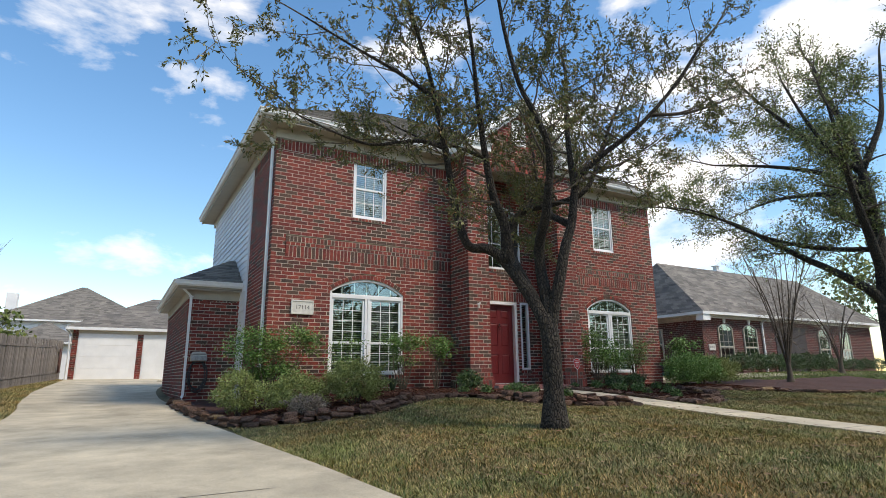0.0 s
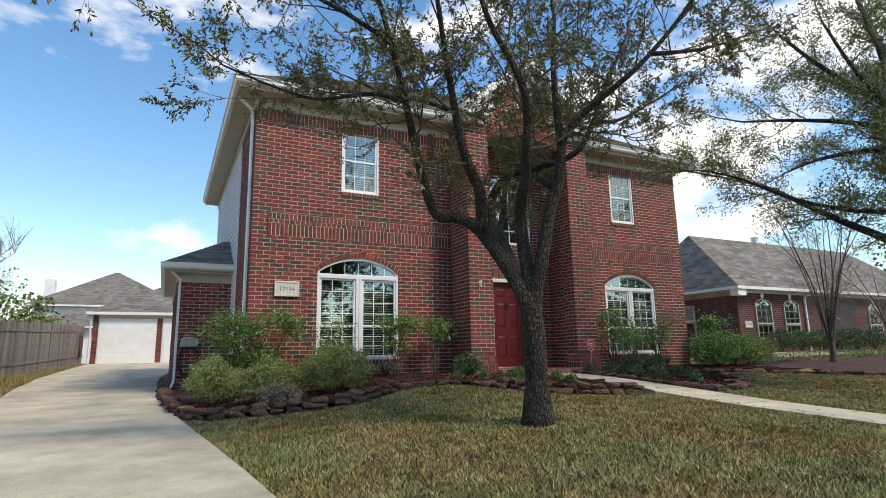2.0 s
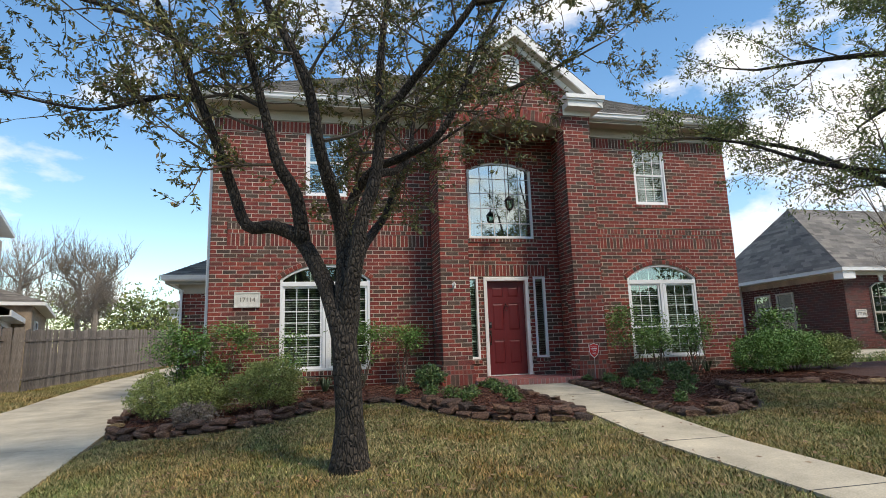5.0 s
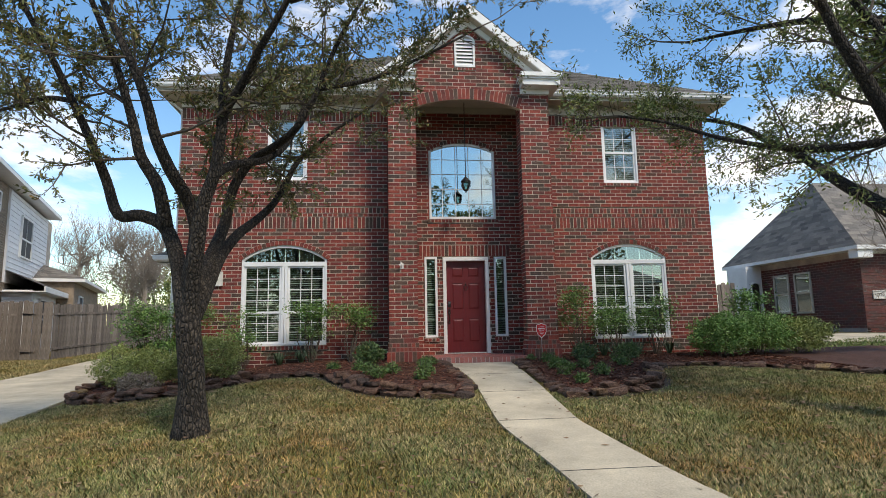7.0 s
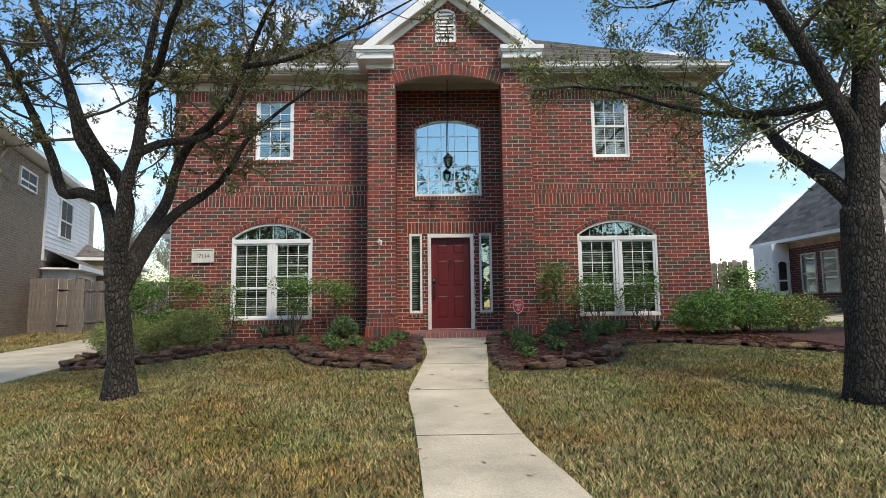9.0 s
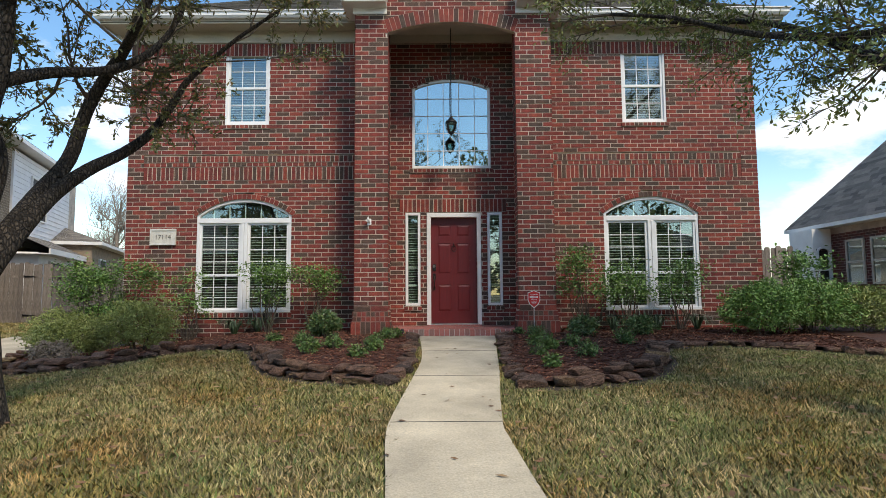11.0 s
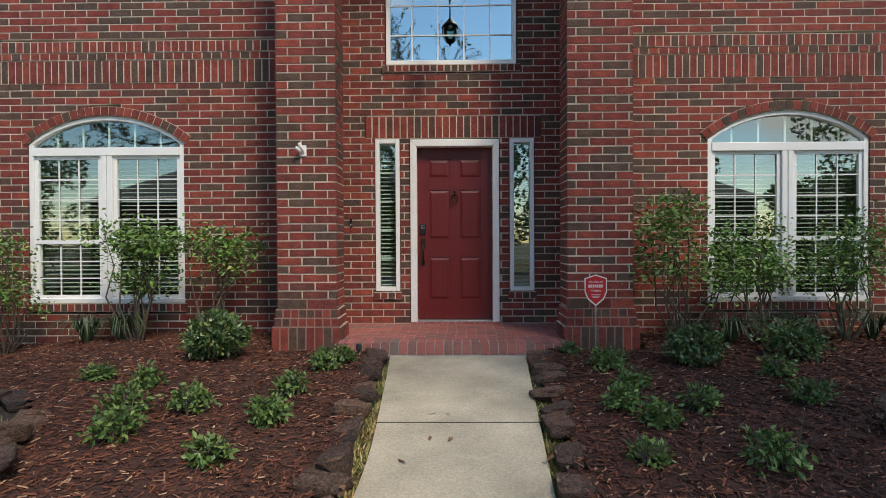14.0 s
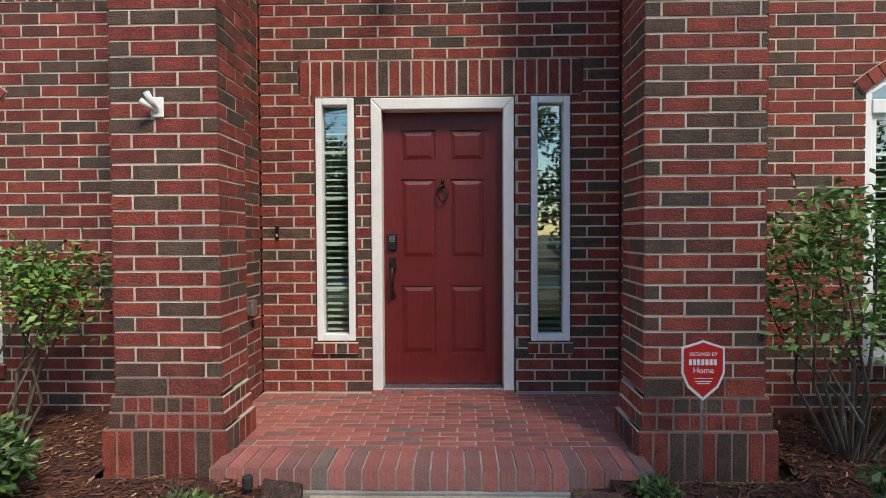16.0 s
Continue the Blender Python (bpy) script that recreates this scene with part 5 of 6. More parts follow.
def shrub(name, x, y, rx, ry, h, n, mat, size, label, group, seed, z0=0.0, stems=7, hollow=0.55, category="shrub"):
    """Stems from the base and sprays of small leaves near an uneven outline."""
    r = random.Random(seed)
    base = land(x, y) + 0.04
    s = thing(name, (x, y, base), label, category, group)
    g, lv = Geo(), Geo()
    if hollow < 0.15 and stems >= 9:
        # open shrub: each crooked stem carries its own spray of leaves
        for k in range(stems):
            a = r.uniform(0, 6.283)
            q = Vector((math.cos(a) * rx * r.uniform(0.15, 1.0), math.sin(a) * ry * r.uniform(0.15, 1.0), r.uniform(z0, h)))
            b0 = Vector((q.x * 0.12, q.y * 0.12, -0.06))
            m1 = b0.lerp(q, 0.4) + rand_dir(r) * 0.10 * Vector((1, 1, 0)).length
            m2 = b0.lerp(q, 0.75) + rand_dir(r) * 0.07
            g.tube([b0, m1, m2, q], [0.013, 0.009, 0.006, 0.002], 5)
            for j in range(6):
                f = m2.lerp(q, r.random())
                g.tube([f, f + rand_dir(r, 0.5) * 0.13], [0.004, 0.0015], 3)
            for j in range(int(n * 3.2 / stems)):
                c = q + Vector((r.gauss(0, 0.15), r.gauss(0, 0.12), r.gauss(-0.02, 0.085)))
                leaf(lv, c, rand_dir(r, 0.6), rand_dir(r) + Vector((0, 0, 1.2)), size * r.uniform(0.7, 1.45), size * r.uniform(0.24, 0.4))
        part("stem_mass", g, "twig", s)["kind"] = "stuff"
        part("foliage", lv, mat, s)["kind"] = "stuff"
        return s
    for k in range(n):
        d = rand_dir(r)
        if d.z < -0.93:
            d.z = -d.z
        bump = 0.78 + 0.42 * noise.noise(d * 2.6 + Vector((seed, 0, 0))) + 0.24 * noise.noise(d * 6 + Vector((0, seed, 0)))
        rad = bump * (hollow + (1 - hollow) * r.random() ** 0.5)
        c = Vector((d.x * rx * rad, d.y * ry * rad, z0 + (h - z0) * (0.5 + 0.5 * d.z * rad)))
        for q in range(3):
            dd = (d * 0.6 + rand_dir(r)).normalized()
            leaf(lv, c + rand_dir(r) * size * 0.7, dd, rand_dir(r), size * r.uniform(0.7, 1.4), size * r.uniform(0.2, 0.34))
    for k in range(stems):
        a = r.uniform(0, 6.283)
        t = Vector((math.cos(a) * rx * r.uniform(0.2, 0.7), math.sin(a) * ry * r.uniform(0.2, 0.7), h * r.uniform(0.6, 0.9)))
        st = Vector((math.cos(a), math.sin(a), 0)) * 0.04
        mid = st.lerp(t, 0.45) + rand_dir(r) * 0.04
        g.tube([st - Vector((0, 0, 0.06)), mid, t], [0.011, 0.008, 0.003], 5)
        for j in range(5):
            f = mid.lerp(t, r.random())
            g.tube([f, f + rand_dir(r, 0.5) * 0.1 + Vector((0, 0, 0.08))], [0.004, 0.0015], 3)
    part("stem_mass", g, "twig", s)["kind"] = "stuff"
    part("foliage", lv, mat, s)["kind"] = "stuff"
    return s


GR = "shrubs in the flower beds"
shrub("boxwood_shrub", -4.95, -1.75, 0.70, 0.60, 0.86, 4200, "olive", 0.034, "rounded light green small-leaved shrub in mulch", GR, 1)
shrub("boxwood_shrub", -6.05, -1.70, 0.72, 0.58, 0.72, 3800, "olive", 0.034, "rounded olive green small-leaved shrub in mulch", GR, 2)
shrub("boxwood_shrub", -6.85, -0.9, 0.50, 0.65, 0.86, 2600, "olive", 0.034, "leggy green shrub beside the driveway", GR, 3)
shrub("lavender_shrub", -6.0, -2.22, 0.42, 0.24, 0.36, 1300, "pale_bark", 0.03, "low grey twiggy shrub behind the stones", GR, 4)
shrub("tall_shrub", -6.22, -0.55, 0.80, 0.42, 1.50, 2600, "bushleaf", 0.045, "tall green shrub with bare stems against brick", GR, 5, z0=0.60, stems=26, hollow=0.1)
shrub("leggy_shrub", -4.75, -0.55, 0.36, 0.28, 1.3, 400, "bushleaf", 0.045, "sparse leggy shrub below the window", GR, 6, z0=0.5, hollow=0.1, stems=12)
shrub("leggy_shrub", -3.35, -0.55, 0.45, 0.30, 1.2, 640, "bushleaf", 0.048, "leggy green shrub below the window", GR, 7, z0=0.6, hollow=0.1, stems=12)
shrub("leggy_shrub", -2.55, -0.60, 0.5, 0.30, 1.12, 420, "bushleaf", 0.048, "flat-topped leggy shrub with a slanting stem", GR, 8, z0=0.75, hollow=0.1, stems=9)
shrub("indian_hawthorn", -2.15, -1.38, 0.32, 0.30, 0.43, 620, "darkleaf", 0.055, "low glossy dark green shrub in mulch", GR, 9)
shrub("leggy_shrub", 2.25, -0.75, 0.55, 0.38, 1.4, 720, "bushleaf", 0.050, "leggy green shrub with bare branching stems", GR, 10, z0=0.6, hollow=0.1, stems=14)
shrub("leggy_shrub", 3.05, -0.62, 0.45, 0.32, 1.2, 560, "bushleaf", 0.048, "leggy green shrub before the window", GR, 11, z0=0.6, hollow=0.1, stems=12)
shrub("leggy_shrub", 3.95, -0.60, 0.42, 0.30, 1.2, 560, "bushleaf", 0.048, "leggy green shrub before the window", GR, 12, z0=0.6, hollow=0.1, stems=12)
shrub("indian_hawthorn", 2.0, -1.62, 0.28, 0.26, 0.34, 430, "darkleaf", 0.05, "low glossy dark green shrub in mulch", GR, 13)
shrub("indian_hawthorn", 2.95, -1.40, 0.28, 0.26, 0.31, 380, "darkleaf", 0.05, "low glossy dark green shrub in mulch", GR, 14)
for k, (x, y, rx, h) in enumerate(((4.9, -1.5, 0.78, 0.90), (5.8, -1.35, 0.85, 0.92), (6.75, -1.2, 0.90, 0.84))):
    shrub("hedge_shrub", x, y, rx, 0.65, h, 3200, "bushleaf" if k < 2 else "olive", 0.045, "dense rounded green hedge shrub", "hedge by the house corner", 20 + k)
shrub("tall_shrub", 6.2, -0.6, 0.50, 0.4, 1.5, 420, "bushleaf", 0.07, "open broad-leaved shrub rising above the hedge", GR, 25, z0=0.5, hollow=0.1, stems=12)
SM = ((-2.31, -2.25, .16), (-2.1, -2.85, .2), (-1.75, -2.75, .17), (-1.17, -2.95, .16), (-1.18, -2.4, .16), (-1.1, -1.75, .17), (-1.0, -1.5, .14), (-1.95, -3.2, .2), (-1.3, -3.5, .15), (-2.75, -2.1, .14),
      (1.23, -1.8, .2), (1.24, -2.35, .16), (1.54, -2.75, .16), (1.19, -3.0, .16), (2.32, -2.62, .17), (1.0, -4.2, .14), (1.56, -3.55, .2), (1.05, -2.75, .16), (2.5, -1.95, .16), (0.95, -3.5, .12), (-1.15, -1.4, .08), (1.02, -1.25, .10))
for k, (x, y, rr) in enumerate(SM):
    shrub("perennial_plant", x, y, rr * 0.88, rr * 0.88, rr, 120, "herb", 0.042, "small bright green perennial growing in mulch", "young perennials", 40 + k, stems=3, hollow=0.1, category="plant")


def strap_clump(x, y, h, n, seed):
    r = random.Random(seed)
    t = thing("liriope_clump", (x, y, land(x, y) + 0.04), "dark green clump of arching strap leaves", "plant", "liriope clumps")
    g = Geo()
    for k in range(n):
        a, l = r.uniform(0, 6.283), h * r.uniform(0.8, 1.4)
        d = Vector((math.cos(a), math.sin(a), 0))
        sd = Vector((-d.y, d.x, 0)) * 0.006
        p = d * 0.03
        pts = [p, p + d * l * 0.25 + Vector((0, 0, l * 0.6)), p + d * l * 0.6 + Vector((0, 0, l * 0.62)), p + d * l * 0.9 + Vector((0, 0, l * 0.3))]
        for i in range(3):
            w0, w1 = (1, 1, 0.7, 0.1)[i], (1, 1, 0.7, 0.1)[i + 1]
            g.quad(pts[i] - sd * w0, pts[i] + sd * w0, pts[i + 1] + sd * w1, pts[i + 1] - sd * w1)
    part("leaves", g, "liriope", t)


for k, (x, y) in enumerate(((-3.55, -0.45), (2.75, -0.7), (3.1, -0.95), (3.6, -0.5), (4.3, -0.5), (-4.0, -0.35))):
    strap_clump(x, y, 0.34, 90, k)

# small path lights
for x, y in ((-0.9, -1.22), (1.02, -1.20)):
    pl = thing("path_light", (x, y, land(x, y) + 0.03), "small black plastic path light stuck in the mulch", "path light", "path lights")
    part("stake", Geo().tube([(0, 0, -0.05), (0, 0, 0.05)], 0.008, 6), "rubber", pl)
    part("head", Geo().tube([(0, 0, 0.05), (0, 0, 0.06), (0, 0, 0.11), (0, 0, 0.115)], [0.02, 0.026, 0.026, 0.02], 10), "rubber", pl)


# ---------- trees ----------
def grow(name, base, trunk, limbs, seed, bark, leafmat, leaf_size, spread, per_twig, label, droop=0.0, sides=9, twigmat="twig", dens=0.34, low=1.9, fine=6, jitter=0.03, apart=False):
    """A trunk and limbs along given lines; from the limbs grow branches, from these twigs, and on the twigs leaves."""
    r = random.Random(seed)
    t = thing(name, base, label, "tree")
    o = Vector(base)
    g = Geo()
    g.smooth = True
    br, lv = Geo(), Geo()

    def line(pts, n=4):
        return smooth_path(pts, n)
    pts = line(trunk[0])
    k = len(pts)
    g.tube([p - o for p in pts], [trunk[1] + (trunk[2] - trunk[1]) * min(1, i / (k - 1)) + 0.07 * max(0, 1 - i / 3.0) for i in range(k)], 14)
    twigs = []

    def side_branch(p, d, length, radius, level):
        n = 4
        pts, q = [p], p.copy()
        d = d.normalized()
        for i in range(n):
            d = (d + rand_dir(r) * 0.28 + Vector((0, 0, 0.10 - droop))).normalized()
            q = q + d * length / n
            pts.append(q.copy())
        (br).tube([a - o for a in pts], [radius * (1 - 0.8 * i / n) for i in range(n + 1)], 5 if level == 1 else 3, False)
        if level < 3:
            m = fine if level == 1 else 4
            for i in range(m):
                f = r.uniform(0.25, 1.0)
                j = min(int(f * n), n - 1)
                s = pts[j].lerp(pts[j + 1], f * n - j)
                side_branch(s, (pts[j + 1] - pts[j]).normalized() + rand_dir(r) * 0.95, length * r.uniform(0.35, 0.6), radius * 0.5, level + 1)
        if level >= 2:
            twigs.append(pts)
    for lp, r0, r1 in limbs:
        pts = line([Vector(p) for p in lp])
        k = len(pts)
        stem = Geo() if apart else g
        stem.smooth = True
        stem.tube([p - o for p in pts], [r0 + (r1 - r0) * (i / (k - 1)) ** 0.8 for i in range(k)], sides)
        if apart:
            part("stem", stem, bark, t)
        d = 0.0
        for a, b in zip(pts, pts[1:]):
            d += (b - a).length
            f = pts.index(a) / k
            if d > dens * (1.25 - 0.5 * f) and a.z > low:
                d = 0.0
                out = rand_dir(r, 0.6)
                side_branch(a, (b - a).normalized() * 0.55 + out, r.uniform(0.6, 1.15) * spread, (r0 + (r1 - r0) * f) * 0.27 + 0.003, 1)
        side_branch(pts[-1], (pts[-1] - pts[-2]), spread, r1, 1)
    for pts in twigs:
        for i in range(per_twig):
            j = r.randrange(1, len(pts))
            p = pts[j - 1].lerp(pts[j], r.random()) - o + rand_dir(r) * jitter * r.random()
            leaf(lv, p, (rand_dir(r) + (pts[j] - pts[j - 1]).normalized() * 0.7 - Vector((0, 0, 0.25))).normalized(), rand_dir(r), leaf_size * r.uniform(0.7, 1.3), leaf_size * r.uniform(0.14, 0.22))
    part("trunk", g, bark, t)
    part("branchwork", br, twigmat, t)["kind"] = "stuff"
    if per_twig:
        part("crown", lv, leafmat, t)["kind"] = "stuff"
    return t


tz = land(-3.85, -6.08)
F = (-3.90, -6.13, 0.80)
grow("oak_tree", (-3.85, -6.08, tz), ([(-3.85, -6.08, tz - 0.05), (-3.86, -6.10, 0.3), (-3.90, -6.14, 0.8), (-3.92, -6.10, 1.15)], 0.138, 0.115), [
    ([F, (-3.98, -6.10, 1.12), (-4.10, -5.93, 1.5), (-4.33, -5.74, 1.94), (-4.6, -5.72, 2.08), (-4.87, -5.68, 2.10), (-5.03, -5.66, 2.5), (-5.19, -5.76, 2.96), (-5.35, -5.88, 3.38), (-5.52, -6.0, 3.8), (-5.75, -6.15, 4.3), (-6.1, -6.3, 5.0)], 0.108, 0.022),
    ([(-4.31, -5.76, 1.92), (-4.38, -5.86, 2.38), (-4.56, -5.9, 2.7), (-4.65, -5.9, 3.04), (-4.74, -5.94, 3.38), (-4.83, -6.0, 3.71), (-4.95, -6.1, 4.1), (-5.15, -6.3, 4.7), (-5.4, -6.5, 5.4)], 0.082, 0.02),
    ([F, (-3.91, -6.12, 1.3), (-3.90, -6.0, 1.84), (-3.97, -6.1, 2.17), (-4.07, -6.36, 2.43), (-4.16, -6.54, 2.72), (-4.21, -6.66, 3.02), (-4.30, -6.74, 3.32), (-4.46, -6.74, 3.65), (-4.68, -6.68, 4.1), (-4.9, -6.7, 4.8), (-5.1, -6.8, 5.5)], 0.098, 0.02),
    ([F, (-3.87, -6.18, 1.2), (-3.80, -6.28, 1.65), (-3.74, -6.34, 2.05), (-3.62, -6.38, 2.42), (-3.57, -6.40, 2.78), (-3.52, -6.44, 3.05), (-3.3, -6.6, 3.32), (-3.08, -6.88, 3.55), (-2.85, -7.1, 3.8), (-2.5, -7.4, 4.3), (-2.2, -7.7, 4.9)], 0.098, 0.018),
    ([(-3.56, -6.42, 2.9), (-3.56, -6.36, 3.45), (-3.5, -6.28, 4.1), (-3.38, -6.2, 4.8), (-3.3, -6.0, 5.5)], 0.055, 0.016),
    ([(-3.64, -6.37, 2.38), (-3.55, -5.95, 2.62), (-3.3, -5.6, 2.78), (-3.1, -5.3, 3.05), (-3.0, -5.0, 3.45), (-2.9, -4.8, 4.0), (-2.7, -4.5, 4.8)], 0.058, 0.016),
    ([F, (-3.86, -6.0, 1.15), (-3.86, -5.62, 1.6), (-3.82, -5.25, 2.05), (-3.76, -5.12, 2.55), (-3.52, -5.2, 2.9), (-3.2, -5.5, 2.98), (-2.88, -5.84, 3.1), (-2.67, -5.94, 3.43), (-2.5, -5.97, 3.85), (-2.3, -6.0, 4.3), (-1.9, -6.0, 5.0)], 0.095, 0.018),
    ([F, (-3.82, -5.97, 1.12), (-3.77, -5.58, 1.60), (-3.66, -5.23, 1.94), (-3.5, -4.9, 2.2), (-3.33, -4.71, 2.46), (-3.2, -4.56, 2.79), (-3.06, -4.5, 3.1), (-2.83, -4.47, 3.34), (-2.5, -4.5, 3.6), (-2.0, -4.5, 3.95)], 0.090, 0.016),
    ([(-5.34, -5.87, 3.36), (-5.65, -5.8, 3.42), (-5.95, -5.75, 3.36), (-6.35, -5.7, 3.27), (-6.8, -5.75, 3.3), (-7.3, -5.8, 3.4)], 0.034, 0.010),
    ([(-5.6, -6.05, 3.95), (-6.1, -6.0, 4.2), (-6.7, -6.1, 4.3), (-7.4, -6.2, 4.45)], 0.034, 0.010),
    ([(-4.72, -5.94, 3.3), (-5.0, -5.6, 3.55), (-5.3, -5.2, 3.75), (-5.7, -4.8, 4.1)], 0.032, 0.010),
    ([(-2.75, -7.15, 3.9), (-2.2, -7.3, 4.0), (-1.6, -7.3, 4.25), (-0.9, -7.3, 4.6)], 0.030, 0.010),
    ([(-2.62, -5.95, 3.55), (-2.0, -5.8, 3.75), (-1.3, -5.7, 4.15), (-0.6, -5.6, 4.6)], 0.036, 0.010),
], 11, "bark", "oakleaf", 0.06, 1.25, 15, "oak with dark furrowed bark and sparse small leaves on the lawn", dens=0.25, low=2.65)

bz = land(3.94, -6.9)
H = (3.97, -6.88, 1.6)
grow("live_oak_tree", (3.94, -6.9, bz), ([(3.94, -6.9, bz - 0.05), (3.94, -6.9, 0.5), (3.95, -6.9, 1.1), H], 0.22, 0.175), [
    ([H, (3.80, -6.74, 1.9), (3.75, -6.4, 2.2), (3.76, -6.06, 2.46), (3.98, -5.45, 2.85), (4.05, -4.98, 3.2), (3.88, -4.7, 3.45), (3.81, -4.32, 3.77), (3.6, -3.9, 4.05), (3.1, -3.6, 4.2), (2.4, -3.4, 4.3)], 0.105, 0.02),
    ([(3.95, -6.9, 0.95), H, (4.08, -6.88, 2.4), (4.2, -6.85, 3.4), (4.4, -6.7, 4.5), (4.5, -6.5, 5.5), (4.6, -6.2, 6.6), (4.7, -6.0, 7.4)], 0.195, 0.03),
    ([(4.12, -6.87, 2.68), (3.95, -6.8, 2.74), (3.74, -6.55, 2.77), (3.5, -6.3, 2.8), (3.3, -5.9, 2.92), (3.12, -5.4, 3.15), (2.8, -5.0, 3.4), (2.3, -4.7, 3.7), (1.7, -4.4, 3.9)], 0.068, 0.018),
    ([(4.4, -6.7, 4.5), (4.0, -6.0, 5.4), (3.6, -5.4, 6.3), (3.2, -5.0, 7.1)], 0.08, 0.02),
    ([(4.45, -6.6, 4.9), (5.2, -5.5, 5.8), (5.9, -4.6, 6.6), (6.5, -3.9, 7.2)], 0.08, 0.02),
    ([H, (3.95, -6.9, 2.3), (3.75, -6.92, 2.75), (3.4, -6.95, 3.4), (3.1, -7.0, 3.85), (2.7, -7.1, 4.6), (2.5, -7.1, 5.4)], 0.13, 0.03),
    ([(4.3, -6.75, 4.0), (5.2, -5.4, 4.5), (6.1, -4.0, 4.9), (7.0, -2.6, 5.1)], 0.09, 0.02),
    ([(4.22, -6.8, 3.5), (5.0, -6.4, 4.0), (5.9, -5.9, 4.3), (6.8, -5.4, 4.6)], 0.09, 0.02),
    ([(4.1, -6.88, 2.4), (4.8, -7.1, 3.1), (5.7, -7.3, 3.7), (6.7, -7.5, 4.2)], 0.09, 0.02),
    ([(4.33, -6.75, 4.2), (3.9, -5.9, 4.7), (3.5, -5.1, 5.0), (3.0, -4.3, 5.2)], 0.07, 0.02),
    ([(4.4, -6.7, 4.5), (4.9, -7.0, 5.6), (5.3, -7.0, 6.6), (5.6, -7.0, 7.6)], 0.08, 0.02),
    ([(4.2, -6.85, 3.4), (3.7, -6.6, 4.6), (3.3, -6.3, 5.6), (3.0, -6.1, 6.5)], 0.07, 0.02),
], 23, "bark", "oakgreen", 0.070, 1.0, 13, "large live oak with dark bark and dense green leaves", dens=0.27, low=2.7, fine=6, jitter=0.20)


def crape(x, y, h, n, seed, label):
    r = random.Random(seed)
    z = land(x, y)
    limbs = []
    for k in range(n):
        a = 6.283 * k / n + r.uniform(-0.3, 0.3)
        d = Vector((math.cos(a), math.sin(a), 0))
        b = Vector((x, y, z + 0.35))
        limbs.append(([b, b + d * 0.16 + Vector((0, 0, h * 0.18)), b + d * r.uniform(0.35, 0.6) + Vector((0, 0, h * 0.42)), b + d * r.uniform(0.7, 1.25) + Vector((0, 0, h * r.uniform(0.62, 0.78)))], 0.032, 0.008))
    return grow("crape_myrtle", (x, y, z), ([(x, y, z - 0.05), (x, y, z + 0.3), (x, y, z + 0.6)], 0.085, 0.06), limbs, seed, "twig", "oakleaf", 0.05, 0.8, 0, label, twigmat="pale_bark", dens=0.17, low=z + 1.1, fine=7, apart=True)


crape(8.6, -2.3, 5.0, 13, 31, "bare pale-barked crape myrtle with many upright branches")
crape(14.6, -0.9, 3.4, 8, 32, "bare pale-barked crape myrtle beyond the first")


# ---------- garage, fences, neighbours ----------
def siding_wall(g, x0, x1, y, z0, z1, step=0.18):
    z = z0
    while z < z1:
        t = min(z + step, z1)
        n = len(g.v)
        g.v += [(x0, y - 0.02, z), (x1, y - 0.02, z), (x1, y, t), (x0, y, t), (x0, y, z), (x1, y, z)]
        g.f += [(n, n + 1, n + 2, n + 3), (n + 4, n + 5, n + 1, n)]
        z = t


def course_wall(g, x0, x1, y, z0, z1, r, bl=0.2435, ch=0.0826, holes=()):
    """Coarse brickwork facing -y in local coordinates."""
    k, z = 0, z0
    while z < z1 - 0.02:
        u = x0 - (bl / 2 if k % 2 else 0)
        while u < x1:
            a, b = max(u, x0), min(u + bl - 0.012, x1)
            if b - a > 0.03 and not any(h[0] < (a + b) / 2 < h[1] and h[2] < z + ch / 2 < h[3] for h in holes):
                g.quad((a, y, z + 0.006), (b, y, z + 0.006), (b, y, z + ch - 0.006), (a, y, z + ch - 0.006))
            u += bl
        z += ch
        k += 1


def roof_part(parent, quads, name="roof"):
    base = Geo()
    for a, b, c, d in quads:
        a, b, c, d = (Vector(p) for p in (a, b, c, d))
        nrm = (b - a).cross(d - a).normalized()
        n = max(1, int((d - a).length / 0.16))
        for i in range(n):
            p, q, p2, q2 = a.lerp(d, i / n), b.lerp(c, i / n), a.lerp(d, (i + 1.1) / n), b.lerp(c, (i + 1.1) / n)
            m = max(1, int((q - p).length / 0.34))
            off = random.random()
            cuts = [0.0] + [clamp((k + off) / m, 0, 1) for k in range(m)] + [1.0]
            for s, t in zip(cuts, cuts[1:]):
                if t - s > 0.002:
                    base.quad(p.lerp(q, s) + nrm * 0.008, p.lerp(q, t) + nrm * 0.008, p2.lerp(q2, t) + nrm * 0.002, p2.lerp(q2, s) + nrm * 0.002)
    return part(name, base, "shingle", parent)


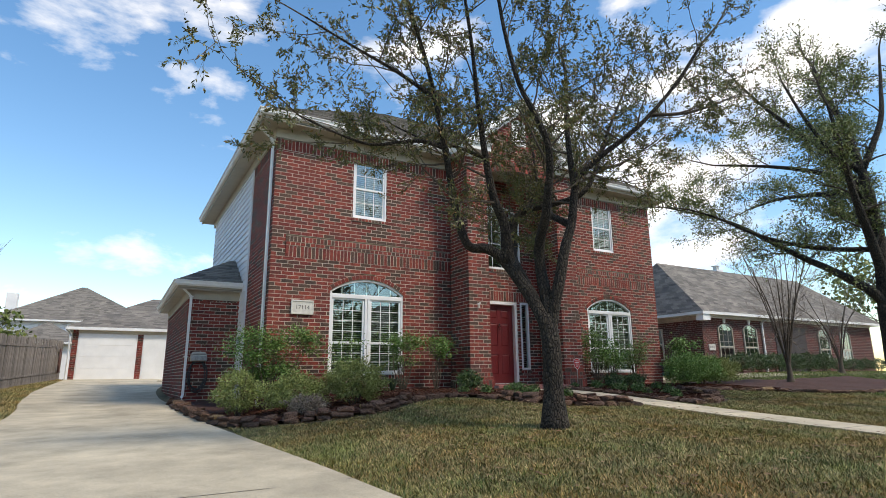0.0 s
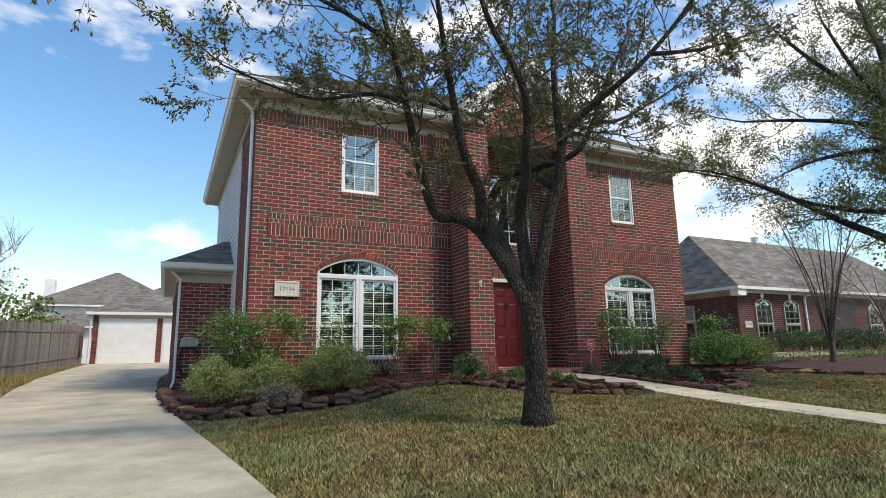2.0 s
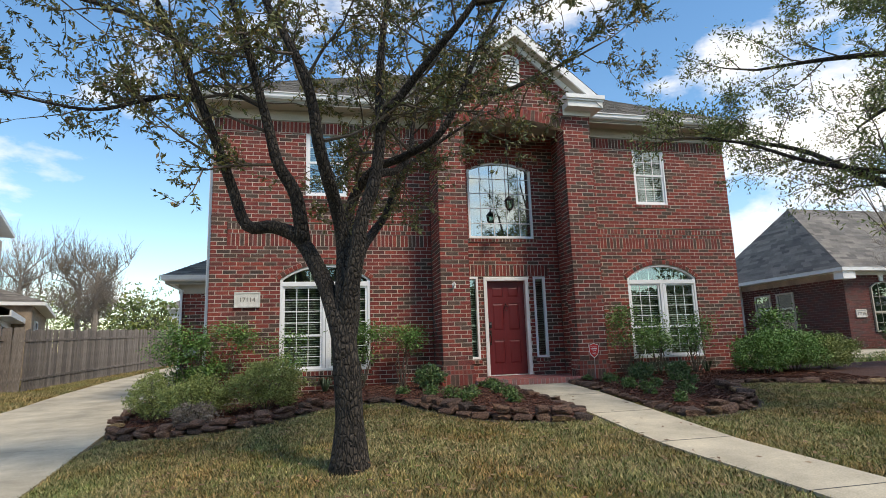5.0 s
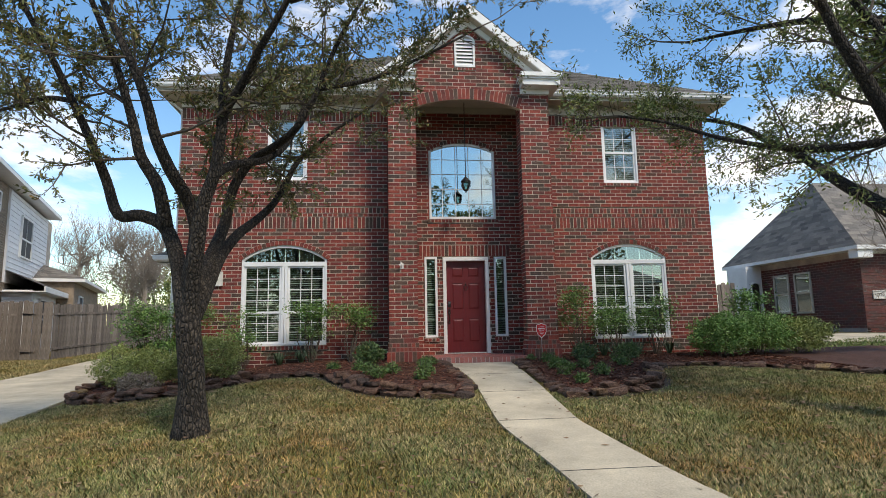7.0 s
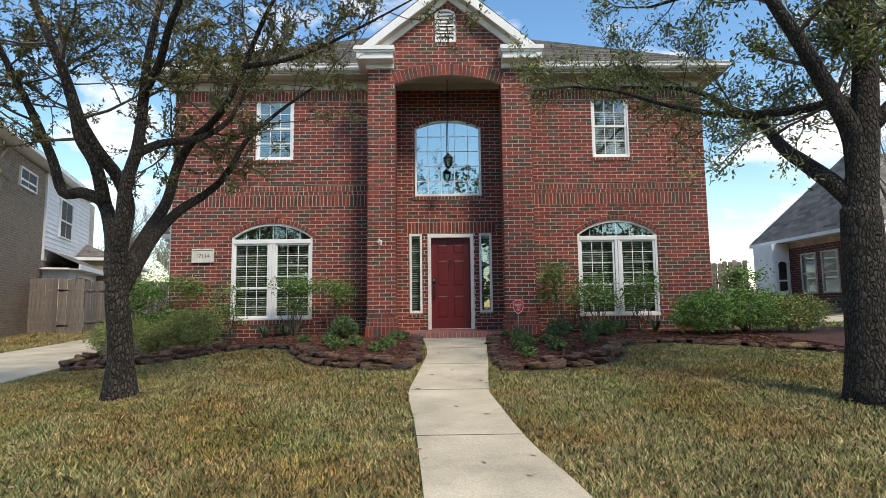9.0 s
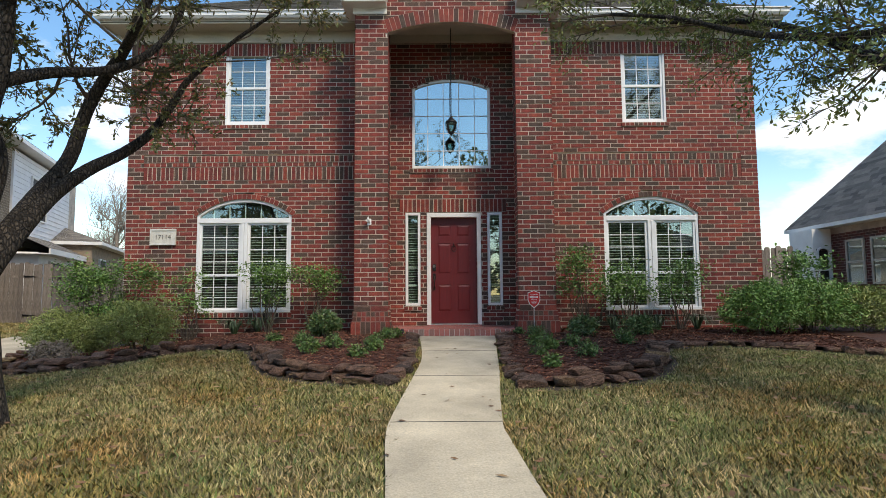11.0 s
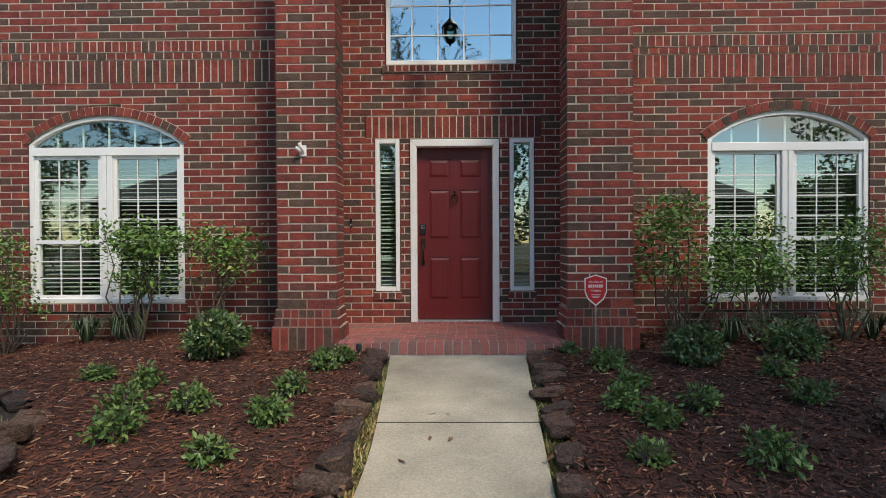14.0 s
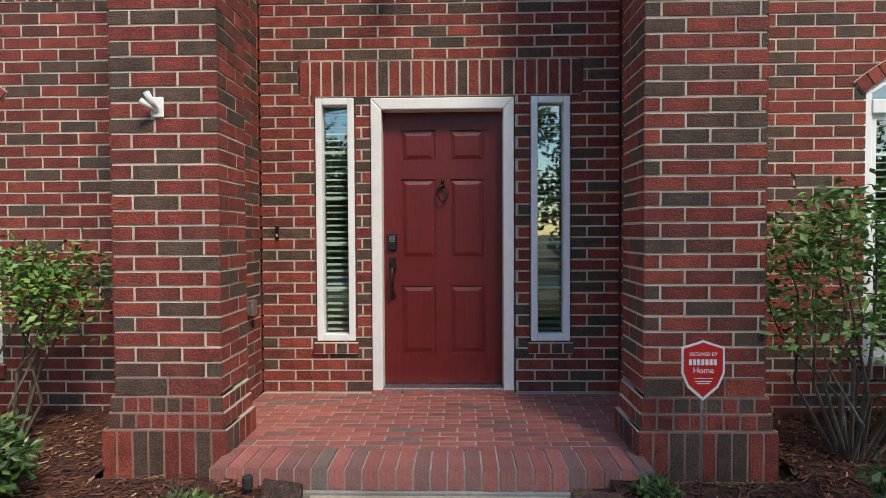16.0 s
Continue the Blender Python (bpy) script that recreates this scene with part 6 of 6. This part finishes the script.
def hip(parent, x0, x1, y0, y1, z, slope, ov=0.4, name="roof"):
    x0, x1, y0, y1 = x0 - ov, x1 + ov, y0 - ov, y1 + ov
    h = min(x1 - x0, y1 - y0) / 2
    if x1 - x0 >= y1 - y0:
        a, b = Vector((x0 + h, (y0 + y1) / 2, z + h * slope)), Vector((x1 - h, (y0 + y1) / 2, z + h * slope))
        q = [((x0, y0, z), (x1, y0, z), b, a), ((x1, y1, z), (x0, y1, z), a, b), ((x0, y1, z), (x0, y0, z), a, a), ((x1, y0, z), (x1, y1, z), b, b)]
    else:
        a, b = Vector(((x0 + x1) / 2, y0 + h, z + h * slope)), Vector(((x0 + x1) / 2, y1 - h, z + h * slope))
        q = [((x0, y0, z), (x1, y0, z), a, a), ((x1, y1, z), (x0, y1, z), b, b), ((x0, y1, z), (x0, y0, z), a, b), ((x1, y0, z), (x1, y1, z), b, a)]
    roof_part(parent, q, name)
    g = Geo()
    g.box(x0, x1, y0, y0 + 0.03, z - 0.13, z + 0.0).box(x0, x1, y1 - 0.03, y1, z - 0.13, z).box(x0, x0 + 0.03, y0 + 0.03, y1 - 0.03, z - 0.13, z).box(x1 - 0.03, x1, y0 + 0.03, y1 - 0.03, z - 0.13, z)
    g.box(x0 + 0.03, x1 - 0.03, y0 + 0.03, y1 - 0.03, z - 0.13, z - 0.10)
    part("fascia", g, "trim", parent)


# detached garage at the end of the driveway
gz_ = 0.36
gar = thing("garage", (0, 0, 0), "detached brick garage with two white doors and shingle roof", "garage")
GY = 19.4
g = Geo()
part("wall", Geo().box(-10.66, -3.4, GY + 0.02, 26, 0.0, 2.62), "mortar", gar)
rr = random.Random(4)
for a, b in ((-10.66, -10.43), (-7.98, -7.74), (-5.3, -3.4)):
    g = Geo()
    course_wall(g, a, b, GY - 0.02, gz_, 2.62, rr)
    part("brick_pier", g, "brick", gar)
g = Geo()
g.box(-10.45, -3.4, GY - 0.04, GY + 0.02, 2.5, 2.66)
part("header_board", g, "frieze", gar)
for a, b in ((-10.43, -7.98), (-7.74, -5.3)):
    d = part("garage_door", Geo().box(a, b, GY - 0.0, GY + 0.02, gz_, 2.5), "garage", gar, "white sectional garage door")
    for k in range(4):
        bevel(part("section", Geo().box(a + 0.04, b - 0.04, GY - 0.03, GY, gz_ + 0.004 + k * 0.53, gz_ + 0.530 + k * 0.53), "garage", d), 0.004)
hip(gar, -10.66, -3.4, GY, 26, 2.78, 0.52, 0.30)
part("downspout", Geo().tube([(-10.9, GY - 0.27, 2.7), (-10.75, GY - 0.06, 2.5), (-10.75, GY - 0.06, 0.2)], 0.04, 4), "trim", gar)


# weathered board fence with a gate
def board_fence(name, pts, h, label, seed, group="board fences"):
    r = random.Random(seed)
    f = thing(name, (pts[0][0], pts[0][1], 0), label, "fence", group)
    bm = Geo().prism([(0, 0), (0.136, 0), (0.136, h - 0.03), (0.11, h), (0.026, h), (0, h - 0.03)], -0.009, 0.009).mesh("board", M["fence"])
    for (x0, y0), (x1, y1) in zip(pts, pts[1:]):
        d = math.hypot(x1 - x0, y1 - y0)
        a = math.atan2(y1 - y0, x1 - x0)
        n = int(d / 0.142)
        for i in range(n):
            x, y = x0 + (x1 - x0) * i / n, y0 + (y1 - y0) * i / n
            b = new("board", bm)
            b.parent = f
            b.matrix_parent_inverse = Matrix.Translation((-pts[0][0], -pts[0][1], 0))
            b.matrix_basis = Matrix.LocRotScale((x, y, land(x, y) + r.uniform(-0.02, 0.03)), Euler((r.uniform(-0.01, 0.01), r.uniform(-0.012, 0.012), a)), (1, 1, r.uniform(0.985, 1.015)))
        for z in (0.35, 1.45):
            g = Geo().tube([(x0 - pts[0][0], y0 - pts[0][1] + 0.03, land(x0, y0) + z), (x1 - pts[0][0], y1 - pts[0][1] + 0.03, land(x1, y1) + z)], 0.045, 4)
            part("rail", g, "fence", f)
    return f


board_fence("board_fence", [(-12.35, 6.9), (-12.0, 11.0), (-11.5, 15.5), (-10.98, 19.3)], 1.75, "weathered grey cedar board fence along the driveway", 3)
gate = board_fence("fence_gate", [(-14.6, 6.9), (-12.38, 6.9)], 1.85, "weathered grey board gate with black strap hinges", 4)
for z in (0.25, 1.45):
    part("hinge", Geo().prism([(1.35, land(-13, 6.9) + z - 0.03), (1.75, land(-13, 6.9) + z), (1.35, land(-13, 6.9) + z + 0.03)], -0.03, -0.012), "black", gate, "black strap hinge")
board_fence("board_fence", [(5.95, 3.4), (8.6, 3.5)], 1.75, "pale grey board fence between the houses", 5)
hoop = thing("garden_hose", (-11.03, 18.55, 1.2), "faded red hose coiled on the fence", "hose")
g = Geo()
g.smooth = True
g.tube([(0.03 * math.sin(k * 1.1) + 0.05, (0.26 + 0.03 * math.sin(k * .37)) * math.sin(k * .35), (0.48 + 0.05 * math.sin(k * .29)) * math.cos(k * .35)) for k in range(110)], 0.018, 5)
part("coil", g, "hose", hoop)


def house_window(parent, x0, x1, z0, z1, y, frame="trim", glass="glass", arch=0.0, cols=2, rows=3, t=0.06):
    """A far window facing -y in local coordinates."""
    w = Geo()
    w.box(x0, x0 + t, y - 0.05, y + 0.03, z0, z1).box(x1 - t, x1, y - 0.05, y + 0.03, z0, z1).box(x0 + t, x1 - t, y - 0.05, y + 0.03, z0, z0 + t)
    zm = (z0 + z1) / 2 - 0.08
    w.box(x0 + t, x1 - t, y - 0.045, y + 0.03, zm - 0.03, zm + 0.03)
    if arch:
        strip(w, arc((x0 + x1) / 2, (x1 - x0) / 2, z1, arch, 8), arc((x0 + x1) / 2, (x1 - x0) / 2 - t, z1, arch - t * 0.8, 8), y - 0.05, y + 0.03)
    else:
        w.box(x0 + t, x1 - t, y - 0.05, y + 0.03, z1 - t, z1)
    win = part("window", w, frame, parent)
    g = Geo()
    if arch:
        pts = arc((x0 + x1) / 2, (x1 - x0) / 2 - 0.02, z1, arch, 8)
        g.v = [(x, y - 0.014, z) for x, z in pts] + [(x0 + 0.02, y - 0.014, z0), (x1 - 0.02, y - 0.014, z0)]
        g.f = [tuple(range(len(g.v)))]
    else:
        g.quad((x0, y - 0.014, z0), (x1, y - 0.014, z0), (x1, y - 0.014, z1), (x0, y - 0.014, z1))
    part("pane", g, glass, win)
    # dark sheet behind the glass, painted in place of an unlit room
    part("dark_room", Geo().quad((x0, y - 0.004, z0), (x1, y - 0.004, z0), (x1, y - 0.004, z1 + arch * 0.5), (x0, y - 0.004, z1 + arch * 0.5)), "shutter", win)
    if cols > 1:
        m = Geo()
        for i in range(1, cols):
            x = x0 + (x1 - x0) * i / cols
            m.box(x - 0.006, x + 0.006, y - 0.025, y - 0.012, z0, z1 + arch * 0.7)
        for i in range(1, rows):
            z = z0 + (z1 - z0) * i / rows
            m.box(x0 + t, x1 - t, y - 0.024, y - 0.013, z - 0.006, z + 0.006)
        part("grille", m, frame, win)


M["plum_brick"] = material("plum_brick", (0, 0, 0), 0.9, ramp=[(0, (0.10, 0.035, 0.03)), (0.5, (0.15, 0.05, 0.04)), (0.8, (0.08, 0.05, 0.045)), (1, (0.12, 0.06, 0.05))], scale=5, fine=80, vary=0.25, bump=0.4)


# brick neighbour on the far side of the hedge
NX, NY, NZ = 12.5, 3.2, 0.30
nb = thing("neighbour_house", (0, 0, 0), "one-storey dark red brick house with arched windows", "house")
part("wall", Geo().box(NX + 0.03, 27, NY + 0.03, 9.1, -0.2, 2.8), "mortar_grey", nb)
g = Geo()
course_wall(g, NX, 27, NY, NZ, 2.70, rr)
part("front_brick", g, "plum_brick", nb)["kind"] = "stuff"
part("frieze", Geo().box(NX - 0.02, 27, NY - 0.03, NY, 2.70, 2.80), "trim", nb)
g, s = Geo(), Geo()
course_wall(s, -9.1, -NY, 0, NZ + 0.15, 2.6, rr)
g.v = [(NX - y, -x, z) for x, y, z in s.v]
g.f = [tuple(q) for q in s.f]
part("side_brick", g, "plum_brick", nb)["kind"] = "stuff"
part("foundation", Geo().box(NX - 0.01, NX + 0.1, NY, 9.1, -0.2, NZ + 0.15), "foundation", nb)
for x in (13.5, 15.3, 21.5, 23.6):
    house_window(nb, x, x + 1.0, NZ + 0.55, 2.28, NY - 0.01, frame="frieze", arch=0.2, cols=3, rows=5, t=0.045)
    part("keystone", Geo().prism([(x + 0.44, 2.5), (x + 0.56, 2.5), (x + 0.6, 2.7), (x + 0.4, 2.7)], NY - 0.05, NY - 0.01), "trim", nb)
# flat dark panel: the recess is not built, its shadow is only painted
part("entry_shade_panel", Geo().box(17.8, 20.4, NY - 0.02, NY + 0.02, NZ, 2.5), "shutter", nb, "flat dark panel painted as a shadowed entry recess")
part("downspout", Geo().tube([(16.75, NY - 0.35, 2.8), (16.75, NY - 0.06, 2.6), (16.75, NY - 0.06, 0.3)], 0.05, 4), "trim", nb)
AX, AY, AZ = 13.7, 6.15, 5.66
E0, E1, B1, EZN = NX - 0.42, 27.4, 9.5, 2.92
roof_part(nb, [((E0, NY - 0.42, EZN), (E1, NY - 0.42, EZN), (26.0, AY, AZ), (AX, AY, AZ)), ((E0, B1, EZN), (E0, NY - 0.42, EZN), (AX, AY, AZ), (AX, AY, AZ)),
               ((E1, B1, EZN), (E0, B1, EZN), (AX, AY, AZ), (26.0, AY, AZ)), ((E1, NY - 0.42, EZN), (E1, B1, EZN), (26.0, AY, AZ), (26.0, AY, AZ))])
part("fascia", Geo().box(E0, E1, NY - 0.42, NY - 0.39, EZN - 0.12, EZN).box(E0, E0 + 0.03, NY - 0.39, B1, EZN - 0.12, EZN).box(E0 + 0.03, E1, NY - 0.39, B1, EZN - 0.12, EZN - 0.09), "trim", nb)
part("corner_return", Geo().box(NX - 0.36, NX + 0.12, NY - 0.36, NY - 0.02, 2.55, 2.8), "trim", nb)
for y0 in (5.2, 6.25):
    fr_ = Geo().box(NX - 0.05, NX, y0, y0 + 0.06, 0.95, 2.35).box(NX - 0.05, NX, y0 + 0.72, y0 + 0.78, 0.95, 2.35)
    for z in (0.95, 1.62, 2.29):
        fr_.box(NX - 0.05, NX, y0 + 0.06, y0 + 0.72, z, z + 0.06)
    sw = part("window", fr_, "frieze", nb)
    part("pane", Geo().quad((NX - 0.02, y0 + 0.75, 0.98), (NX - 0.02, y0 + 0.03, 0.98), (NX - 0.02, y0 + 0.03, 2.32), (NX - 0.02, y0 + 0.75, 2.32)), "glass", sw)
    # same dark sheet for the unlit room behind this pane
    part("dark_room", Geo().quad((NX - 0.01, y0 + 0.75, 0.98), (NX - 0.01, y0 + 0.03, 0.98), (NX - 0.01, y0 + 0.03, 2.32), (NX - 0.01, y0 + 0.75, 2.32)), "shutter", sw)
bay = part("bay", Geo().box(NX - 0.62, NX, 7.7, 8.9, 0.75, 2.78), "trim", nb, "white boxed bay with an arched window")
house_window(nb, NX - 0.52, NX - 0.08, 1.0, 2.05, 7.69, arch=0.14, cols=1)
ch = part("chimney", Geo().box(19.6, 20.15, 6.9, 7.4, 4.4, 6.0), "siding", nb, "white boxed chimney")
part("chimney_cap", Geo().box(19.75, 20.0, 7.05, 7.25, 6.0, 6.22).box(19.7, 20.05, 7.0, 7.3, 6.22, 6.25), "steel", ch)
plaque((13.0, NY - 0.03, 1.45), "17110", 0.42, 0.26)
for k in range(6):
    shrub("clipped_shrub", 13.2 + k * 1.25, 2.1, 0.7, 0.55, 0.85, 900, "darkleaf", 0.06, "clipped rounded green shrub along the neighbour's wall", "clipped shrubs", 70 + k)
for k in range(4):
    shrub("clipped_shrub", 20.8 + k * 1.3, 2.1, 0.7, 0.5, 0.65, 380, "darkleaf", 0.06, "low clipped dark green shrub by the far windows", "clipped shrubs", 80 + k)
gh = thing("garden_hose", (NX - 0.15, 5.2, 0.55), "green hose coiled on the neighbour's wall", "hose")
g = Geo()
g.tube([(0.02 * math.sin(k), 0.22 * math.sin(k * .4), 0.22 * math.cos(k * .4)) for k in range(60)], 0.02, 5)
part("coil", g, "greenhose", gh)
structure(ribbon([(8.8, 3.2), (9.2, 1.2), (10.2, -0.2), (12.5, -1.0), (20.0, -1.3)], [(11.6, 3.2), (11.7, 2.2), (12.2, 1.0), (13.5, 0.4), (20.0, 0.2)], "neighbour_drive", 0.006), "pale concrete drive before the neighbouring house", "driveway")
rh = thing("rear_house", (0, 0, 0), "low house with grey shingle roof beyond the fence", "house")
part("wall", Geo().box(5, 16, 24, 32, -0.2, 2.8), "tan_brick", rh)
hip(rh, 5, 16, 24, 32, 2.8, 0.35)

# two-storey neighbour across the driveway, turned away a little
nl = thing("neighbour_house", (-13.3, 4.2, 0), "two-storey tan brick house with white siding upstairs", "house")
turn = math.atan2(9.7, -3.4)      # its side wall runs this way
nl.rotation_euler = (0, 0, turn)
# local: x runs along the wall away from the street, the wall faces -y
part("wall", Geo().box(-2, 11.4, 0.03, 9, -0.5, 5.75), "mortar", nl)
g = Geo()
course_wall(g, -2.0, 3.9, 0, -0.3, 5.7, rr)
part("side_brick", g, "tan_brick", nl)["kind"] = "stuff"
g = Geo()
siding_wall(g, 3.9, 10.2, -0.03, 2.5, 5.7)
g.box(3.85, 3.97, -0.07, 0.0, 2.5, 5.7)
part("siding", g, "siding", nl, "white lap siding")
# panes on this house are plain dark sheets, the rooms' darkness put in colour
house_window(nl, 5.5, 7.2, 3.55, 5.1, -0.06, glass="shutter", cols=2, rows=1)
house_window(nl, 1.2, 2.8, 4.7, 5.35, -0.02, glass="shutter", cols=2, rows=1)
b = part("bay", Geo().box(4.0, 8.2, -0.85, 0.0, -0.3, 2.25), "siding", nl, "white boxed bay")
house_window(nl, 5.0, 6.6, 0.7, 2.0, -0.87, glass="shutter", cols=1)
roof_part(nl, [((3.7, -1.25, 2.35), (9.0, -1.25, 2.35), (9.0, 0.0, 2.95), (3.9, 0.0, 2.95))], "bay_roof")
part("bay_fascia", Geo().box(3.7, 9.0, -1.27, -1.22, 2.17, 2.36).box(3.7, 9.0, -1.22, 0, 2.17, 2.2), "trim", nl)
hip(nl, -2, 10.2, 0, 9, 5.95, 0.5, 0.45)
part("rear_wing", Geo().box(8.2, 15.9, -1.45, 6, -0.3, 2.9), "tan_brick", nl)
house_window(nl, 9.3, 10.4, 1.25, 2.35, -1.47, glass="shutter", cols=1)
hip(nl, 8.4, 15.9, -1.45, 6, 2.98, 0.4, 0.4, "rear_roof")
part("foundation", Geo().box(-2, 3.9, -0.02, 0.03, -0.6, -0.3), "foundation", nl)
rc = part("rear_chimney", Geo().box(13.0, 13.8, 1.2, 1.9, 3.4, 5.0), "tan_brick", nl)

# white house far behind the garage
bh = thing("far_house", (0, 0, 0), "white two-storey house with grey hip roof behind the garage", "house")
part("wall", Geo().box(-17, -6.6, 42, 52, 0, 4.9), "siding", bh)
hip(bh, -17, -6.6, 42, 52, 5.0, 0.62, 0.5)
part("low_wall", Geo().box(-15.4, -11.2, 36.4, 42, 0, 2.9), "siding", bh)
hip(bh, -15.4, -11.2, 36.4, 42.5, 3.0, 0.6, 0.5, "low_roof")
part("chimney", Geo().box(-17.7, -16.9, 50, 51, 4, 8.0), "siding", bh)


# far trees
def far_tree(x, y, h, w, seed, mat, label, n=900, low=0.3):
    r = random.Random(seed)
    t = thing("far_tree", (x, y, land(x, y)), label, "tree", "trees beyond the houses")
    g, lv = Geo(), Geo()
    g.tube([(0, 0, -0.2), (0.1, 0, h * 0.4), (0, 0.1, h * 0.85)], [0.22, 0.15, 0.03], 7)
    for k in range(26):
        z = h * r.uniform(low, 0.85)
        d = rand_dir(r, 0.4)
        e = Vector((0, 0, z)) + d * w * r.uniform(0.5, 1) + Vector((0, 0, h * 0.1))
        g.tube([(0, 0, z), e], [0.05, 0.01], 4)
        for q in range(13 if n <= 26 else 7):
            s = Vector((0, 0, z)).lerp(e, r.uniform(0.3, 1))
            s2 = s + rand_dir(r) * 0.5 + Vector((0, 0, 0.6))
            g.tube([s, s2], [0.016, 0.008], 3)
            for _ in range(4 if n <= 26 else 0):
                g.tube([s.lerp(s2, r.random()), s2 + rand_dir(r) * 0.45 + Vector((0, 0, 0.45))], [0.009, 0.004], 3)
        for q in range(n // 26):
            s = e + rand_dir(r) * w * 0.3
            leaf(lv, s, rand_dir(r), rand_dir(r), 0.3, 0.11)
    part("trunk", g, "twig" if n > 26 else "pale_bark", t)
    if n > 26:
        part("crown", lv, mat, t)


for k, (x, y, h, w, m, n) in enumerate(((-16.6, 24, 6.4, 2.2, "oakleaf", 26), (-18.6, 27, 6.8, 2.6, "oakleaf", 26), (-20.5, 24, 6.6, 2.6, "oakleaf", 26), (-15.8, 33, 2.7, 1.8, "oakgreen", 1500), (-19, 40, 5.2, 2.6, "oakgreen", 1500), (-30, 60, 7, 4, "oakgreen", 1500), (-38, 70, 8, 5, "oakgreen", 1500), (-24, 62, 7, 4, "oakgreen", 1500),
                                      (24, 44, 7, 2.4, "oakgreen", 1800), (15.5, 38, 6.0, 1.6, "oakgreen", 1500), (26, 14.8, 6, 2.0, "oakleaf", 700), (34, 5, 7, 3, "oakgreen", 1500))):
    far_tree(x, y, h, w, 100 + k, m, "tree beyond the roofs" if n > 26 else "bare winter tree beyond the roofs", n)

# the other side of the street, seen in the panes
road = Geo().quad((-80, -24, -0.80), (80, -24, -0.80), (80, -16.5, -0.76), (-80, -16.5, -0.76))
M["asphalt"] = material("asphalt", (0.055, 0.054, 0.052), 0.9, scale=1, fine=80, vary=0.3, bump=0.4)
structure(part("road", road, "asphalt"), "grey street before the lawn", "road")
for k, x in enumerate((-22, -3, 17, 38, 60, 84)):
    oh = thing("opposite_house", (x, -38, -0.8), "plain brick house across the street", "house", "houses across the street")
    part("wall", Geo().box(-7, 7, -10, 0, 0, 5.2), "plum_brick", oh)
    hip(oh, -7, 7, -10, 0, 5.3, 0.6)
for k, (x, y) in enumerate(((-12, -29), (8, -28.5), (24, -29), (-28, -30), (-2.5, -27), (2.5, -30), (-7, -31), (14, -30), (31, -27), (42, -26), (53, -27), (66, -26), (80, -28))):
    far_tree(x, y, 10.5 if abs(x) < 4 else 8.5, 3.2, 130 + k, "oakgreen", "street tree across the road", 4200, 0.08)
